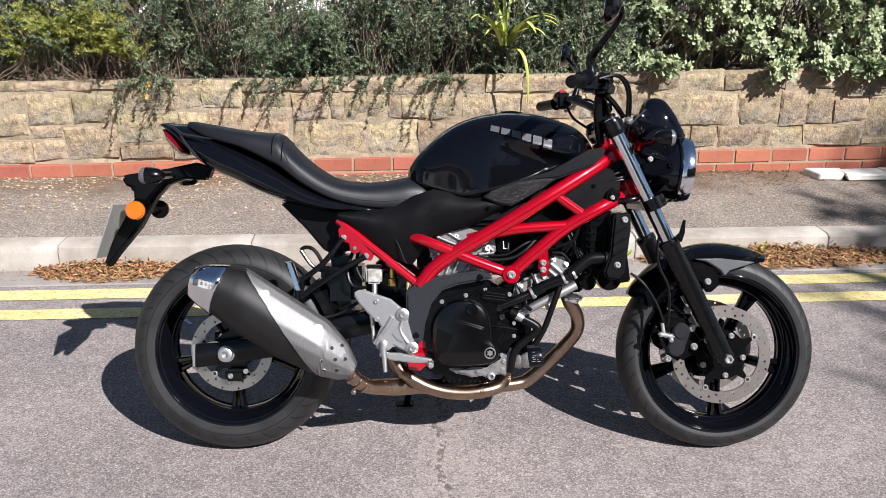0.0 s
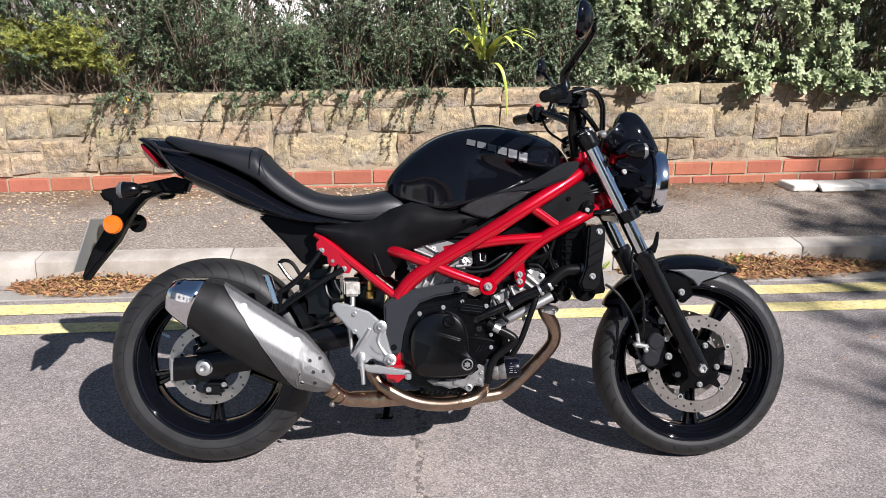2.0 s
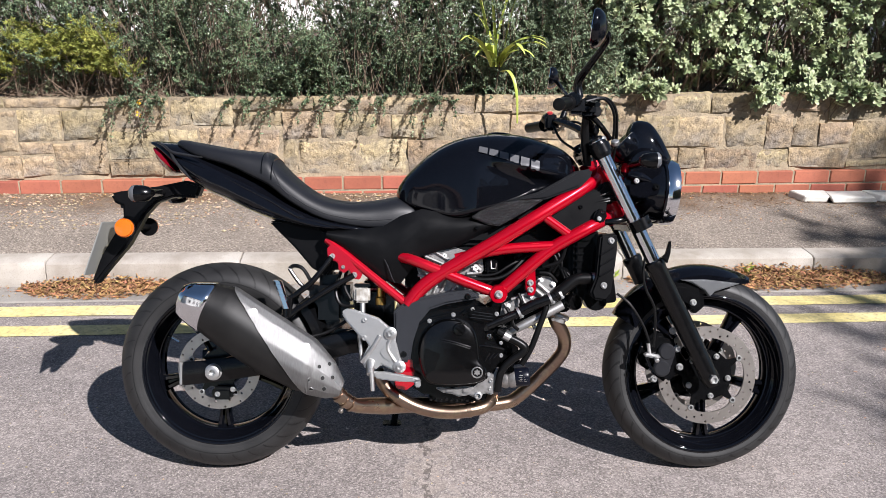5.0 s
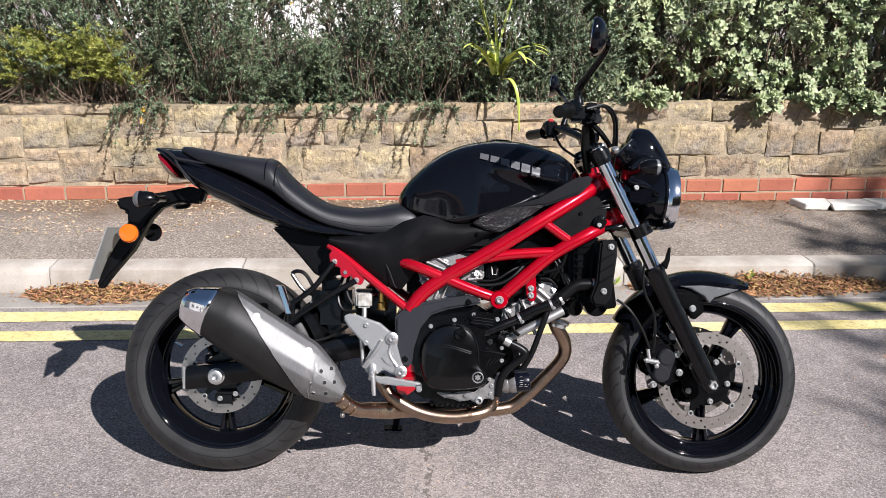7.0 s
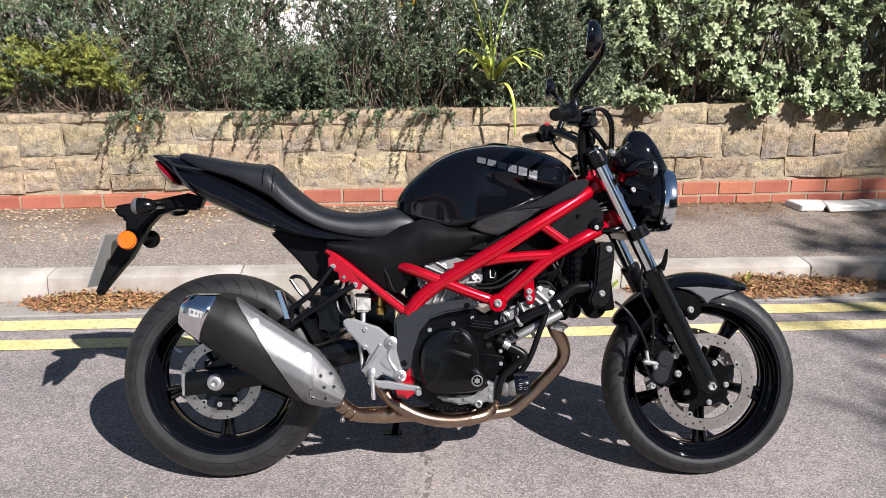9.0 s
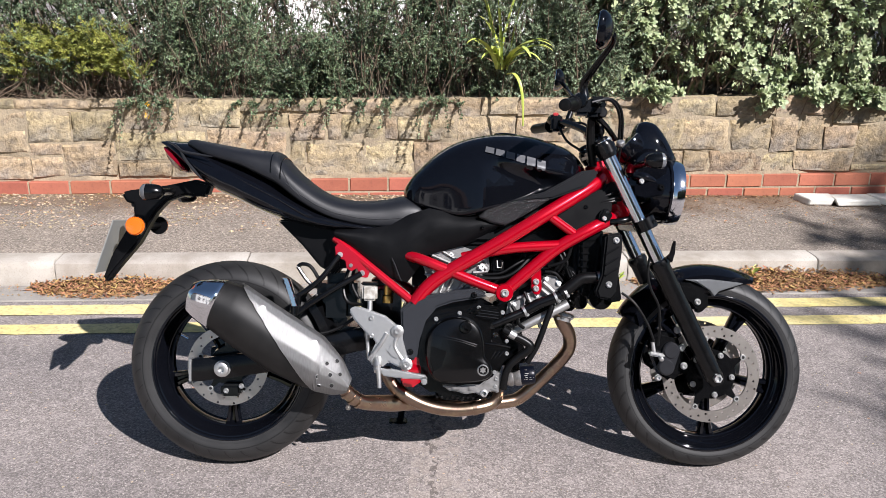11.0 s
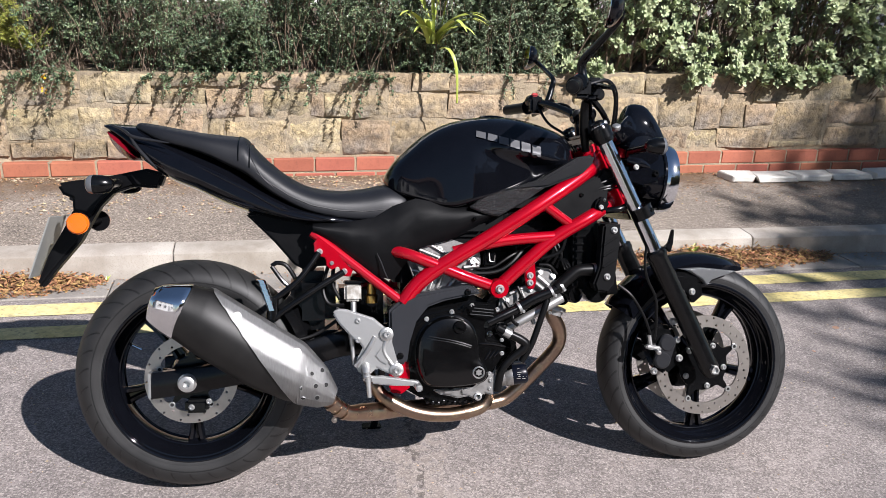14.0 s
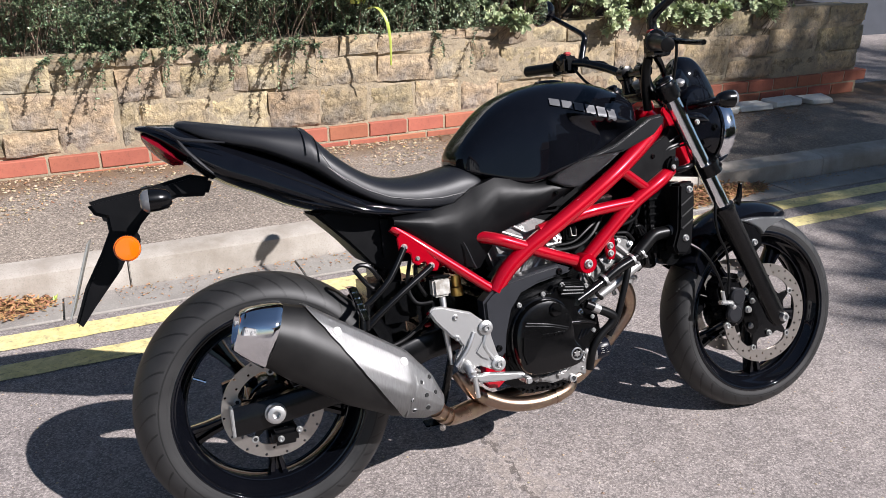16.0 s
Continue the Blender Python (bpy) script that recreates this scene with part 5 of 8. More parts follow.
tube(vb, [(0.122, -0.14, 0.410), (0.150, -0.14, 0.396), (0.166, -0.14, 0.382), (0.157, -0.14, 0.366), (0.132, -0.14, 0.348), (0.108, -0.14, 0.325), (0.096, -0.138, 0.298), (0.0905, -0.13, 0.2546)], [0.012, 0.0125, 0.0125, 0.0115, 0.0105, 0.0105, 0.0105, 0.0105], 12)
hose = part("oil_hose", vb, HOSE, case)
vb = bmesh.new()
tube(vb, [(0.106, -0.14, 0.419), (0.123, -0.14, 0.4095)], 0.0128, 14)
part("fitting", vb, ALLOY, hose, "bare alloy hose fitting")

# cover over the frame pivot
pb = bmesh.new()
plate(pb, [(-0.207, 0.485), (-0.185, 0.505), (-0.140, 0.525), (-0.06, 0.540), (0.002, 0.548), (0.040, 0.532), (0.03, 0.524), (-0.06, 0.508), (-0.105, 0.492), (-0.135, 0.455), (-0.152, 0.40), (-0.160, 0.343), (-0.203, 0.340), (-0.205, 0.42)], -0.170, -0.120, bevel=0.013)
pc = part("pivot_cover", pb, PIVOT, bike, "charcoal plastic pivot cover")
for x, z in ((0.0, 0.530), (-0.178, 0.366)):
    bolt(pc, (x, -0.170, z), 0.008, mat=SATIN_BLACK)

# rider's footrest hanger
rb = bmesh.new()
plate(rb, [(-0.352, 0.482), (-0.346, 0.490), (-0.336, 0.4945), (-0.317, 0.4925), (-0.248, 0.4690), (-0.2209, 0.446), (-0.206, 0.436), (-0.199, 0.422), (-0.1998, 0.4035), (-0.188, 0.360), (-0.176, 0.335), (-0.178, 0.320), (-0.1907, 0.3140), (-0.206, 0.3213), (-0.240, 0.3386), (-0.254, 0.3250), (-0.285, 0.3250), (-0.294, 0.345), (-0.290, 0.362), (-0.276, 0.3914), (-0.284, 0.405), (-0.300, 0.4157), (-0.338, 0.4582)], -0.182, -0.166, bevel=0.004)
plate(rb, [(-0.226, 0.400), (-0.214, 0.398), (-0.205, 0.362), (-0.213, 0.345), (-0.232, 0.355), (-0.246, 0.372)], -0.186, -0.178, bevel=0.003)
rs = part("footrest_hanger", rb, ALLOY, bike, "cast alloy footrest hanger")
for x, z, r in ((-0.215, 0.427, 0.010), (-0.189, 0.333, 0.010)):
    hb = bmesh.new()
    lathe(hb, [(0.018, 0), (0.018, 0.006), (0.015, 0.008)], (x, -0.181, z), (0, -1, 0), 20)
    part("boss", hb, ALLOY, rs)
    bolt(rs, (x, -0.189, z), r)
for x, z in ((-0.288, 0.463), (-0.288, 0.413)):
    bolt(rs, (x, -0.183, z), 0.0065)
rb = bmesh.new()
tube(rb, [(-0.205, -0.180, 0.427), (-0.222, -0.184, 0.385), (-0.192, -0.180, 0.335)], 0.0055, 8)
tube(rb, [(-0.295, -0.180, 0.345), (-0.265, -0.186, 0.385), (-0.245, -0.182, 0.42)], 0.006, 8)
part("hanger_rib", rb, ALLOY, rs)
rb = bmesh.new()
plate(rb, [(-0.262, 0.325), (-0.247, 0.3225), (-0.229, 0.3232), (-0.139, 0.3079), (-0.130, 0.3040), (-0.131, 0.2837), (-0.142, 0.2837), (-0.147, 0.2958), (-0.19, 0.297), (-0.235, 0.3020), (-0.255, 0.306)], -0.212, -0.194, bevel=0.003)
box(rb, (-0.137, -0.222, 0.2955), (0.016, 0.040, 0.016), 0.003)
part("brake_pedal", rb, ALLOY, rs, "alloy brake pedal")
rb = bmesh.new()
tube(rb, [(-0.270, -0.176, 0.345), (-0.270, -0.195, 0.337), (-0.268, -0.215, 0.318)], [0.013, 0.012, 0.010], 12)
tube(rb, [(-0.267, -0.212, 0.335), (-0.264, -0.214, 0.305), (-0.2615, -0.216, 0.272)], [0.0085, 0.0068, 0.0058], 12)
part("footrest", rb, ALLOY, rs, "alloy rider footrest")
rb = bmesh.new()
tube(rb, [(-0.303, -0.150, 0.43), (-0.300, -0.152, 0.38), (-0.297, -0.155, 0.345)], [0.010, 0.006, 0.006], 10)
tube(rb, [(-0.297, -0.130, 0.505), (-0.297, -0.135, 0.47)], 0.008, 10)
part("master_cylinder", rb, ALLOY, rs)
rb = bmesh.new()
box(rb, (-0.298, -0.122, 0.530), (0.044, 0.032, 0.046), 0.006)
res = part("fluid_reservoir", rb, WHITE_PLASTIC, bike, "milky brake fluid reservoir")
rb = bmesh.new()
box(rb, (-0.298, -0.122, 0.556), (0.048, 0.036, 0.008), 0.003)
part("lid", rb, SATIN_BLACK, res)
rb = bmesh.new()
lathe(rb, [(0.016, 0), (0.016, 0.02), (0.012, 0.024), (0.012, 0.05)], (-0.247, -0.10, 0.498), (0, 0, 1), 18)
part("preload_adjuster", rb, GOLD, bike)

# swingarm, shock
sb = bmesh.new()
for s in (-1, 1):
    rings = []
    for x, z, h, y in ((-0.20, 0.405, 0.035, 0.085), (-0.33, 0.392, 0.034, 0.105), (-0.48, 0.352, 0.034, 0.118), (-0.60, 0.327, 0.033, 0.118), (-0.72, 0.307, 0.032, 0.112), (-0.80, 0.298, 0.034, 0.108), (-0.812, 0.297, 0.032, 0.108)):
        rings.append([Vector((x, s * y + yy * 0.016, z + zz * h)) for yy, zz in ((-1, -0.8), (-0.7, -1), (0.7, -1), (1, -0.8), (1, 0.8), (0.7, 1), (-0.7, 1), (-1, 0.8))])
    loft(sb, rings)
box(sb, (-0.36, 0, 0.395), (0.07, 0.20, 0.06), 0.012)
arm = part("swingarm", sb, SATIN_BLACK, bike, "black box-section swingarm")
sb = bmesh.new()
box(sb, (-0.813, -0.112, 0.299), (0.007, 0.034, 0.066), 0.002)
part("end_plate", sb, ALLOY, arm)
sb = bmesh.new()
lathe(sb, [(0.024, 0), (0.024, 0.006), (0.021, 0.008), (0.020, 0.020), (0.016, 0.022), (0.009, 0.022), (0.008, 0.010), (0.0, 0.010)], (XR - 0.004, -0.126, ZR), (0, -1, 0), 28)
part("axle_nut", sb, ALLOY, arm, "silver axle nut")
sb = bmesh.new()
box(sb, (-0.70, -0.098, 0.238), (0.060, 0.035, 0.035), 0.008)
cal = part("rear_caliper", sb, SATIN_BLACK, arm)
for x, z in ((-0.712, 0.238), (-0.668, 0.252)):
    bolt(cal, (x, -0.116, z), 0.007)
sb = bmesh.new()
helix = []
for k in range(90):
    a = k * 2 * math.pi / 13
    helix.append(Vector((-0.300 + 0.10 * k / 90 * 0.5 + 0.032 * math.cos(a), 0.032 * math.sin(a), 0.40 + 0.20 * k / 90)))
tube(sb, helix, 0.006, 6, smooth=False)
part("shock_spring", sb, RED, bike)
sb = bmesh.new()
tube(sb, [(-0.30, 0, 0.36), (-0.25, 0, 0.64)], 0.020, 14)
box(sb, (-0.40, 0.0, 0.50), (0.12, 0.16, 0.16), 0.03)
box(sb, (-0.27, 0.02, 0.45), (0.12, 0.16, 0.22), 0.03)
part("shock_absorber", sb, SATIN_BLACK, bike)
hb = bmesh.new()
rings = []
for k in range(17):
    a = radians(-8 + 48 * k / 16)
    for_r = 0.325
    sec = []
    for y, dr in ((-0.088, -0.035), (-0.086, -0.01), (-0.06, 0.006), (0, 0.011), (0.06, 0.006), (0.086, -0.01), (0.088, -0.035), (0.083, -0.035), (0.08, -0.012), (0.056, 0.001), (0, 0.006), (-0.056, 0.001), (-0.08, -0.012), (-0.083, -0.035)):
        r = for_r + dr
        sec.append(Vector((XR + r * math.cos(a), y, ZR + r * math.sin(a))))
    rings.append(sec)
loft(hb, rings)
part("hugger", hb, SATIN_BLACK, bike, "black rear hugger")

# pillion footrest struts
sb = bmesh.new()
tube(sb, [(-0.385, -0.142, 0.636), (-0.430, -0.160, 0.575), (-0.470, -0.168, 0.540), (-0.500, -0.170, 0.520)], 0.008, 12)
tube(sb, [(-0.322, -0.142, 0.585), (-0.400, -0.158, 0.540), (-0.470, -0.170, 0.495), (-0.500, -0.172, 0.470)], 0.0085, 12)
tube(sb, [(-0.500, -0.170, 0.525), (-0.505, -0.172, 0.470)], 0.014, 12)
ph = part("pillion_strut", sb, SATIN_BLACK, bike, "black pillion footrest struts")
sb = bmesh.new()
loft(sb, [[Vector((x, -0.182 + y * 0.012, z)) + Vector((dx * 0.0095, 0, 0)) for y, dx in ((-1, -0.6), (-0.6, -1), (0.6, -1), (1, -0.6), (1, 0.6), (0.6, 1), (-0.6, 1), (-1, 0.6))] for x, z in ((-0.532, 0.573), (-0.527, 0.57), (-0.507, 0.508), (-0.503, 0.495))])
for k in range(4):
    box(sb, (-0.524 + 0.005 * k, -0.194, 0.560 - 0.014 * k), (0.015, 0.006, 0.004), 0.001)
part("pillion_peg", sb, CHROME, ph, "folded bright alloy pillion peg")
sb = bmesh.new()
tube(sb, [(-0.505, -0.13, 0.602), (-0.49, -0.13, 0.61), (-0.465, -0.13, 0.60), (-0.440, -0.13, 0.555), (-0.450, -0.13, 0.545), (-0.475, -0.13, 0.56), (-0.505, -0.13, 0.602)], 0.0055, 8)
part("hook", sb, SATIN_BLACK, ph)
for k, pts in enumerate(([(-0.36, -0.10, 0.60), (-0.375, -0.11, 0.54), (-0.36, -0.12, 0.50), (-0.32, -0.12, 0.495)], [(-0.345, -0.10, 0.60), (-0.35, -0.11, 0.55), (-0.33, -0.11, 0.51)], [(-0.60, -0.11, 0.36), (-0.50, -0.14, 0.40), (-0.40, -0.13, 0.42), (-0.32, -0.12, 0.47)])):
    cb = bmesh.new()
    tube(cb, pts, 0.005, 8)
    part("brake_line", cb, HOSE, bike)
sb = bmesh.new()
tube(sb, [(-0.20, 0.10, 0.30), (-0.21, 0.19, 0.13), (-0.22, 0.235, 0.062)], 0.011, 10)
box(sb, (-0.225, 0.240, 0.062), (0.06, 0.035, 0.01), 0.003, Matrix.Rotation(radians(15), 4, "X"))
part("side_stand", sb, SATIN_BLACK, bike)

# front fork
fk = {}
for s, y in ((-1, -0.135), (1, 0.112)):
    fb = bmesh.new()
    tube(fb, [(0.362, y, 0.972), (0.548, y, 0.600)], 0.0205, 24)
    st = part("fork_tube", fb, CHROME, bike, "chromed fork tube")
    fb = bmesh.new()
    d = (Vector((0.700, y, 0.303)) - Vector((0.534, y, 0.625))).normalized()
    a = Vector((0.532, y, 0.630))
    L = (Vector((0.703, y, 0.297)) - a).length
    lathe(fb, [(0.0225, -0.004), (0.030, 0.0), (0.031, 0.014), (0.028, 0.022), (0.0275, L - 0.12), (0.026, L - 0.03), (0.027, L), (0.020, L + 0.022), (0.008, L + 0.026)], a, d, 28)
    lg = part("fork_slider", fb, SATIN_BLACK, bike, "black fork slider")
    fb = bmesh.new()
    lathe(fb, [(0.014, 0), (0.014, 0.004), (0.012, 0.012), (0.008, 0.012), (0.007, 0.006)], (0.704, y - (0.025 if s < 0 else -0.025), 0.298), (0, s, 0), 6)
    part("axle_end", fb, ALLOY, lg)
    fb = bmesh.new()
    lathe(fb, [(0.021, 0), (0.021, 0.006), (0.017, 0.010), (0.008, 0.012)], (0.362, y, 0.972), (-0.45, 0, 0.89), 12)
    part("fork_cap", fb, SATIN_BLACK, st)
    fb = bmesh.new()
    lathe(fb, [(0.0215, -0.002), (0.0245, -0.004), (0.0262, -0.012), (0.0262, -0.044), (0.0245, -0.050), (0.0212, -0.051)], (0.362, y, 0.972), (-0.45, 0, 0.89), 24, True)
    part("tube_collar", fb, SATIN_BLACK, st)
    fk[s] = lg
for yname, at, hh, rr in (("upper_yoke", (0.374, 0, 0.950), 0.026, 0.030), ("fork_clamp", (0.492, 0, 0.738), 0.034, 0.032)):
    fb = bmesh.new()
    box(fb, at, (0.055, 0.22, hh), 0.008, Matrix.Rotation(radians(-26.5), 4, "Y"))
    for y in (-0.135, 0.112):
        lathe(fb, [(rr, -hh / 2), (rr, hh / 2)], (at[0], y, at[2]), (-0.45, 0, 0.89), 24)
    part(yname, fb, SATIN_BLACK, bike, "black fork yoke")
for at in ((0.510, -0.16, 0.745), (0.355, -0.150, 0.945)):
    bolt(bpy.data.objects["fork_clamp"], at, 0.006, (0.5, -1, 0), SATIN_BLACK)
fb = bmesh.new()
plate(fb, [(0.545, 0.645), (0.556, 0.655), (0.566, 0.690), (0.572, 0.692), (0.570, 0.655), (0.562, 0.628)], -0.172, -0.160, bevel=0.002)
part("hose_guide", fb, SATIN_BLACK, fk[-1])

# front mudguard
fb = bmesh.new()
rings = []
for k in range(25):
    a = radians(62.5 + 84.5 * k / 24)
    base = 0.311 + 0.008 * math.sin((k / 24) * math.pi)
    nose = max(0, 1 - k / 5)
    wid = 0.072 * (1 - 0.75 * nose ** 1.5)
    drop = 0.046 * (1 - nose) + 0.010
    sec = []
    for y, dr in ((-1, -drop), (-0.98, -drop * 0.4), (-0.75, -0.006), (-0.35, 0.004), (0, 0.007), (0.35, 0.004), (0.75, -0.006), (0.98, -drop * 0.4), (1, -drop)):
        sec.append((y * wid, base + dr + 0.004 * nose))
    sec += [(y * 0.955, r - 0.0035) for y, r in reversed(sec)]
    rings.append([Vector((XF + r * math.cos(a), y, ZF + r * math.sin(a))) for y, r in sec])
loft(fb, rings)
mg = part("front_mudguard", fb, GLOSS_BLACK, bike, "gloss black front mudguard")
fb = bmesh.new()
plate(fb, [(0.628, 0.575), (0.70, 0.577), (0.805, 0.566), (0.73, 0.542), (0.715, 0.525), (0.70, 0.545), (0.66, 0.568)], -0.086, -0.066, bevel=0.003)
part("mudguard_trim", fb, material("silver trim", (0.34, 0.35, 0.36), 0.30, 0.9, (0.29, 0.30, 0.31), 30), mg, "silver grey mudguard trim")
fb = bmesh.new()
plate(fb, [(0.560, 0.570), (0.640, 0.566), (0.690, 0.545), (0.695, 0.500), (0.672, 0.480), (0.650, 0.478), (0.635, 0.500), (0.590, 0.520)], -0.110, -0.064, bevel=0.012)
mb = part("mudguard_bracket", fb, SATIN_BLACK, mg)
bolt(mb, (0.658, -0.110, 0.512), 0.009)

# front caliper and hoses
fb = bmesh.new()
plate(fb, [(0.520, 0.405), (0.548, 0.425), (0.600, 0.415), (0.620, 0.36), (0.612, 0.30), (0.585, 0.275), (0.555, 0.295), (0.535, 0.34)], -0.118, -0.052, bevel=0.010)
cal = part("front_caliper", fb, SATIN_BLACK, bike, "black two-piston brake caliper")
fb = bmesh.new()
plate(fb, [(0.520, 0.405), (0.548, 0.425), (0.600, 0.415), (0.620, 0.36), (0.612, 0.30), (0.585, 0.275), (0.555, 0.295), (0.535, 0.34)], 0.052, 0.112, bevel=0.010)
part("front_caliper", fb, SATIN_BLACK, bike, "black brake caliper behind the wheel")
fb = bmesh.new()
for x, z in ((0.580, 0.370), (0.566, 0.322)):
    lathe(fb, [(0.0245, 0), (0.0245, 0.010), (0.020, 0.014), (0.0, 0.014)], (x, -0.117, z), (0, -1, 0), 28)
plate(fb, [(0.556, 0.374), (0.604, 0.362), (0.590, 0.318), (0.543, 0.326)], -0.128, -0.115, bevel=0.003)
part("piston_housing", fb, GREY_PLASTIC, cal, "charcoal piston housing")
for x, z in ((0.598, 0.430), (0.612, 0.378), (0.545, 0.290), (0.62, 0.325)):
    bolt(cal, (x, -0.118, z), 0.0095)
fb = bmesh.new()
box(fb, (0.535, -0.130, 0.360), (0.046, 0.020, 0.012), 0.004, Matrix.Rotation(radians(10), 4, "Y"))
lathe(fb, [(0.007, 0), (0.007, 0.012), (0.004, 0.014)], (0.545, -0.140, 0.352), (0, -1, -0.3), 6)
tube(fb, [(0.529, -0.130, 0.362), (0.524, -0.13, 0.395)], 0.0055, 8)
part("banjo", fb, ALLOY, cal)
for pts in ([(0.5293, -0.13, 0.391), (0.507, -0.13, 0.4495), (0.469, -0.13, 0.5076), (0.4325, -0.12, 0.537)], [(0.537, -0.138, 0.3855), (0.540, -0.140, 0.44), (0.5356, -0.14, 0.5015), (0.511, -0.142, 0.552), (0.502, -0.142, 0.60), (0.510, -0.13, 0.69), (0.48, -0.10, 0.76), (0.44, -0.09, 0.86)]):
    cb = bmesh.new()
    tube(cb, pts, 0.0038, 8)
    part("brake_line", cb, HOSE, cal)

# radiator
rb = bmesh.new()
box(rb, (0.400, 0, 0.610), (0.035, 0.26, 0.20), 0.004, Matrix.Rotation(radians(-8), 4, "Y"))
rad = part("radiator", rb, SATIN_BLACK, bike, "black finned radiator")
fin_me = bpy.data.meshes.new("fin")
fin_bm = box(bmesh.new(), (0, 0, 0), (0.006, 0.22, 0.0012))
fin_bm.to_mesh(fin_me)
fin_bm.free()
for k in range(22):
    part_of("fin", fin_me, SATIN_BLACK, rad, "", 0).location = (0.4075 + 0.0011 * k, 0.01, 0.520 + 0.0085 * k)
rb = bmesh.new()
plate(rb, [(0.374, 0.706), (0.421, 0.712), (0.421, 0.66), (0.415, 0.61), (0.406, 0.543), (0.387, 0.520), (0.356, 0.524), (0.348, 0.546), (0.3645, 0.590), (0.369, 0.648)], -0.165, -0.120, bevel=0.006)
for k in range(3):
    tube(rb, [(0.374, -0.166, 0.59 + 0.03 * k), (0.410, -0.166, 0.612 + 0.03 * k)], 0.003, 6)
rside = part("radiator_cowl", rb, MATT_BLACK, rad, "black radiator side cowl")
for x, z in ((0.403, 0.6905), (0.3846, 0.564)):
    bolt(rside, (x, -0.165, z), 0.0085)
rb = bmesh.new()
lathe(rb, [(0.018, 0), (0.02, 0.01), (0.018, 0.018)], (0.355, -0.10, 0.735), (0, -0.3, 1), 20)
tube(rb, [(0.365, -0.11, 0.74), (0.42, -0.13, 0.745), (0.455, -0.12, 0.755)], 0.009, 10)
part("filler_neck", rb, SATIN_BLACK, rad)
rb = bmesh.new()
box(rb, (0.335, -0.06, 0.66), (0.05, 0.07, 0.13), 0.012)
for k in range(5):
    box(rb, (0.335, -0.10, 0.61 + 0.02 * k), (0.044, 0.02, 0.006), 0.002)
box(rb, (0.27, 0.02, 0.63), (0.15, 0.15, 0.20), 0.03)
box(rb, (0.350, 0.0, 0.615), (0.08, 0.21, 0.20), 0.01)
part("regulator", rb, SATIN_BLACK, bike)
rb = bmesh.new()
lathe(rb, [(0.034, 0), (0.036, 0.03), (0.034, 0.06)], (0.375, -0.05, 0.52), (0, -1, 0), 24)
part("horn", rb, SATIN_BLACK, bike)

# headlight, clocks, screen
HEAD, FACING = (0.606, 0, 0.831), (0.99, 0, -0.08)
hb = bmesh.new()
lathe(hb, [(0.02, -0.130), (0.05, -0.121), (0.074, -0.092), (0.088, -0.050), (0.0935, -0.018), (0.0945, 0.0)], HEAD, FACING, 56)
hl = part("headlight", hb, GLOSS_BLACK, bike, "round headlight in a black shell with chrome rim")
hb = bmesh.new()
lathe(hb, [(0.0955, -0.022), (0.0990, -0.014), (0.1005, 0.0), (0.097, 0.014), (0.088, 0.014), (0.086, -0.01)], HEAD, FACING, 64, True)
part("rim", hb, CHROME, hl, "chrome headlight rim")
hb = bmesh.new()
lathe(hb, [(0.0945, -0.030), (0.0965, -0.028), (0.0965, -0.022), (0.0945, -0.020)], HEAD, FACING, 64, True)
part("shell_bead", hb, GLOSS_BLACK, hl)
hb = bmesh.new()
lathe(hb, [(0.088, 0.004), (0.078, 0.016), (0.052, 0.026), (0.02, 0.031), (0.001, 0.032)], HEAD, FACING, 48)
part("lens", hb, CLEAR_LENS, hl, "clear headlight lens")
for s in (1, -1):
    hb = bmesh.new()
    plate(hb, [(0.465, 0.850), (0.52, 0.862), (0.558, 0.848), (0.552, 0.822), (0.50, 0.812), (0.468, 0.820)], s * 0.098 - 0.004, s * 0.098 + 0.004, bevel=0.003)
    br = part("headlight_bracket", hb, GLOSS_BLACK, hl)
bolt(br, (0.545, -0.102, 0.845), 0.009, mat=SATIN_BLACK)
bolt(br, (0.488, -0.102, 0.862), 0.007, mat=ALLOY)
body("flyscreen", [0.476, 0.481, 0.489, 0.502, 0.526, 0.552, 0.578, 0.597, 0.610], [0.985, 1.006, 1.028, 1.043, 1.046, 1.037, 1.004, 0.968, 0.944], [0.945, 0.938, 0.932, 0.926, 0.920, 0.916, 0.914, 0.918, 0.928],
     [0.035, 0.044, 0.050, 0.054, 0.056, 0.055, 0.050, 0.042, 0.025], GLOSS_BLACK, "gloss black fly screen over the clocks", 40, top=2.2, low=2.4, belly=0.2, parent=hl)
sb = bmesh.new()
lathe(sb, [(0.020, -0.006), (0.050, -0.002), (0.060, 0.02), (0.058, 0.05), (0.05, 0.055), (0.02, 0.052)], (0.50, 0, 0.945), (-0.7, 0, 0.7), 28)
part("instrument_pod", sb, GLOSS_BLACK, hl, "round black clock housing")
sb = bmesh.new()
lathe(sb, [(0.012, -0.080), (0.046, -0.074), (0.062, -0.045), (0.066, 0.0), (0.062, 0.045), (0.046, 0.074), (0.012, 0.080)], (0.522, 0, 0.905), (0, 1, 0), 32)
lathe(sb, [(0.010, -0.078), (0.044, -0.072), (0.056, -0.045), (0.060, 0.0), (0.056, 0.045), (0.044, 0.072), (0.010, 0.078)], (0.496, 0, 0.845), (0, 1, 0), 32)
part("lamp_cradle", sb, GLOSS_BLACK, hl)
sb = bmesh.new()
tube(sb, [(0.470, -0.080, 0.880), (0.500, -0.092, 0.874), (0.530, -0.090, 0.862)], [0.012, 0.014, 0.008], 12)
part("bracket_arm", sb, GLOSS_BLACK, hl)
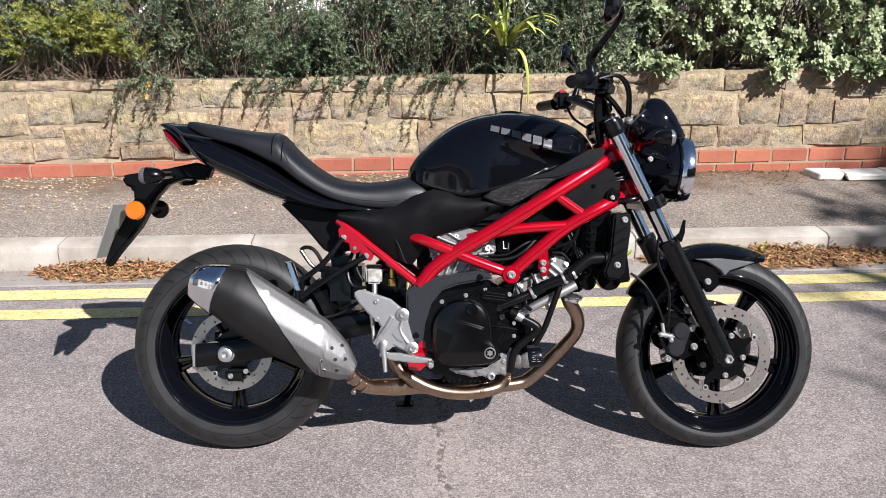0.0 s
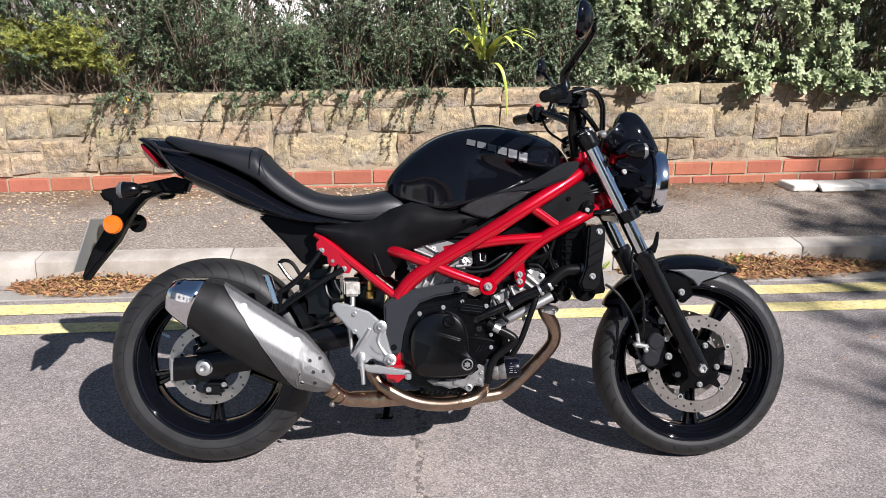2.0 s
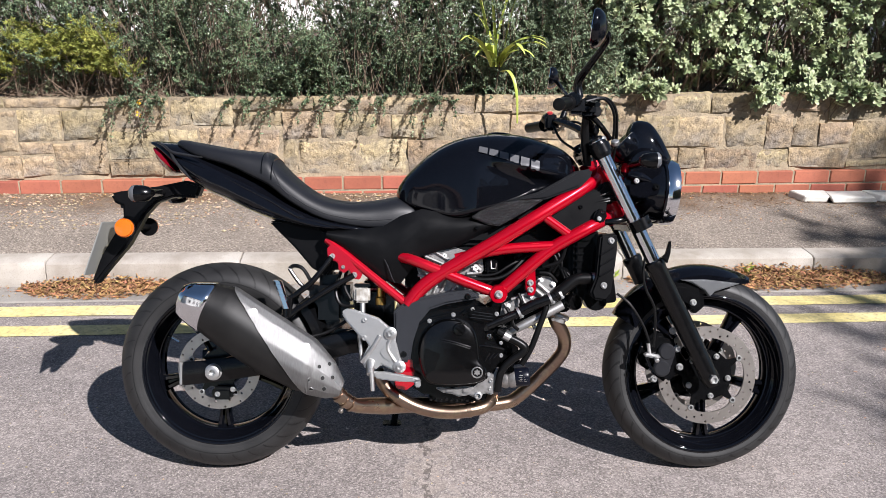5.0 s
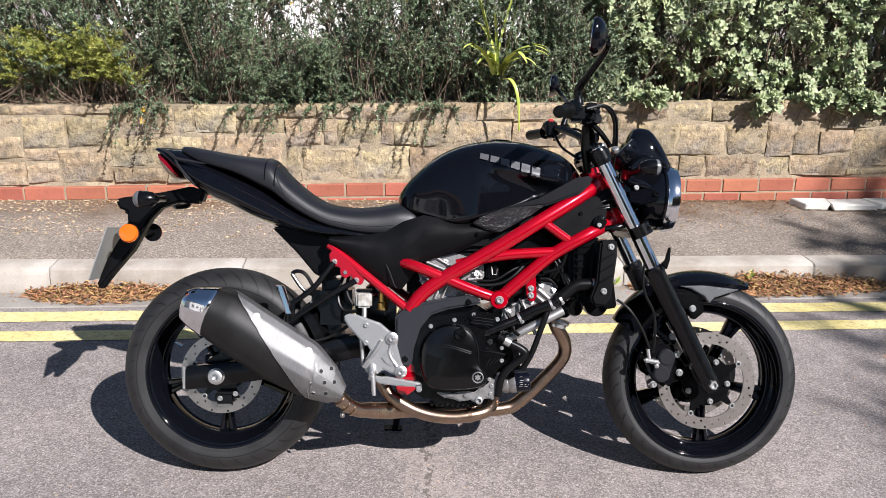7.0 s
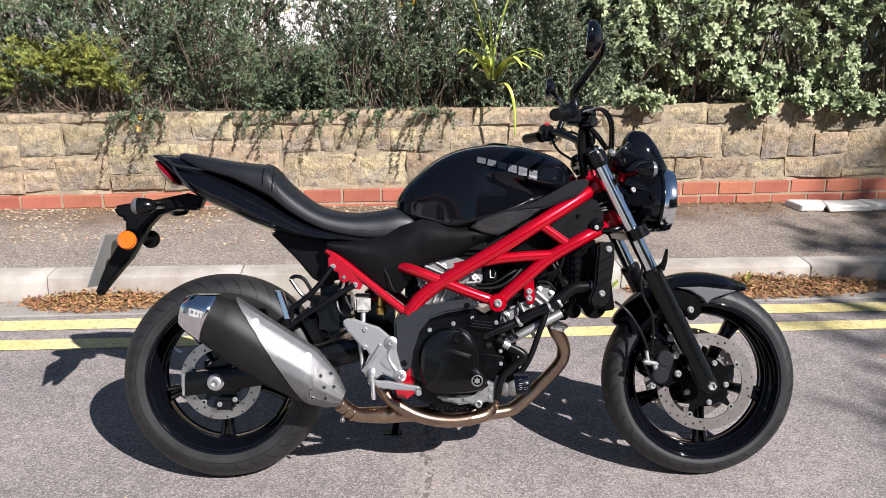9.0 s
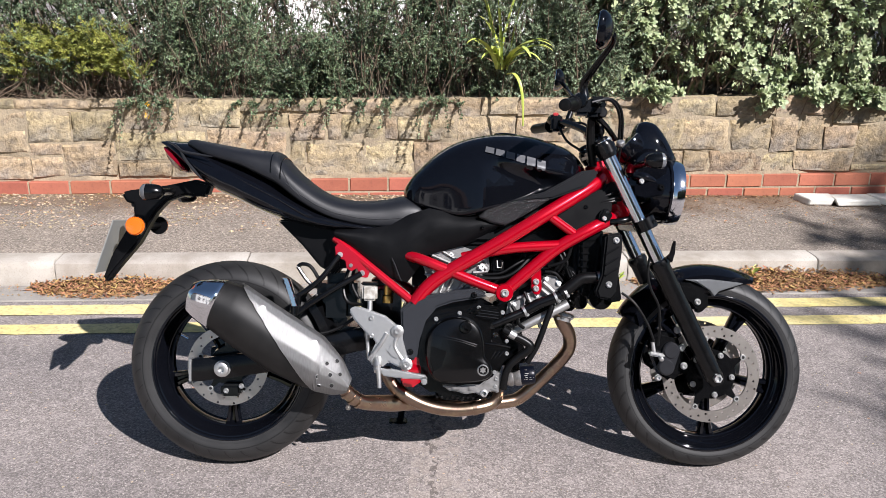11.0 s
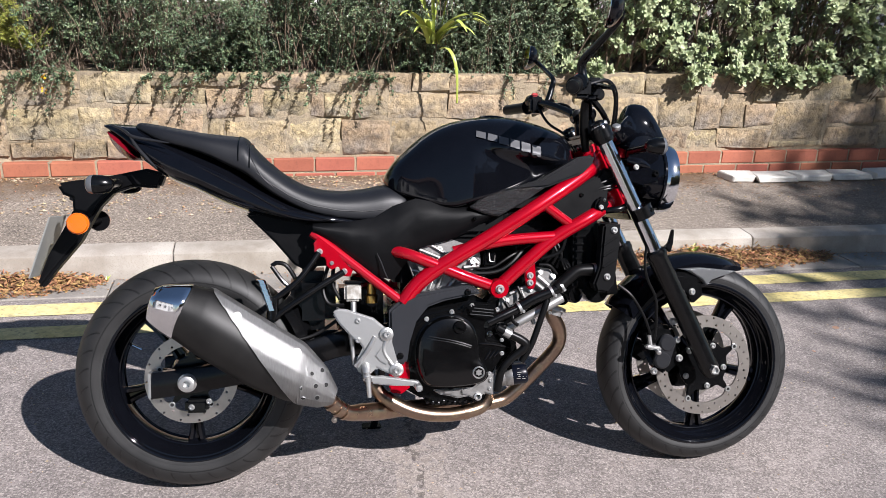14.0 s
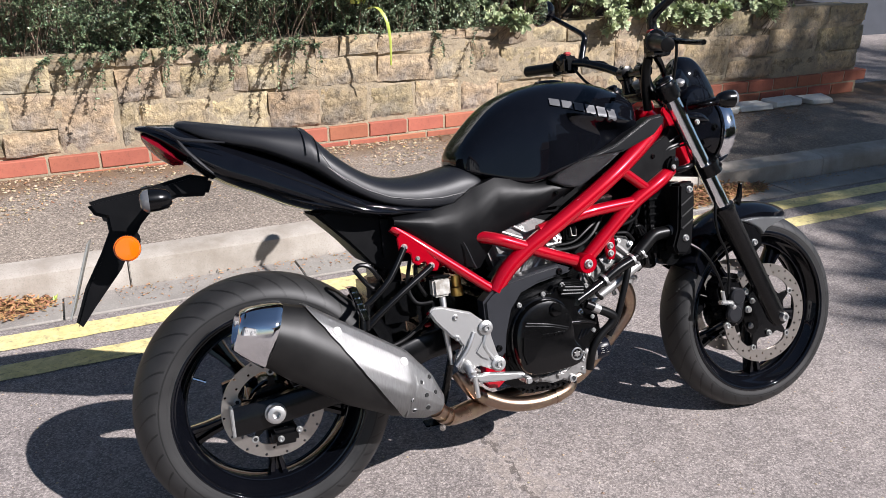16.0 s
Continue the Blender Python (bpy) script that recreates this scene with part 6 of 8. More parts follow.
for s in (-1, 1):
    ib = bmesh.new()
    tube(ib, [(0.47, s * 0.10, 0.905), (0.492, s * 0.19, 0.912)], 0.011, 12)
    lathe(ib, [(0.008, -0.036), (0.017, -0.028), (0.022, -0.010), (0.023, 0.008)], (0.503, s * 0.212, 0.914), (1, 0, 0), 24)
    io = part("indicator", ib, SATIN_BLACK, bike, "front indicator with clear lens")
    ib = bmesh.new()
    lathe(ib, [(0.023, 0.008), (0.022, 0.015), (0.015, 0.021), (0.004, 0.023)], (0.503, s * 0.212, 0.914), (1, 0, 0), 24)
    part("lens", ib, CLEAR_LENS, io)

# handlebar
hb = bmesh.new()
tube(hb, [(0.222, -0.345, 1.046), (0.258, -0.25, 1.062), (0.296, -0.175, 1.072), (0.345, -0.10, 1.035), (0.365, -0.05, 1.012), (0.368, 0, 1.010), (0.365, 0.05, 1.012), (0.345, 0.10, 1.035), (0.302, 0.18, 1.062), (0.272, 0.25, 1.058), (0.236, 0.365, 1.061)], 0.0115, 14)
hbar = part("handlebar", hb, SATIN_BLACK, bike, "black one-piece handlebar")
for y in (-0.042, 0.042):
    hb = bmesh.new()
    lathe(hb, [(0.014, -0.016), (0.021, -0.014), (0.021, 0.014), (0.014, 0.016)], (0.366, y, 1.011), (0, 1, 0), 20)
    tube(hb, [(0.370, y, 1.000), (0.378, y, 0.955)], [0.015, 0.019], 16)
    bc = part("bar_clamp", hb, SATIN_BLACK, hbar)
    for dx in (-0.012, 0.016):
        bolt(bc, (0.366 + dx, y, 1.031), 0.004, (0, 0, 1), SATIN_BLACK)
hb = bmesh.new()
tube(hb, [(0.335, -0.112, 1.040), (0.336, -0.100, 1.010), (0.340, -0.088, 0.965), (0.350, -0.078, 0.905)], [0.010, 0.012, 0.013, 0.011], 14)
part("cable_sleeve", hb, HOSE, hbar)
hb = bmesh.new()
lathe(hb, [(0.010, -0.004), (0.012, 0.0), (0.012, 0.008), (0.008, 0.011), (0.003, 0.011)], (0.418, -0.128, 0.966), (-0.2, -0.5, 0.8), 16)
lathe(hb, [(0.014, -0.004), (0.016, 0.0), (0.015, 0.006), (0.008, 0.009), (0.003, 0.008)], (0.377, -0.132, 0.975), (-0.45, 0, 0.89), 6)
part("yoke_nut", hb, ALLOY, hbar, "bright alloy yoke nuts")
hb = bmesh.new()
lathe(hb, [(0.016, 0), (0.018, 0.004), (0.018, 0.016), (0.012, 0.020), (0.006, 0.018)], (0.385, 0, 0.972), (-0.45, 0, 0.89), 20)
part("ignition_lock", hb, ALLOY, hbar)
for s in (-1, 1):
    gb = bmesh.new()
    a, b = (Vector((0.260, -0.245, 1.063)), Vector((0.219, -0.352, 1.044))) if s < 0 else (Vector((0.272, 0.250, 1.058)), Vector((0.235, 0.370, 1.061)))
    d = (b - a).normalized()
    L = (b - a).length
    prof = [(0.012, 0), (0.022, 0.0), (0.022, 0.004)]
    for k in range(12):
        q = 0.006 + (L - 0.012) * k / 11
        prof += [(0.0158, q), (0.0166, q + 0.003)]
    prof += [(0.0165, L), (0.016, L + 0.004), (0.010, L + 0.006), (0.004, L + 0.006)]
    lathe(gb, prof, a, d, 24)
    part("grip", gb, HOSE, hbar, "black rubber grip")
    gb = bmesh.new()
    lathe(gb, [(0.018, 0), (0.022, 0.006), (0.022, 0.030), (0.018, 0.036)], (0.285, s * 0.205, 1.074), (-0.25, s * 1.0, -0.03), 20)
    box(gb, (0.287, s * 0.212, 1.060), (0.046, 0.045, 0.05), 0.008)
    sw = part("switchgear", gb, SATIN_BLACK, hbar, "black switch cluster")
    gb = bmesh.new()
    box(gb, (0.281, s * 0.208, 1.092), (0.019, 0.020, 0.010), 0.003)
    part("switch", gb, RED_PLASTIC, sw, "red switch")
    gb = bmesh.new()
    tube(gb, [(0.325, s * 0.175, 1.070), (0.340, s * 0.21, 1.068), (0.335, s * 0.28, 1.055), (0.318, s * 0.355, 1.045)], [0.009, 0.0075, 0.006, 0.0065], 10)
    part("lever", gb, SATIN_BLACK, hbar, "black lever")
    gb = bmesh.new()
    if s < 0:
        stalk, head_at = [(0.300, -0.190, 1.085), (0.297, -0.193, 1.128), (0.316, -0.240, 1.162), (0.345, -0.318, 1.210), (0.340, -0.352, 1.226)], (0.307, -0.372, 1.232)
    else:
        stalk, head_at = [(0.318, 0.190, 1.070), (0.332, 0.197, 1.110), (0.338, 0.201, 1.140), (0.334, 0.270, 1.176), (0.327, 0.351, 1.216)], (0.313, 0.392, 1.236)
    tube(gb, stalk, [0.013, 0.0125, 0.010, 0.008, 0.008] if s < 0 else [0.010, 0.009, 0.0075, 0.007, 0.007], 12)
    ms = part("mirror_stalk", gb, SATIN_BLACK, hbar)
    gb = bmesh.new()
    m = Matrix.Translation(head_at) @ Matrix.Rotation(radians(8), 4, "Y") @ Matrix.Rotation(radians(-13 if s < 0 else -6), 4, "Z")
    mw, mh_ = (0.066, 0.047) if s < 0 else (0.068, 0.036)
    rings = []
    for x, k in ((-0.008, 0.96), (-0.004, 1.0), (0.004, 0.98), (0.016, 0.80), (0.026, 0.45), (0.030, 0.1)):
        rings.append([m @ Vector((x, k * mw * math.copysign(abs(math.cos(a)) ** 0.75, math.cos(a)), k * mh_ * math.copysign(abs(math.sin(a)) ** 0.75, math.sin(a)))) for a in (2 * math.pi * j / 28 for j in range(28))])
    loft(gb, rings)
    part("mirror_shell", gb, GLOSS_BLACK, ms, "black mirror housing")
    gb = bmesh.new()
    loft(gb, [[m @ Vector((x, 0.92 * mw * math.copysign(abs(math.cos(a)) ** 0.75, math.cos(a)), 0.92 * mh_ * math.copysign(abs(math.sin(a)) ** 0.75, math.sin(a)))) for a in (2 * math.pi * j / 28 for j in range(28))] for x in (-0.0095, -0.0075)])
    part("mirror_glass", gb, bpy.data.materials.get("mirror") or material("mirror", (0.8, 0.8, 0.82), 0.02, 1.0), ms)
rb = bmesh.new()
lathe(rb, [(0.012, -0.02), (0.016, -0.014), (0.016, 0.016), (0.013, 0.020)], (0.352, -0.150, 1.052), (0.2, -1, 0), 20)
box(rb, (0.325, -0.165, 1.055), (0.05, 0.05, 0.036), 0.010)
tube(rb, [(0.345, -0.13, 1.045), (0.385, -0.10, 1.015), (0.415, -0.07, 0.985)], [0.010, 0.008, 0.008], 10)
part("master_cylinder", rb, SATIN_BLACK, hbar, "black front brake master cylinder")
rb = bmesh.new()
box(rb, (0.340, -0.160, 1.082), (0.045, 0.040, 0.026), 0.008)
part("fluid_reservoir", rb, SATIN_BLACK, hbar, "front brake reservoir")
for pts in ([(0.335, -0.165, 1.085), (0.385, -0.15, 1.090), (0.420, -0.12, 1.06), (0.430, -0.09, 0.99), (0.425, -0.07, 0.92)], [(0.320, -0.19, 1.075), (0.375, -0.17, 1.085), (0.412, -0.13, 1.05), (0.418, -0.10, 0.98), (0.41, -0.07, 0.91)], [(0.330, 0.17, 1.06), (0.37, 0.14, 1.05), (0.40, 0.10, 0.98), (0.40, 0.06, 0.90)], [(0.29, 0.19, 1.05), (0.31, 0.15, 1.00), (0.35, 0.10, 0.96), (0.38, 0.06, 0.90)]):
    cb = bmesh.new()
    tube(cb, pts, 0.0042, 8)
    part("cable", cb, HOSE, hbar)

# ---- plants ----
def leaf_mesh(bm_verts, bm_faces, at, d, up, length, width, fold=0.25):
    """One folded leaf of four triangles, pointing along d."""
    side = d.cross(up)
    if side.length < 1e-4:
        side = Vector((1, 0, 0))
    side.normalize()
    nrm = side.cross(d).normalized()
    i = len(bm_verts)
    mid = at + d * length * 0.5
    bm_verts += [at, mid + side * width * 0.5 + nrm * width * fold, at + d * length, mid - side * width * 0.5 + nrm * width * fold, mid]
    bm_faces += [(i, i + 1, i + 4), (i + 1, i + 2, i + 4), (i + 2, i + 3, i + 4), (i + 3, i, i + 4)]


def round_leaf(vv, ff, at, d, up, length, width, fold=0.12):
    """A blunt oval leaf folded along its midrib."""
    side = d.cross(up)
    side = side.normalized() if side.length > 1e-4 else Vector((1, 0, 0))
    nrm = side.cross(d).normalized()
    i = len(vv)
    vv += [at, at + d * length * 0.5, at + d * length]
    for s in (-1, 1):
        vv += [at + d * length * 0.25 + side * s * width * 0.36 + nrm * width * fold, at + d * length * 0.60 + side * s * width * 0.5 + nrm * width * fold, at + d * length * 0.92 + side * s * width * 0.28 + nrm * width * fold * 0.6]
    ff += [(i, i + 1, i + 4, i + 3), (i, i + 6, i + 7, i + 1), (i + 1, i + 2, i + 5, i + 4), (i + 1, i + 7, i + 8, i + 2)]


def small_leaf(vv, ff, at, d, up, length, width):
    """A small folded leaf of two triangles."""
    side = d.cross(up)
    side = side.normalized() if side.length > 1e-4 else Vector((1, 0, 0))
    nrm = side.cross(d).normalized()
    i, mid = len(vv), at + d * length * 0.45
    vv += [at, mid + side * width * 0.5 + nrm * width * 0.2, at + d * length, mid - side * width * 0.5 + nrm * width * 0.2]
    ff += [(i, i + 1, i + 2), (i, i + 2, i + 3)]


def leaves_object(name, verts, faces, mat, parent, label=""):
    me = bpy.data.meshes.new(name)
    me.from_pydata([tuple(v) for v in verts], [], faces)
    ob = part_of(name, me, mat, parent, label, 0)
    return ob


def rand_dir(rnd, tilt=1.0):
    a = rnd.uniform(0, 2 * math.pi)
    z = rnd.uniform(-1, 1) * tilt
    r = math.sqrt(max(0.0, 1 - z * z))
    return Vector((r * math.cos(a), r * math.sin(a), z))


def wall_z(x):
    return 0.795 + RISE * x


def shrub(name, x0, x1, seed, n_stems, kind, mat, label, category, d0=2.72, d1=3.5, height=1.1, leaf=(0.013, 0.007), per=16, droop=0.0, twig_r=0.0026, gap=0.6, lift=0.0, hole=-0.10, fwd=1.0, trails=(), thin=(0, 0)):
    """A shrub behind the wall: arching stems with side twigs, and leaves set along the twigs."""
    rnd = random.Random(seed)
    thing = new(name)
    thing.matrix_world = STREET @ Matrix.Translation(((x0 + x1) / 2, (d0 + d1) / 2, wall_z((x0 + x1) / 2) - 0.06))
    org = Vector(((x0 + x1) / 2, (d0 + d1) / 2, wall_z((x0 + x1) / 2) - 0.06))
    tagged(thing, label, category)
    tw, lv, lf = bmesh.new(), [], []
    for s in range(n_stems + len(trails)):
        x, d = rnd.uniform(x0, x1), d0 + (d1 - d0) * rnd.random() ** 1.4
        if s >= n_stems:
            x, d = trails[s - n_stems] + rnd.uniform(-0.03, 0.03), d0
        base = Vector((x, d, wall_z(x) - 0.07 + lift * rnd.uniform(0.6, 1.3))) - org
        if lift:
            tube(tw, [base - Vector((rnd.uniform(-0.2, 0.2), rnd.uniform(-0.2, -0.05), lift * 1.0)), base - Vector((0, 0, lift * 0.4)), base], [0.004, 0.0035, 0.003], 5)
        h = height * rnd.uniform(0.35, 1.0) * (0.45 if thin[0] < x < thin[1] else 1.0)
        lean = Vector((rnd.uniform(-0.35, 0.35), rnd.uniform(-0.15 - 0.30 * fwd, 0.15), 1)).normalized()
        hang = s >= n_stems or (droop > 0 and d < d0 + 0.22 and rnd.random() < droop)
        pts = [base]
        dirn = lean
        if hang:
            dirn = Vector((rnd.uniform(-0.5, 0.5), -0.55, 0.75)).normalized()
            h = 0.12 + 0.36 * rnd.random() ** 1.6
        for k in range(6):
            pts.append(pts[-1] + dirn * h / 6)
            if hang:
                dirn = (dirn + Vector((rnd.uniform(-0.12, 0.12), -0.02 if pts[-1].y + org.y > 2.54 else 0.20, -0.62))).normalized()
            else:
                dirn = (dirn + Vector((rnd.uniform(-0.25, 0.25), rnd.uniform(-0.10 - 0.15 * fwd, 0.12), rnd.uniform(-0.12, 0.05)))).normalized()
        line = spline(pts, 3)
        tube(tw, line, [twig_r * (1.3 - 0.9 * i / (len(line) - 1)) for i in range(len(line))], 4, smooth=False)
        for i in range(1 if not lift else 3, len(line)):
            if noise.noise((line[i] + org) * 5.5) < hole and not hang:
                continue
            for _ in range(rnd.randint(1, 2)):
                way = (rand_dir(rnd, 0.7) + (line[i] - line[i - 1]).normalized() * 0.7 + Vector((0, -0.25, 0.1))).normalized()
                if kind == "fan":
                    way = Vector((way.x * 1.2, way.y - 0.3, way.z * 0.3 + 0.12)).normalized()
                L = rnd.uniform(0.04, 0.15) * (0.6 if hang else 1)
                tip = line[i] + way * L
                if rnd.random() < gap:
                    tube(tw, [line[i], tip], [twig_r * 0.6, twig_r * 0.3], 3, smooth=False)
                share = 1.0 if not hang else max(0.12, 1.0 - 1.7 * i / len(line))
                for k in range(int(per * share)):
                    at = line[i] + way * L * (k + rnd.random()) / per
                    o = (rand_dir(rnd) * (0.5 if kind == "fan" else 1.0) + way * 0.6).normalized()
                    small_leaf(lv, lf, at, o, rand_dir(rnd) * 1.1 + SUN_TO, leaf[0] * rnd.uniform(0.6, 1.3), leaf[1] * rnd.uniform(0.7, 1.3))
    part("stem", tw, TWIG, thing, "", 0)["kind"] = "stuff"
    ob = leaves_object("leaves", lv, lf, mat, thing)
    ob["kind"] = "stuff"
    return thing


def spread(a, b, n):
    return tuple(a + (b - a) * k / (n - 1) for k in range(n))


shrub("hedge_shrub", -1.72, -0.55, 11, 120, "small", LEAF_DARK, "dark small-leaved evergreen shrub trailing over the wall", "shrub", d0=2.68, d1=3.4, leaf=(0.014, 0.008), per=34, droop=0.04, height=1.25, trails=spread(-1.76, -1.46, 9) + spread(-1.06, -0.66, 6), thin=(-1.02, -0.52))
shrub("hedge_shrub", -0.6, 0.55, 12, 125, "small", LEAF_DARK, "dark small-leaved evergreen shrub trailing over the wall", "shrub", d0=2.68, d1=3.4, leaf=(0.014, 0.008), per=34, droop=0.04, height=1.25, thin=(-0.62, -0.42), trails=(-0.56, -0.53) + spread(-0.43, -0.20, 4) + spread(0.04, 0.18, 6))
shrub("hedge_shrub", 0.45, 1.30, 13, 130, "small", LEAF_MID, "grey-green small-leaved evergreen shrub behind the stone wall", "shrub", d0=2.70, d1=3.05, fwd=0.1, hole=-0.30, leaf=(0.015, 0.009), per=36, droop=0.04, height=1.25)
shrub("hedge_shrub", -3.9, -1.6, 14, 190, "small", LEAF_DARK, "dark twiggy shrub with bare lower stems", "shrub", d0=2.85, leaf=(0.015, 0.0085), per=26, droop=0.05, height=1.3)
shrub("golden_conifer", -2.36, -1.66, 15, 40, "fan", LEAF_GOLD, "low golden-green conifer spilling above the wall", "shrub", d0=2.70, d1=3.0, leaf=(0.020, 0.005), per=46, height=0.30, twig_r=0.002, lift=0.22)


def felted(name, x0, x1, seed, n, over, label):
    """A shrub of felted oval leaves in rosettes: clumps of heads over a dark hollow, some hanging over the wall's edge."""
    rnd = random.Random(seed)
    thing = new(name)
    org = Vector(((x0 + x1) / 2, 2.85, wall_z((x0 + x1) / 2) - 0.06))
    thing.matrix_world = STREET @ Matrix.Translation(org)
    tagged(thing, label, "shrub")
    tw, lv, lf = bmesh.new(), [], []
    heads = []
    while len(heads) < n:
        x, h, deep = rnd.uniform(x0, x1), rnd.uniform(-0.02, 0.98), rnd.random() < 0.34
        if not deep and noise.noise(Vector((x * 4.2, h * 4.6, seed * 3.1))) < -0.19 - 0.1 * h:
            continue
        d = 2.70 + 0.10 * noise.noise(Vector((x * 2.6, h * 2.6, seed + 9.0))) + 0.07 * h + (rnd.uniform(0.16, 0.34) if deep else rnd.uniform(-0.04, 0.05))
        heads.append((x, d, wall_z(x) + h))
    for c, low in over:
        for _ in range(int(16 + 90 * low)):
            x = c + rnd.gauss(0, 0.055)
            heads.append((x, 2.585 + rnd.uniform(-0.03, 0.06), wall_z(x) + 0.06 - (low + 0.06) * rnd.random() * math.exp(-((x - c) / 0.10) ** 2)))
    for x, d, z in heads:
        tip = Vector((x, d, z)) - org
        face = (rand_dir(rnd, 0.7) * 0.75 + Vector((0.15, -0.75, 0.65))).normalized()
        root = tip - face * 0.10 + Vector((rnd.uniform(-0.06, 0.06), 0.08, -0.07))
        tube(tw, [root, tip - face * 0.03, tip], [0.0032, 0.0025, 0.002], 4, smooth=False)
        q = Vector((0, 0, 1)).rotation_difference(face)
        turn, size = rnd.uniform(0, 6.28), rnd.uniform(0.72, 1.15)
        for ring, (m, L, rise, back) in enumerate(((6, 0.045, 0.12, -0.020), (5, 0.037, 0.55, -0.008), (4, 0.024, 1.25, 0.0))):
            for k in range(m):
                a = turn + ring * 0.6 + 2 * math.pi * k / m + rnd.uniform(-0.25, 0.25)
                o = (q @ Vector((math.cos(a), math.sin(a), rise + rnd.uniform(-0.2, 0.2)))).normalized()
                ln = L * size * rnd.uniform(0.8, 1.15)
                round_leaf(lv, lf, tip + face * back, o, face, ln, ln * rnd.uniform(0.50, 0.62), 0.10)
    for _ in range(int((x1 - x0) * 26)):
        p = Vector((rnd.uniform(x0, x1), rnd.uniform(2.85, 3.1), 0.0))
        p = Vector((p.x, p.y, wall_z(p.x) - 0.05)) - org
        tube(tw, [p, p + Vector((rnd.uniform(-0.15, 0.15), rnd.uniform(-0.12, 0.05), 0.35)), p + Vector((rnd.uniform(-0.3, 0.3), rnd.uniform(-0.2, 0.05), 0.8))], [0.008, 0.006, 0.003], 5, 4)
    part("stem", tw, TWIG, thing, "", 0)["kind"] = "stuff"
    leaves_object("leaves", lv, lf, LEAF_GREY, thing)["kind"] = "stuff"


felted("grey_shrub", 1.02, 2.45, 16, 860, ((1.40, 0.01), (2.10, 0.10), (2.42, 0.03)), "grey-green felted-leaf shrub hanging over the wall")
felted("grey_shrub", 2.40, 3.75, 17, 1000, ((2.62, 0.08), (2.78, 0.09), (2.95, 0.07), (3.40, 0.05)), "grey-green felted-leaf shrub hanging over the wall")

for k, (a, b, n) in enumerate(((-4.2, -2.4, 110), (-2.5, -1.12, 120), (-1.12, -0.55, 10), (-0.55, 1.0, 100), (0.9, 2.3, 80), (2.2, 3.9, 80))):
    shrub("back_shrub", a, b, 30 + k, n, "small", LEAF_DARK, "dense dark evergreen shrub at the back of the bed", "shrub", d0=3.45, d1=4.2, leaf=(0.026, 0.015), per=22, height=1.9, twig_r=0.005)


def lily(at, seed):
    rnd = random.Random(seed)
    thing = new("strap_leaf_plant")
    thing.matrix_world = STREET @ Matrix.Translation(at)
    tagged(thing, "clump of long arching green and yellowing strap leaves", "plant")
    for k in range(19):
        a = rnd.uniform(0, 2 * math.pi)
        sort = 0 if k < 11 else 1 if k < 16 else 2
        L = (rnd.uniform(0.28, 0.44), rnd.uniform(0.40, 0.66), rnd.uniform(0.22, 0.32))[sort]
        out = Vector((math.cos(a), math.sin(a) * 0.6 - 0.35, 0))
        lift = (rnd.uniform(0.55, 1.35), rnd.uniform(2.0, 3.6), 0.55)[sort]
        p, v = Vector((rnd.uniform(-0.03, 0.03), rnd.uniform(-0.03, 0.03), 0)), (out * 0.5 + Vector((0, 0, lift))).normalized()
        bm = bmesh.new()
        prev = None
        n = 12
        for i in range(n + 1):
            w = (0.0185, 0.009, 0.009)[sort] * (math.sin(math.pi * (0.12 + 0.88 * i / n)) ** 0.7) + 0.0005
            side = v.cross(out if out.length > 0.1 else Vector((1, 0, 0)))
            side = side.normalized() if side.length > 1e-3 else Vector((1, 0, 0))
            nr = side.cross(v).normalized()
            row = [bm.verts.new(p - side * w + nr * w * 0.35), bm.verts.new(p), bm.verts.new(p + side * w + nr * w * 0.35)]
            if prev:
                bm.faces.new((prev[0], prev[1], row[1], row[0]))
                bm.faces.new((prev[1], prev[2], row[2], row[1]))
            prev = row
            p = p + v * L / n
            v = (v + out * (0.03 if lift > 1.3 else 0.10) + Vector((0, 0, -0.30 * (i / n) ** 1.2 * max(0.3, 1.6 - lift * 0.5)))).normalized()
        part("leaf", bm, LEAF_STRAW if sort == 2 else LEAF_LILY, thing, "dry straw-coloured leaf" if sort == 2 else "", 60)
    bm = bmesh.new()
    prev = None
    p, v = Vector((0.02, -0.10, -0.02)), Vector((0.25, -0.5, 0.25)).normalized()
    for i in range(15):
        w = 0.012 * (1 - 0.6 * i / 14)
        row = [bm.verts.new(p - Vector((w, 0, 0))), bm.verts.new(p + Vector((0, -0.003, 0))), bm.verts.new(p + Vector((w, 0, 0)))]
        if prev:
            bm.faces.new((prev[0], prev[1], row[1], row[0]))
            bm.faces.new((prev[1], prev[2], row[2], row[1]))
        prev = row
        p = p + v * 0.028
        v = (v + Vector((0.02, 0.10 if i > 3 else 0, -0.42))).normalized()
    part("leaf", bm, LEAF_LILY, thing, "long leaf hanging down the wall", 60)
    return thing


lily((0.46, 2.66, 0.96), 5)

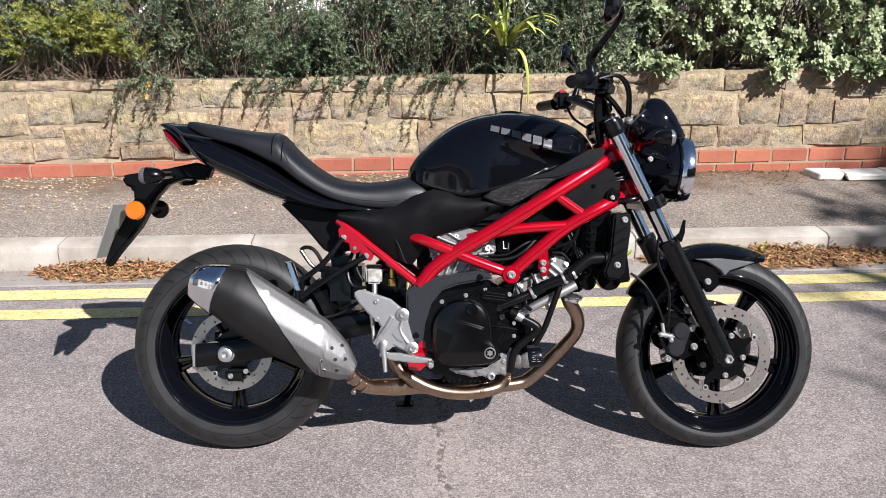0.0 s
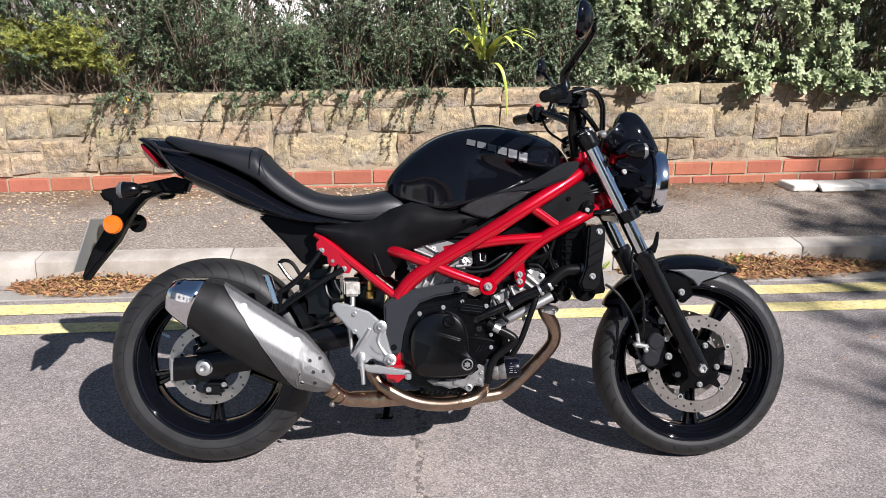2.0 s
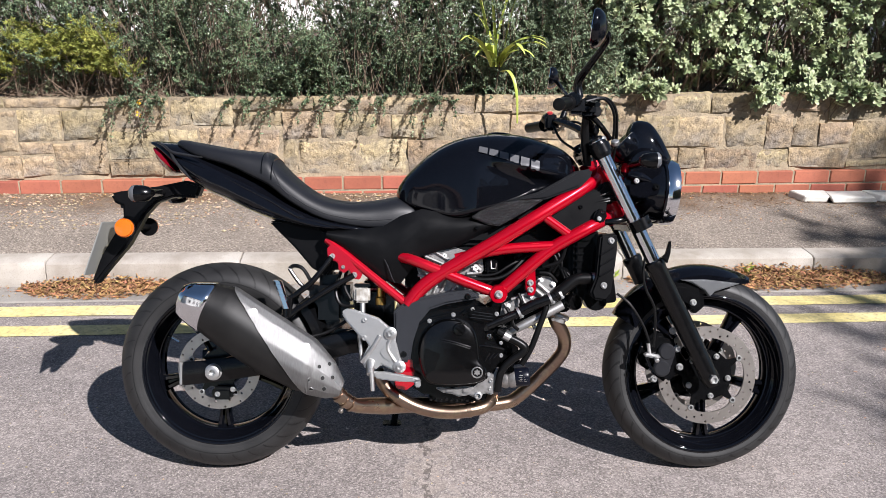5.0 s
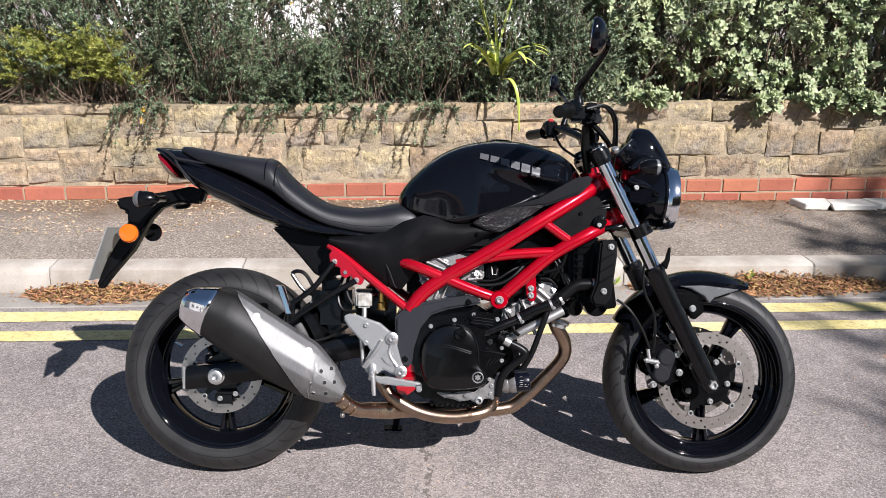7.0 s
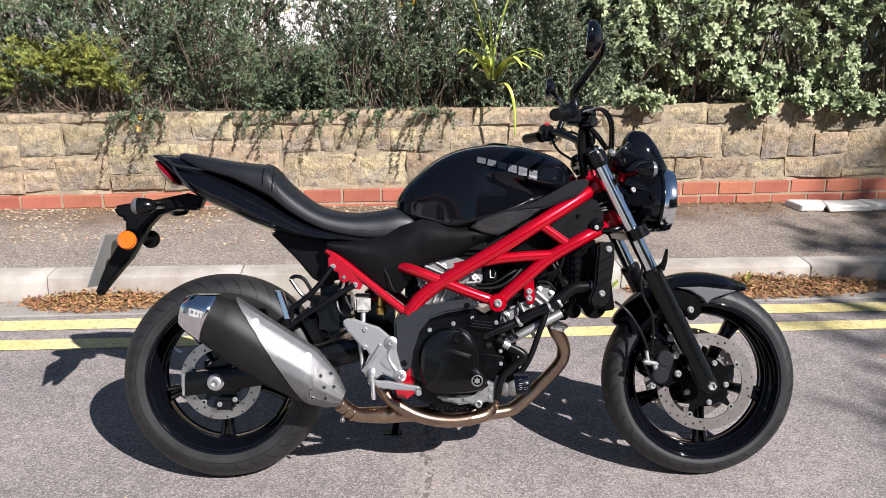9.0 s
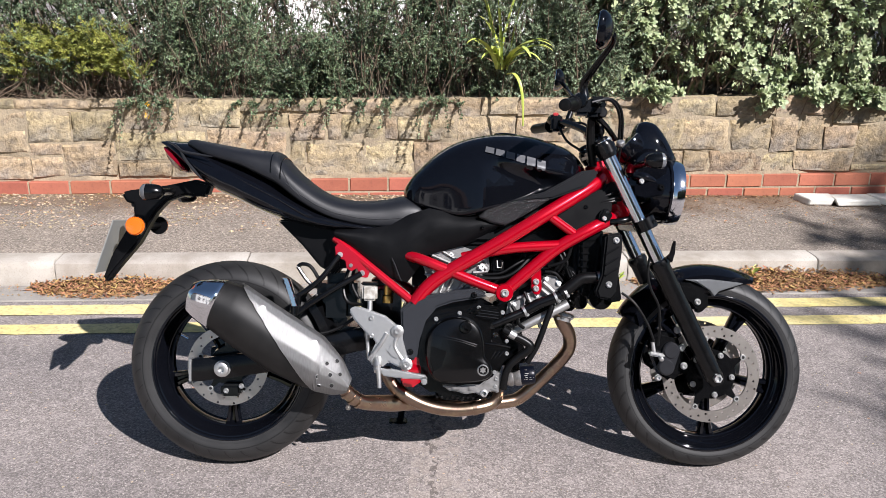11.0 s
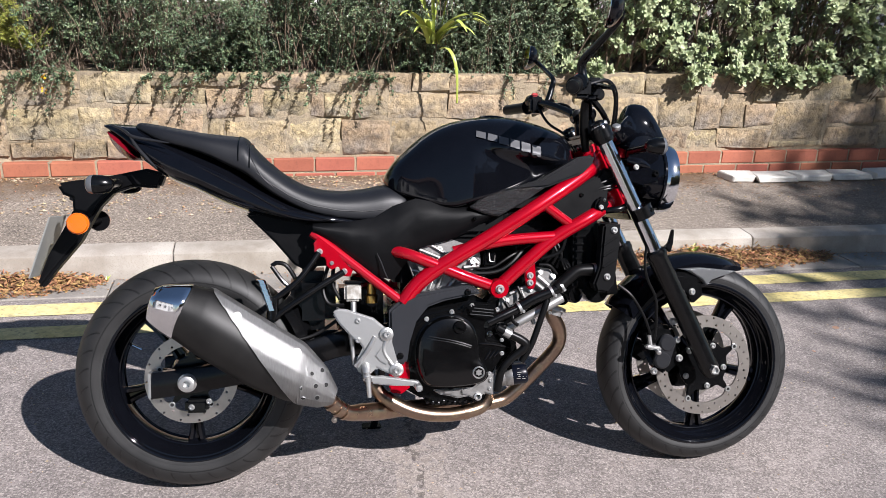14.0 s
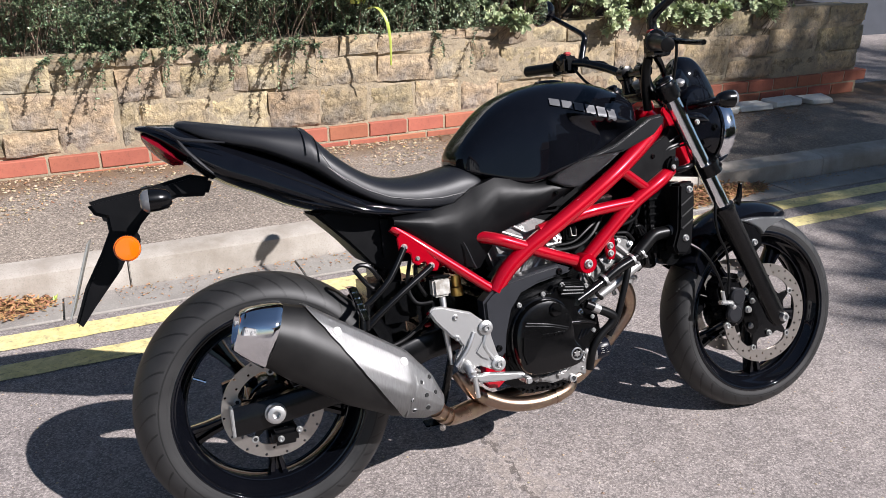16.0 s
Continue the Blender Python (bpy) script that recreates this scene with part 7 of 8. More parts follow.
def bare_stems(x0, x1, seed, n):
    rnd = random.Random(seed)
    thing = new("dead_shrub")
    thing.matrix_world = STREET @ Matrix.Translation(((x0 + x1) / 2, 2.78, wall_z(x0) - 0.05))
    tagged(thing, "tangle of bare brown stems and dead twigs above the wall", "shrub")
    tw = bmesh.new()
    for _ in range(n):
        p = Vector((rnd.uniform(x0, x1) - (x0 + x1) / 2, rnd.uniform(-0.06, 0.25), rnd.uniform(0, 0.05)))
        d = (Vector((rnd.uniform(-1, 1), rnd.uniform(-0.3, 0.2), rnd.uniform(0.1, 0.8)))).normalized()
        pts = [p]
        for _ in range(5):
            pts.append(pts[-1] + d * rnd.uniform(0.03, 0.07))
            d = (d + rand_dir(rnd) * 0.35).normalized()
        r = rnd.uniform(0.001, 0.0032)
        tube(tw, pts, [r, r, r * 0.8, r * 0.7, r * 0.5, r * 0.3], 4, 2)
    part("stem", tw, TWIG, thing, "", 0)["kind"] = "stuff"


bare_stems(-3.2, -1.5, 8, 430)


def thicket(x0, x1, seed, n):
    """Thin pale upright stems of a half-bare shrub."""
    rnd = random.Random(seed)
    thing = new("bare_shrub")
    thing.matrix_world = STREET @ Matrix.Translation(((x0 + x1) / 2, 2.95, wall_z(x0) - 0.05))
    tagged(thing, "half-bare shrub of thin pale upright stems", "shrub")
    tw = bmesh.new()
    for _ in range(n):
        p = Vector((rnd.uniform(x0, x1) - (x0 + x1) / 2, rnd.uniform(-0.12, 0.30), 0))
        d = Vector((rnd.uniform(-0.4, 0.4), rnd.uniform(-0.2, 0.1), 1)).normalized()
        h, r, pts = rnd.uniform(0.5, 1.2), rnd.uniform(0.0014, 0.0034), [p]
        for _ in range(7):
            pts.append(pts[-1] + d * h / 7)
            d = (d + rand_dir(rnd) * 0.16).normalized()
            if len(pts) > 3 and rnd.random() < 0.7:
                w = (d + rand_dir(rnd) * 0.9).normalized()
                tube(tw, [pts[-1], pts[-1] + w * 0.07, pts[-1] + (w + rand_dir(rnd) * 0.3) * 0.14], [r * 0.6, r * 0.45, r * 0.3], 3, 2)
        tube(tw, pts, [r * (1 - 0.09 * k) for k in range(8)], 4, 2)
    part("stem", tw, TWIG, thing, "", 0)["kind"] = "stuff"


thicket(-1.30, -0.30, 61, 46)

# yellow blossoms among the shrub
for k, (x, d, z) in enumerate(((-1.62, 2.60, 0.745), (-1.61, 2.58, 0.68), (-0.10, 2.72, 1.38), (-0.13, 2.74, 1.42), (-0.02, 2.7, 1.40), (-0.75, 2.75, 1.36))):
    rnd = random.Random(k)
    vv, ff = [], []
    for j in range(7):
        leaf_mesh(vv, ff, Vector((rnd.uniform(-0.01, 0.01), rnd.uniform(-0.01, 0.01), rnd.uniform(-0.01, 0.01))), rand_dir(rnd), rand_dir(rnd), 0.018, 0.012)
    fo = leaves_object("blossom", vv, ff, FLOWER, None)
    fo.matrix_world = STREET @ Matrix.Translation((x, d, z))
    tagged(fo, "small cluster of yellow flowers on the shrub", "flower", "yellow flowers")


# ---- litter ----
def litter(name, n, place, mat, label, category, size, seed, flat=0.35, slim=(0.25, 0.6)):
    rnd = random.Random(seed)
    vv, ff = [], []
    for _ in range(n):
        x, d, z = place(rnd)
        o = rand_dir(rnd, flat)
        leaf_mesh(vv, ff, Vector((x, d, z)), o, Vector((rnd.uniform(-0.5, 0.5), rnd.uniform(-0.5, 0.5), 1)), size * rnd.uniform(0.5, 1.3), size * rnd.uniform(*slim), rnd.uniform(-0.3, 0.3))
    ob = leaves_object(name, vv, ff, mat, None)
    ob.matrix_world = STREET
    return tagged(ob, label, category, kind="stuff")


def heap(x0, x1, top):
    def place(rnd):
        t = rnd.random()
        x = x0 + (x1 - x0) * t
        up = math.sin(math.pi * t) ** 0.7
        q = rnd.random() ** 1.5
        return x + rnd.uniform(-0.03, 0.03), KERB_D - 0.012 - q * (0.06 + 0.12 * up), 0.006 + (1 - q) * top * up * rnd.random()
    return place


def mould(x0, x1, top, label):
    """The rotted brown underlayer of a leaf heap."""
    n, m = int((x1 - x0) / 0.02), 10
    bm = bmesh.new()
    g = []
    for i in range(n + 1):
        t = i / n
        up = math.sin(math.pi * min(max(t, 0.0), 1.0)) ** 0.7
        row = []
        for j in range(m + 1):
            q = j / m
            x, d = x0 + (x1 - x0) * t, KERB_D + 0.002 - q * (0.05 + 0.12 * up)
            row.append(bm.verts.new((x, d, -0.004 + top * up * (1 - q) ** 1.2 * (0.8 + 0.5 * noise.noise(Vector((x * 14, d * 14, 2.0)))) + 0.006 * noise.noise(Vector((x * 60, d * 60, 5.0))) * (1 - q))))
        g.append(row)
    for i in range(n):
        for j in range(m):
            bm.faces.new((g[i][j], g[i + 1][j], g[i + 1][j + 1], g[i][j + 1]))
    ob = part("leaf_mould", bm, MOULD, None, "", 60)
    ob.matrix_world = STREET
    tagged(ob, label, "dead leaves", kind="stuff")


mould(-1.92, -1.22, 0.045, "dark leaf mould under the heap in the gutter")
mould(1.02, 2.42, 0.060, "dark leaf mould banked against the kerb")
litter("leaf_litter", 2600, heap(-1.92, -1.22, 0.055), LEAF_DEAD, "heap of brown dead leaves in the gutter", "dead leaves", 0.032, 1, flat=0.5, slim=(0.14, 0.40))
litter("leaf_litter", 4600, heap(1.02, 2.42, 0.075), LEAF_DEAD, "drift of brown dead leaves against the kerb", "dead leaves", 0.034, 2, flat=0.5, slim=(0.14, 0.40))
litter("leaf_litter", 1500, heap(-3.2, 3.5, 0.010), LEAF_DEAD, "scattered brown dead leaves along the gutter", "dead leaves", 0.014, 3)
litter("leaf_litter", 2600, lambda r: (lambda x, q: (x, WALL_D - 0.02 - q * 0.55, path_z(x, WALL_D - 0.02 - q * 0.55) + 0.008))(r.uniform(-4, 3.6), r.random() ** 2.2), LEAF_DEAD, "dead leaves scattered along the foot of the wall", "dead leaves", 0.018, 4)

litter("leaf_litter", 2200, lambda r: (lambda x, q: (x, WALL_D - 0.01 - q * 0.30, path_z(x, WALL_D - 0.01 - q * 0.30) + 0.006))(r.uniform(0.9, 3.7), r.random() ** 1.8), MOULD, "dark rotted leaf crumbs washed against the wall's foot", "dead leaves", 0.016, 8)


def grit(name, n, place, smin, smax, seed, mat, label):
    """Small angular stones joined into one object."""
    rnd = random.Random(seed)
    vv, ff = [], []
    for _ in range(n):
        x, d, z = place(rnd)
        s = smin + (smax - smin) * rnd.random() ** 2.5
        i = len(vv)
        for c in ((1, 0, 0), (-1, 0, 0), (0, 1, 0), (0, -1, 0), (0, 0, 1), (0, 0, -1)):
            vv.append(Vector((x, d, z)) + Vector((c[0] * s * rnd.uniform(0.6, 1.2), c[1] * s * rnd.uniform(0.6, 1.2), c[2] * s * rnd.uniform(0.3, 0.7))))
        ff += [(i, i + 2, i + 4), (i + 2, i + 1, i + 4), (i + 1, i + 3, i + 4), (i + 3, i, i + 4), (i + 2, i, i + 5), (i + 1, i + 2, i + 5), (i + 3, i + 1, i + 5), (i, i + 3, i + 5)]
    ob = leaves_object(name, vv, ff, mat, None)
    ob.matrix_world = STREET
    return tagged(ob, label, "gravel", kind="stuff")


def foot_of_wall(r):
    while True:
        x, q = -4 + 4.9 * r.random() ** 1.2, r.random() ** 1.35
        if noise.noise(Vector((x * 2.6, q * 2.0, 3.0))) > -0.28 + 0.5 * q:
            break
    d = WALL_D - 0.015 - q * 0.62
    return x, d, path_z(x, d) + 0.003


grit("loose_gravel", 4200, foot_of_wall, 0.0022, 0.014, 5, PALE_BITS, "pale stone chips and grit at the foot of the wall")
grit("loose_gravel", 900, lambda r: (lambda x, d: (x, d, path_z(x, d) + 0.002))(r.uniform(-4, 3.8), r.uniform(KERB_D + 0.14, WALL_D)), 0.002, 0.007, 6, PALE_BITS, "fine grit scattered on the footway")
grit("loose_gravel", 4600, lambda r: (r.uniform(-3, 3.2), r.uniform(-1.4, 1.5), -0.0045), 0.0015, 0.0052, 7, PALE_BITS, "fine grit on the road")


def weed(x, d, z, seed, n=10, size=0.05):
    rnd = random.Random(seed)
    vv, ff = [], []
    for _ in range(n):
        leaf_mesh(vv, ff, Vector((0, 0, 0)), (rand_dir(rnd, 0.6) + Vector((0, 0, 0.7))).normalized(), Vector((0, 0, 1)), size * rnd.uniform(0.6, 1.2), size * 0.4)
    ob = leaves_object("weed", vv, ff, LEAF_LILY, None)
    ob.matrix_world = STREET @ Matrix.Translation((x, d, z))
    return tagged(ob, "small green weed growing from the kerb joint", "weed", "gutter weeds")


weed(1.62, KERB_D - 0.03, 0.03, 1, 12, 0.07)
weed(0.93, KERB_D - 0.03, 0.02, 2, 8, 0.05)
weed(-1.2, KERB_D - 0.03, 0.0, 3, 6, 0.03)

# ---- tree whose crown shades the end of the street, house across the road ----
def tree(at, h, r, seed, n, leaf=1.0, fill=0):
    """A tall tree: bare trunk, limbs spreading from z = h, leaves along the limbs and over the crown's skin."""
    rnd = random.Random(seed)
    thing = new("tree")
    thing.matrix_world = Matrix.Translation(at)
    tagged(thing, "tall leafy tree with a rounded open crown across the road", "tree", "trees across the road")
    tb = bmesh.new()
    tube(tb, [(0, 0, -0.05), (0.05, 0.02, h * 0.5), (0.02, 0.08, h)], [0.24, 0.18, 0.09], 12)
    vv, ff = [], []
    for k in range(26):
        a, e = rnd.uniform(0, 2 * math.pi), rnd.uniform(-0.15, 1.1)
        st = Vector((0.03, 0.05, h - rnd.uniform(0, 0.5) * r))
        end = st + Vector((math.cos(a) * math.cos(e), math.sin(a) * math.cos(e), math.sin(e))) * r * rnd.uniform(0.6, 1.0)
        mid = (st + end) / 2 + Vector((0, 0, 0.15))
        tube(tb, [st, mid, end], [0.045, 0.025, 0.008], 6)
        for j in range(n):
            t = rnd.uniform(0.35, 1.05)
            c = st + (end - st) * t + rand_dir(rnd) * rnd.uniform(0.0, 0.42)
            leaf_mesh(vv, ff, c, rand_dir(rnd), rand_dir(rnd), rnd.uniform(0.05, 0.09) * leaf, rnd.uniform(0.03, 0.05) * leaf)
    for j in range(fill):
        d = rand_dir(rnd)
        if d.z < -0.2 and rnd.random() < 0.88:
            continue
        c = Vector((0, 0, h)) + d * r * (0.5 + 0.5 * rnd.random()) * (1 + 0.12 * noise.noise(d * 3.5))
        leaf_mesh(vv, ff, c, rand_dir(rnd), rand_dir(rnd), rnd.uniform(0.10, 0.18), rnd.uniform(0.06, 0.10))
    part("trunk", tb, BARK, thing)
    ob = leaves_object("crown", vv, ff, LEAF_TREE, thing)
    ob["kind"] = "stuff"
    return thing


tree((10.98, -5.55, -0.005), 8.32, 2.1, 3, 150, 1.6, 8500)
tree((15.2, -6.5, -0.005), 10.6, 3.0, 4, 300, 2.0, 3000)
tree((7.95, -6.5, -0.005), 7.3, 1.2, 6, 44, 2.2)
tree((8.45, -5.3, -0.005), 7.5, 0.95, 9, 60, 2.0)

def make_house(at, turn, wall_mat):
    house = new("house")
    house.matrix_world = pose(*at, 0, 0, turn)
    tagged(house, ("white rendered" if wall_mat is RENDER else "red brick") + " two-storey house with dark windows across the road", "house", "houses across the road")
    hb = bmesh.new()
    box(hb, (0, -3, 2.6), (10.6, 6, 5.2))
    part("wall", hb, wall_mat, house, "", 0)
    hb = bmesh.new()
    loft(hb, [[Vector((x, 0.4, 5.2)), Vector((x, -3, 7.6)), Vector((x, -6.4, 5.2))] for x in (-5.5, 5.5)])
    part("roof", hb, ROOF, house, "", 0)
    for x in (-3.9, -1.4, 1.4, 3.9):
        for z in (1.6, 4.0):
            if x == 1.4 and z < 2:
                continue
            wb = bmesh.new()
            box(wb, (x, 0.02, z), (1.3, 0.10, 1.3), 0.01)
            wf = part("window", wb, RENDER, house, "", 0)
            for sx in (-0.29, 0.29):
                wb = bmesh.new()
                box(wb, (x + sx, 0.075, z), (0.5, 0.02, 1.12))
                part("pane", wb, GLAZING, wf, "", 0)
    wb = bmesh.new()
    box(wb, (1.4, 0.03, 1.03), (0.95, 0.08, 2.06), 0.01)
    part("door", wb, DARK_WALL, house, "", 0)


for at, turn, mat in (((-8.5, -11.5, 0), -90, RENDER), ((-30.0, -12.0, 0), 0, BRICK), ((4.5, -15.0, 0), 0, BRICK), ((17.5, -15.0, 0), 0, BRICK)):
    make_house(at, turn, mat)


def hedge(x0, x1, d, seed, tall):
    """A tall dark hedge along the far side of the road."""
    rnd = random.Random(seed)
    thing = new("hedge")
    thing.matrix_world = Matrix.Translation(((x0 + x1) / 2, d, 0))
    tagged(thing, "dark green garden hedge across the road", "hedge", "hedges across the road")
    vv, ff = [], []
    for _ in range(9000):
        x = rnd.uniform(x0, x1) - (x0 + x1) / 2
        z = 0.05 + rnd.random() * (tall + 0.5 + 1.3 * noise.noise(Vector((x * 0.7, seed * 5.0, 0))))
        y = 0.35 * math.sqrt(rnd.random()) + 0.06 * noise.noise(Vector((x * 2, z * 2, seed)))
        leaf_mesh(vv, ff, Vector((x, y, z)), rand_dir(rnd), rand_dir(rnd), rnd.uniform(0.08, 0.15), rnd.uniform(0.05, 0.09))
    tb = bmesh.new()
    box(tb, (0, -0.1, tall * 0.45), (x1 - x0, 0.4, tall * 0.9), 0.05)
    part("core", tb, SOIL, thing, "", 0)
    ob = leaves_object("leaves", vv, ff, LEAF_TREE, thing)
    ob["kind"] = "stuff"


for k, (x, tall) in enumerate(((0.6, 5.2), (6.2, 6.2), (11.8, 6.0), (17.4, 5.5))):
    hedge(x, x + 5.6, -10.2, k, tall)

# pale house wall glimpsed behind the shrubs, and the dark drive past the wall's end
hb = bmesh.new()
box(hb, (-0.9, 7.2, 2.2), (5.0, 0.3, 4.4))
bw = part("garden_house_wall", hb, RENDER, None, "", 0)
tagged(bw, "white rendered house wall glimpsed through the hedge", "wall", kind="structure")
hb = bmesh.new()
box(hb, (8.0, 6.6, 1.2), (7.0, 0.2, 2.8))
dw = part("drive_gate_wall", hb, DARK_WALL, None, "", 0)
tagged(dw, "dark slate-coloured fence at the back of the drive", "fence", kind="structure")

# ---- kerb, channel, wall pieces ----
def piece_mesh(name, size, bevel, rough, seed, cuts=0):
    """A slightly irregular block."""
    rnd = random.Random(seed)
    bm = bmesh.new()
    bmesh.ops.create_cube(bm, size=1.0, matrix=Matrix.Diagonal((*size, 1)))
    if bevel:
        bmesh.ops.bevel(bm, geom=list(bm.edges), offset=bevel, segments=1, affect="EDGES")
    for v in bm.verts:
        v.co += Vector((rnd.uniform(-1, 1), rnd.uniform(-1, 1), rnd.uniform(-1, 1))) * rough
    me = bpy.data.meshes.new(name)
    bm.to_mesh(me)
    bm.free()
    return me


kerb_back = setting("kerb", box(bmesh.new(), (2.5, KERB_D + 0.075, 0.02), (23, 0.11, 0.16)), KERB, "row of worn concrete kerb stones")
kb = []
for k in range(3):
    bm = bmesh.new()
    plate(bm, [(0.0, -0.05), (0.0, 0.085), (0.006, 0.112), (0.022, 0.124), (0.135, 0.130), (0.135, -0.05)], -0.470, 0.470, bevel=0.003)
    rnd = random.Random(k)
    for v in bm.verts:
        v.co += Vector((rnd.uniform(-1, 1), 0, rnd.uniform(-1, 1))) * 0.0015
    bmesh.ops.transform(bm, matrix=Matrix.Rotation(radians(90), 4, "Z") @ Matrix.Diagonal((1, -1, 1, 1)), verts=bm.verts)
    bmesh.ops.recalc_face_normals(bm, faces=bm.faces)
    me = bpy.data.meshes.new("kerbstone")
    bm.to_mesh(me)
    bm.free()
    kb.append(me)
joints = [-7.3, -6.4, -5.48, -4.57, -3.65, -2.74, -1.83, -0.92, 0.03, 0.98, 1.98] + [2.92 + 0.93 * i for i in range(9)]
for i, (a, b) in enumerate(zip(joints, joints[1:])):
    x = (a + b) / 2
    ob = part_of("kerbstone", kb[i % 3], KERB, kerb_back, "", 40)
    ob.location, ob.scale = (x, KERB_D, -0.009 - 0.002 * x), ((b - a - 0.005) / 0.94, 1, 1)
cm = [piece_mesh("channel_block", (0.910, 0.20, 0.05), 0.004, 0.0012, k) for k in range(3)]
ch = setting("gutter", box(bmesh.new(), (2.5, KERB_D - 0.11, -0.03), (23, 0.20, 0.05)), CHANNEL, "concrete gutter channel beside the kerb")
for i in range(-6, 12):
    ob = part_of("channel_block", cm[i % 3], CHANNEL, ch, "", 0)
    ob.location = (0.2 + 0.915 * i, KERB_D - 0.108, -0.022)

wall_bm = bmesh.new()
loft(wall_bm, [[Vector((x, WALL_D + 0.05, 0.0)), Vector((x, WALL_D + 0.30, 0.0)), Vector((x, WALL_D + 0.30, wall_z(x) - 0.02)), Vector((x, WALL_D + 0.05, wall_z(x) - 0.02))] for x in (-9.0, WALL_END)])
# pointing: flush in most joints, washed out in others
nx, nz = 420, 40
grid = []
for i in range(nx + 1):
    x = -5.4 + (WALL_END + 5.4) * i / nx
    col = []
    for k in range(nz + 1):
        z = 0.295 + (0.788 - 0.295) * k / nz + RISE * x
        worn = max(0.0, noise.noise(Vector((x * 2.2, 3.0, z * 5.0))) - 0.05) * 0.07
        col.append(wall_bm.verts.new((x, WALL_D + 0.0325 + worn + 0.005 * noise.noise(Vector((x * 30, 1.0, z * 30))), z)))
    grid.append(col)
for i in range(nx):
    for k in range(nz):
        wall_bm.faces.new((grid[i][k], grid[i + 1][k], grid[i + 1][k + 1], grid[i][k + 1]))
loft(wall_bm, [[Vector((x, WALL_D + 0.0072, 0.0)), Vector((x, WALL_D + 0.05, 0.0)), Vector((x, WALL_D + 0.05, 0.302 + RISE * x)), Vector((x, WALL_D + 0.0072, 0.302 + RISE * x))] for x in (-9.0, WALL_END)])
wall = setting("wall_garden", wall_bm, MORTAR, "low retaining wall of rough sandstone on a red brick base", 50)
soil = setting("soil_bed", sheet(-9, WALL_END, WALL_D + 0.28, 6.9, lambda x, d: wall_z(x) - 0.05 + 0.15 * (d - 2.9) * 0.4 + 0.03 * noise.noise(Vector((x * 3, d * 3, 0))), 60, 14), SOIL, "dark planted soil behind the wall")
soil["category"] = "soil"


def rock(name, L, H, seed):
    """A rock-faced sandstone: crooked outline, chipped edges, uneven front."""
    rnd = random.Random(seed)
    nx, nz = max(6, int(L / 0.012)), max(5, int(H / 0.012))
    vv, ff = [], []
    off = Vector((rnd.uniform(0, 50), rnd.uniform(0, 50), rnd.uniform(0, 50)))
    j = min(0.010, H * 0.08)
    c = [[Vector((rnd.uniform(-j, j), 0, rnd.uniform(-j, j))) for _ in range(2)] for _ in range(2)]
    tip, yaw = rnd.uniform(-0.03, 0.03), rnd.uniform(-0.018, 0.018)
    for i in range(nx + 1):
        for k in range(nz + 1):
            u, w = i / nx, k / nz
            warp = (c[0][0] * (1 - u) * (1 - w) + c[1][0] * u * (1 - w) + c[0][1] * (1 - u) * w + c[1][1] * u * w)
            edge = min(u * L, (1 - u) * L, w * H, (1 - w) * H)
            p = Vector((u * L, w * H, 0)) + off
            face = 0.009 * (1 - math.exp(-edge / 0.014)) + noise.noise(p * 6) * 0.009 + noise.noise(p * 24) * 0.005 - abs(noise.noise(p * 10 + Vector((5, 5, 5)))) * 0.008 + (0.004 if noise.noise(Vector((p.x * 4, p.y * 14, p.z))) > 0.12 else 0)
            face += tip * (w - 0.5) * H + yaw * (u - 0.5) * L
            if edge < 0.004:
                face = 0.002 + noise.noise(p * 20) * 0.004
            rim = noise.noise(p * 13) * 0.007
            vv.append(((u - 0.5) * L + warp.x + rim, -face, (w - 0.5) * H + warp.z + rim * 0.8))
    for i in range(nx):
        for k in range(nz):
            a = i * (nz + 1) + k
            ff.append((a, a + nz + 1, a + nz + 2, a + 1))
    base = len(vv)
    rim_i = [i * (nz + 1) for i in range(nx + 1)] + [nx * (nz + 1) + k for k in range(1, nz + 1)] + [i * (nz + 1) + nz for i in range(nx - 1, -1, -1)] + [k for k in range(nz - 1, 0, -1)]
    for r in rim_i:
        vv.append((vv[r][0], 0.05, vv[r][2]))
    m = len(rim_i)
    for i in range(m):
        ff.append((rim_i[(i + 1) % m], rim_i[i], base + i, base + (i + 1) % m))
    me = bpy.data.meshes.new(name)
    me.from_pydata(vv, [], ff)
    return me


def lay(x0, x1, z0, z1, rnd):
    """One stone, between two joints."""
    me = rock("stone", x1 - x0 - 0.010, z1 - z0 - 0.009, rnd.randint(0, 10 ** 6))
    ob = part_of("stone", me, STONE, wall, "", 30)
    xc = (x0 + x1) / 2
    ob.location = (xc, WALL_D + 0.0335 + rnd.uniform(-0.004, 0.004), (z0 + z1) / 2 + RISE * xc)
    ob.rotation_euler = (0, -math.atan(RISE) + rnd.uniform(-0.010, 0.010), 0)


rnd = random.Random(22)
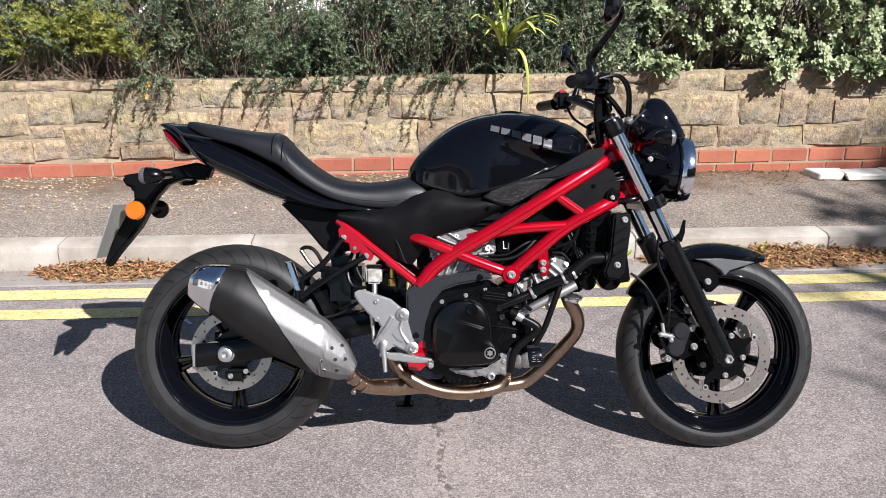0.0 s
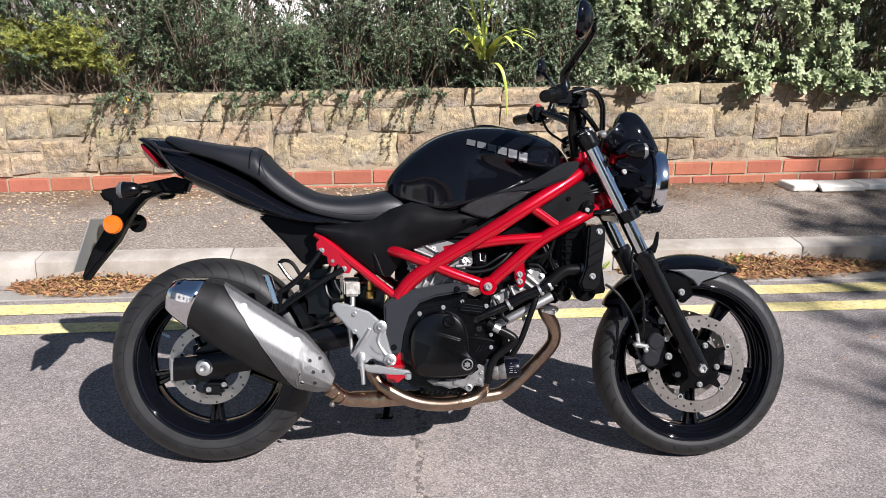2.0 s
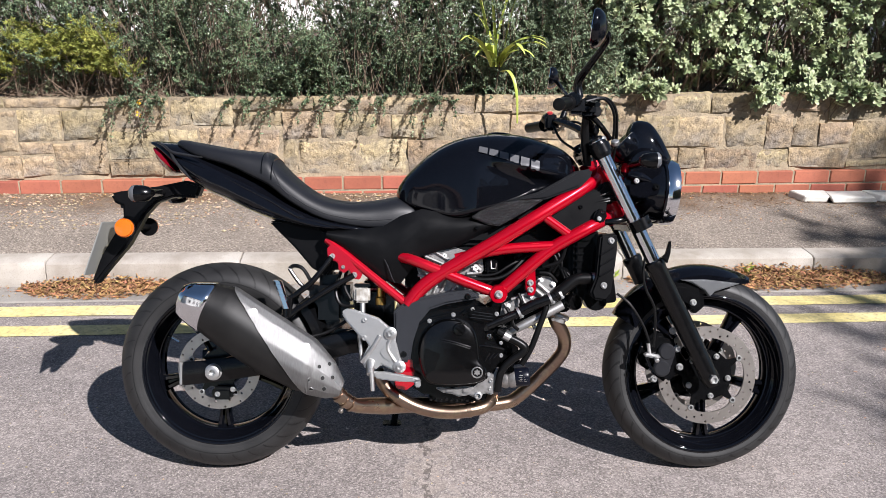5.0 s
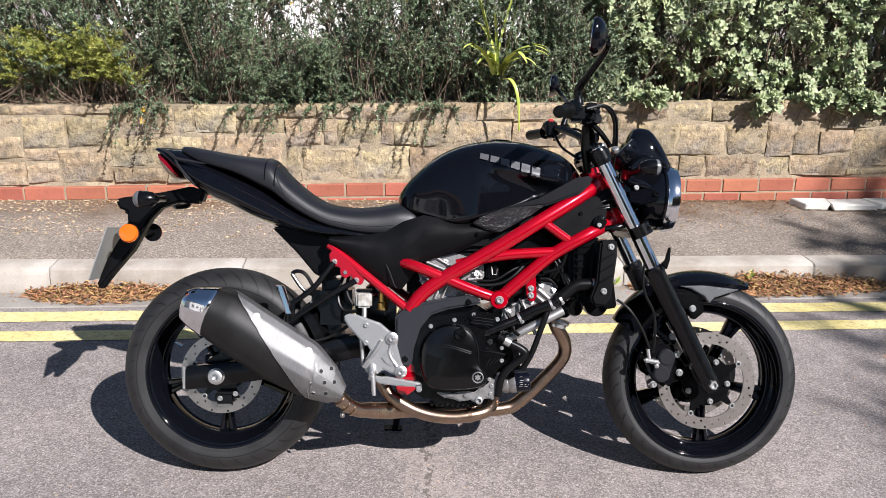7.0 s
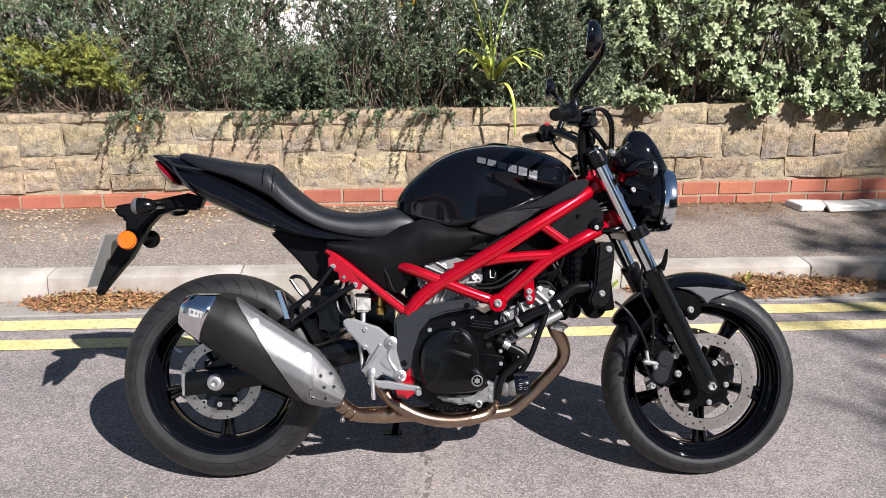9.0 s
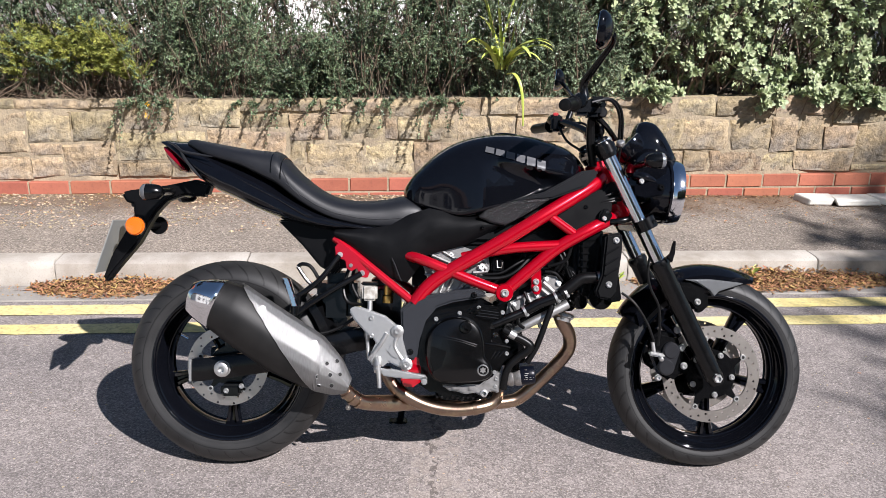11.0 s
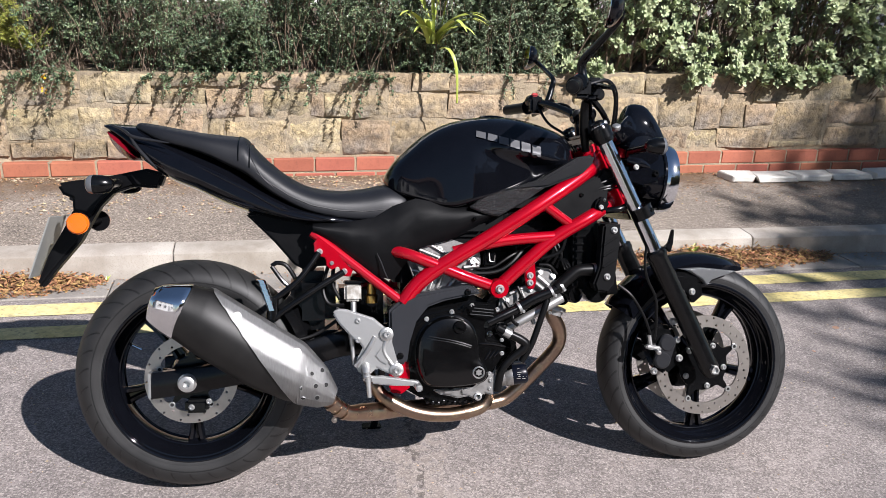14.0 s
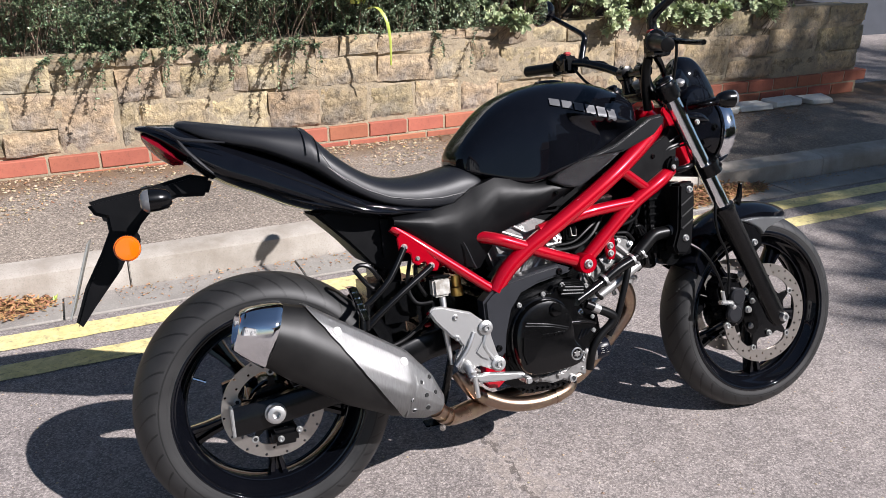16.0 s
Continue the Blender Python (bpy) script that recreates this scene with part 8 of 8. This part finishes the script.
# each stone: where it begins, its bed and its top; it ends where the next begins
COPING = ((-2.60, .73, .79), (-2.39, .73, .785), (-1.96, .73, .79), (-1.77, .61, .78), (-1.46, .61, .78), (-1.335, .62, .785), (-1.10, .71, .79), (-0.80, .71, .79), (-0.625, .70, .79), (-0.52, .70, .79), (-0.245, .68, .785), (0, .69, .785),
          (.205, .68, .785), (.345, .68, .785), (.565, .68, .785), (.905, .735, .785), (1.105, .73, .785), (1.32, .68, .785), (1.53, .67, .79), (1.80, .67, .79), (2.15, .68, .80), (2.57, .62, .79), (2.97, .63, .79), (3.3, .66, .79), (3.65, .64, .79), (4.05, .65, .79), (WALL_END, 0, 0))
MIDDLE = ((-2.62, .62, .72), (-2.33, .535, .72), (-2.075, .535, .72), (-1.835, .42, .60), (-1.48, .44, .60), (-1.30, .44, .61), (-1.10, .61, .70), (-0.81, .535, .70), (-0.59, .54, .69), (-0.50, .53, .69), (-0.245, .54, .67), (-0.165, .54, .67), (0, .53, .68),
          (.205, .52, .67), (.555, .52, .67), (.91, .51, .725), (1.14, .51, .72), (1.345, .455, .67), (1.615, .455, .66), (1.91, .455, .66), (2.18, .45, .67), (2.355, .46, .67), (2.52, .46, .61), (2.735, .37, .61), (3.12, .47, .62), (3.5, .48, .65), (3.95, .46, .63), (WALL_END, 0, 0))
LOWEST = ((-2.66, .47, .61), (-2.33, .46, .53), (-2.14, .33, .53), (-1.835, .32, .41), (-1.52, .315, .43), (-1.345, .315, .43), (-1.10, .31, .60), (-0.82, .31, .53), (-0.72, .315, .525), (-0.375, .315, .53), (-0.065, .31, .53), (.215, .31, .52),
          (.50, .31, .51), (.78, .31, .51), (1.065, .31, .505), (1.32, .315, .45), (1.63, .32, .45), (1.79, .32, .45), (2.14, .32, .445), (2.34, .32, .45), (2.73, .32, .365), (3.13, .32, .46), (3.55, .32, .47), (4.0, .32, .455), (WALL_END, 0, 0))
for course in (COPING, MIDDLE, LOWEST):
    for (x0, z0, z1), (x1, _, _) in zip(course, course[1:]):
        lay(x0, x1, z0, z1, rnd)
lay(-2.60, -2.33, .315, .46, rnd)
lay(-2.33, -2.14, .32, .455, rnd)
for z0, z1 in ((.315, .46), (.46, .62), (.62, .72), (.72, .79)):
    x = -5.2
    while x < -2.62:
        x1 = x + rnd.uniform(0.22, 0.42)
        x1 = -2.62 if x1 > -2.80 else x1
        lay(x, x1, z0, z1, rnd)
        x = x1
bricks = [piece_mesh("brick", (0.226, 0.10, 0.076), 0.004, 0.0012, 40 + k) for k in range(4)]
for row in range(3):
    x = -5.2 + 0.12 * (row % 2)
    k = 0
    while x < WALL_END - 0.12:
        ob = part_of("brick", bricks[(k * 7 + row) % 4], BRICK, wall, "", 0)
        ob.location = (x + 0.118, WALL_D + 0.05 + 0.002 * ((k * 5) % 3), 0.265 - 0.087 * row + RISE * (x + 0.118))
        ob.rotation_euler = (0, -math.atan(RISE), 0)
        x += 0.237
        k += 1
for k, (x, L) in enumerate(((2.44, 0.19), (2.675, 0.27), (2.96, 0.27), (3.25, 0.26), (3.56, 0.28), (3.87, 0.24))):
    me = piece_mesh("edging_block", (L, 0.13, 0.05), 0.007, 0.003, 60 + k)
    for v in me.vertices:
        # broken, slanting ends and a chamfered front
        slope = (0.22, -0.14, 0.3, -0.2, 0.1, 0.25)[k]
        v.co.x += slope * v.co.y * (1 if v.co.x > 0 else -1.6) - (0.5 * v.co.z if k % 2 else -0.2 * v.co.z)
        v.co.z -= 0.14 * max(0.0, -v.co.y) if v.co.z > 0 else 0
    ob = part_of("edging_block", me, WHITE_STONE, None, "", 0)
    d = WALL_D - 0.135 - 0.02 * ((k * 3) % 2) + 0.03 * (k > 2)
    ob.matrix_world = STREET @ pose(x, d, path_z(x, d) + 0.022, 0, 0, (-3, 2, 1, -2, 3, 0)[k])
    tagged(ob, "pale painted stone block lying along the wall foot", "stone block", "edging blocks")
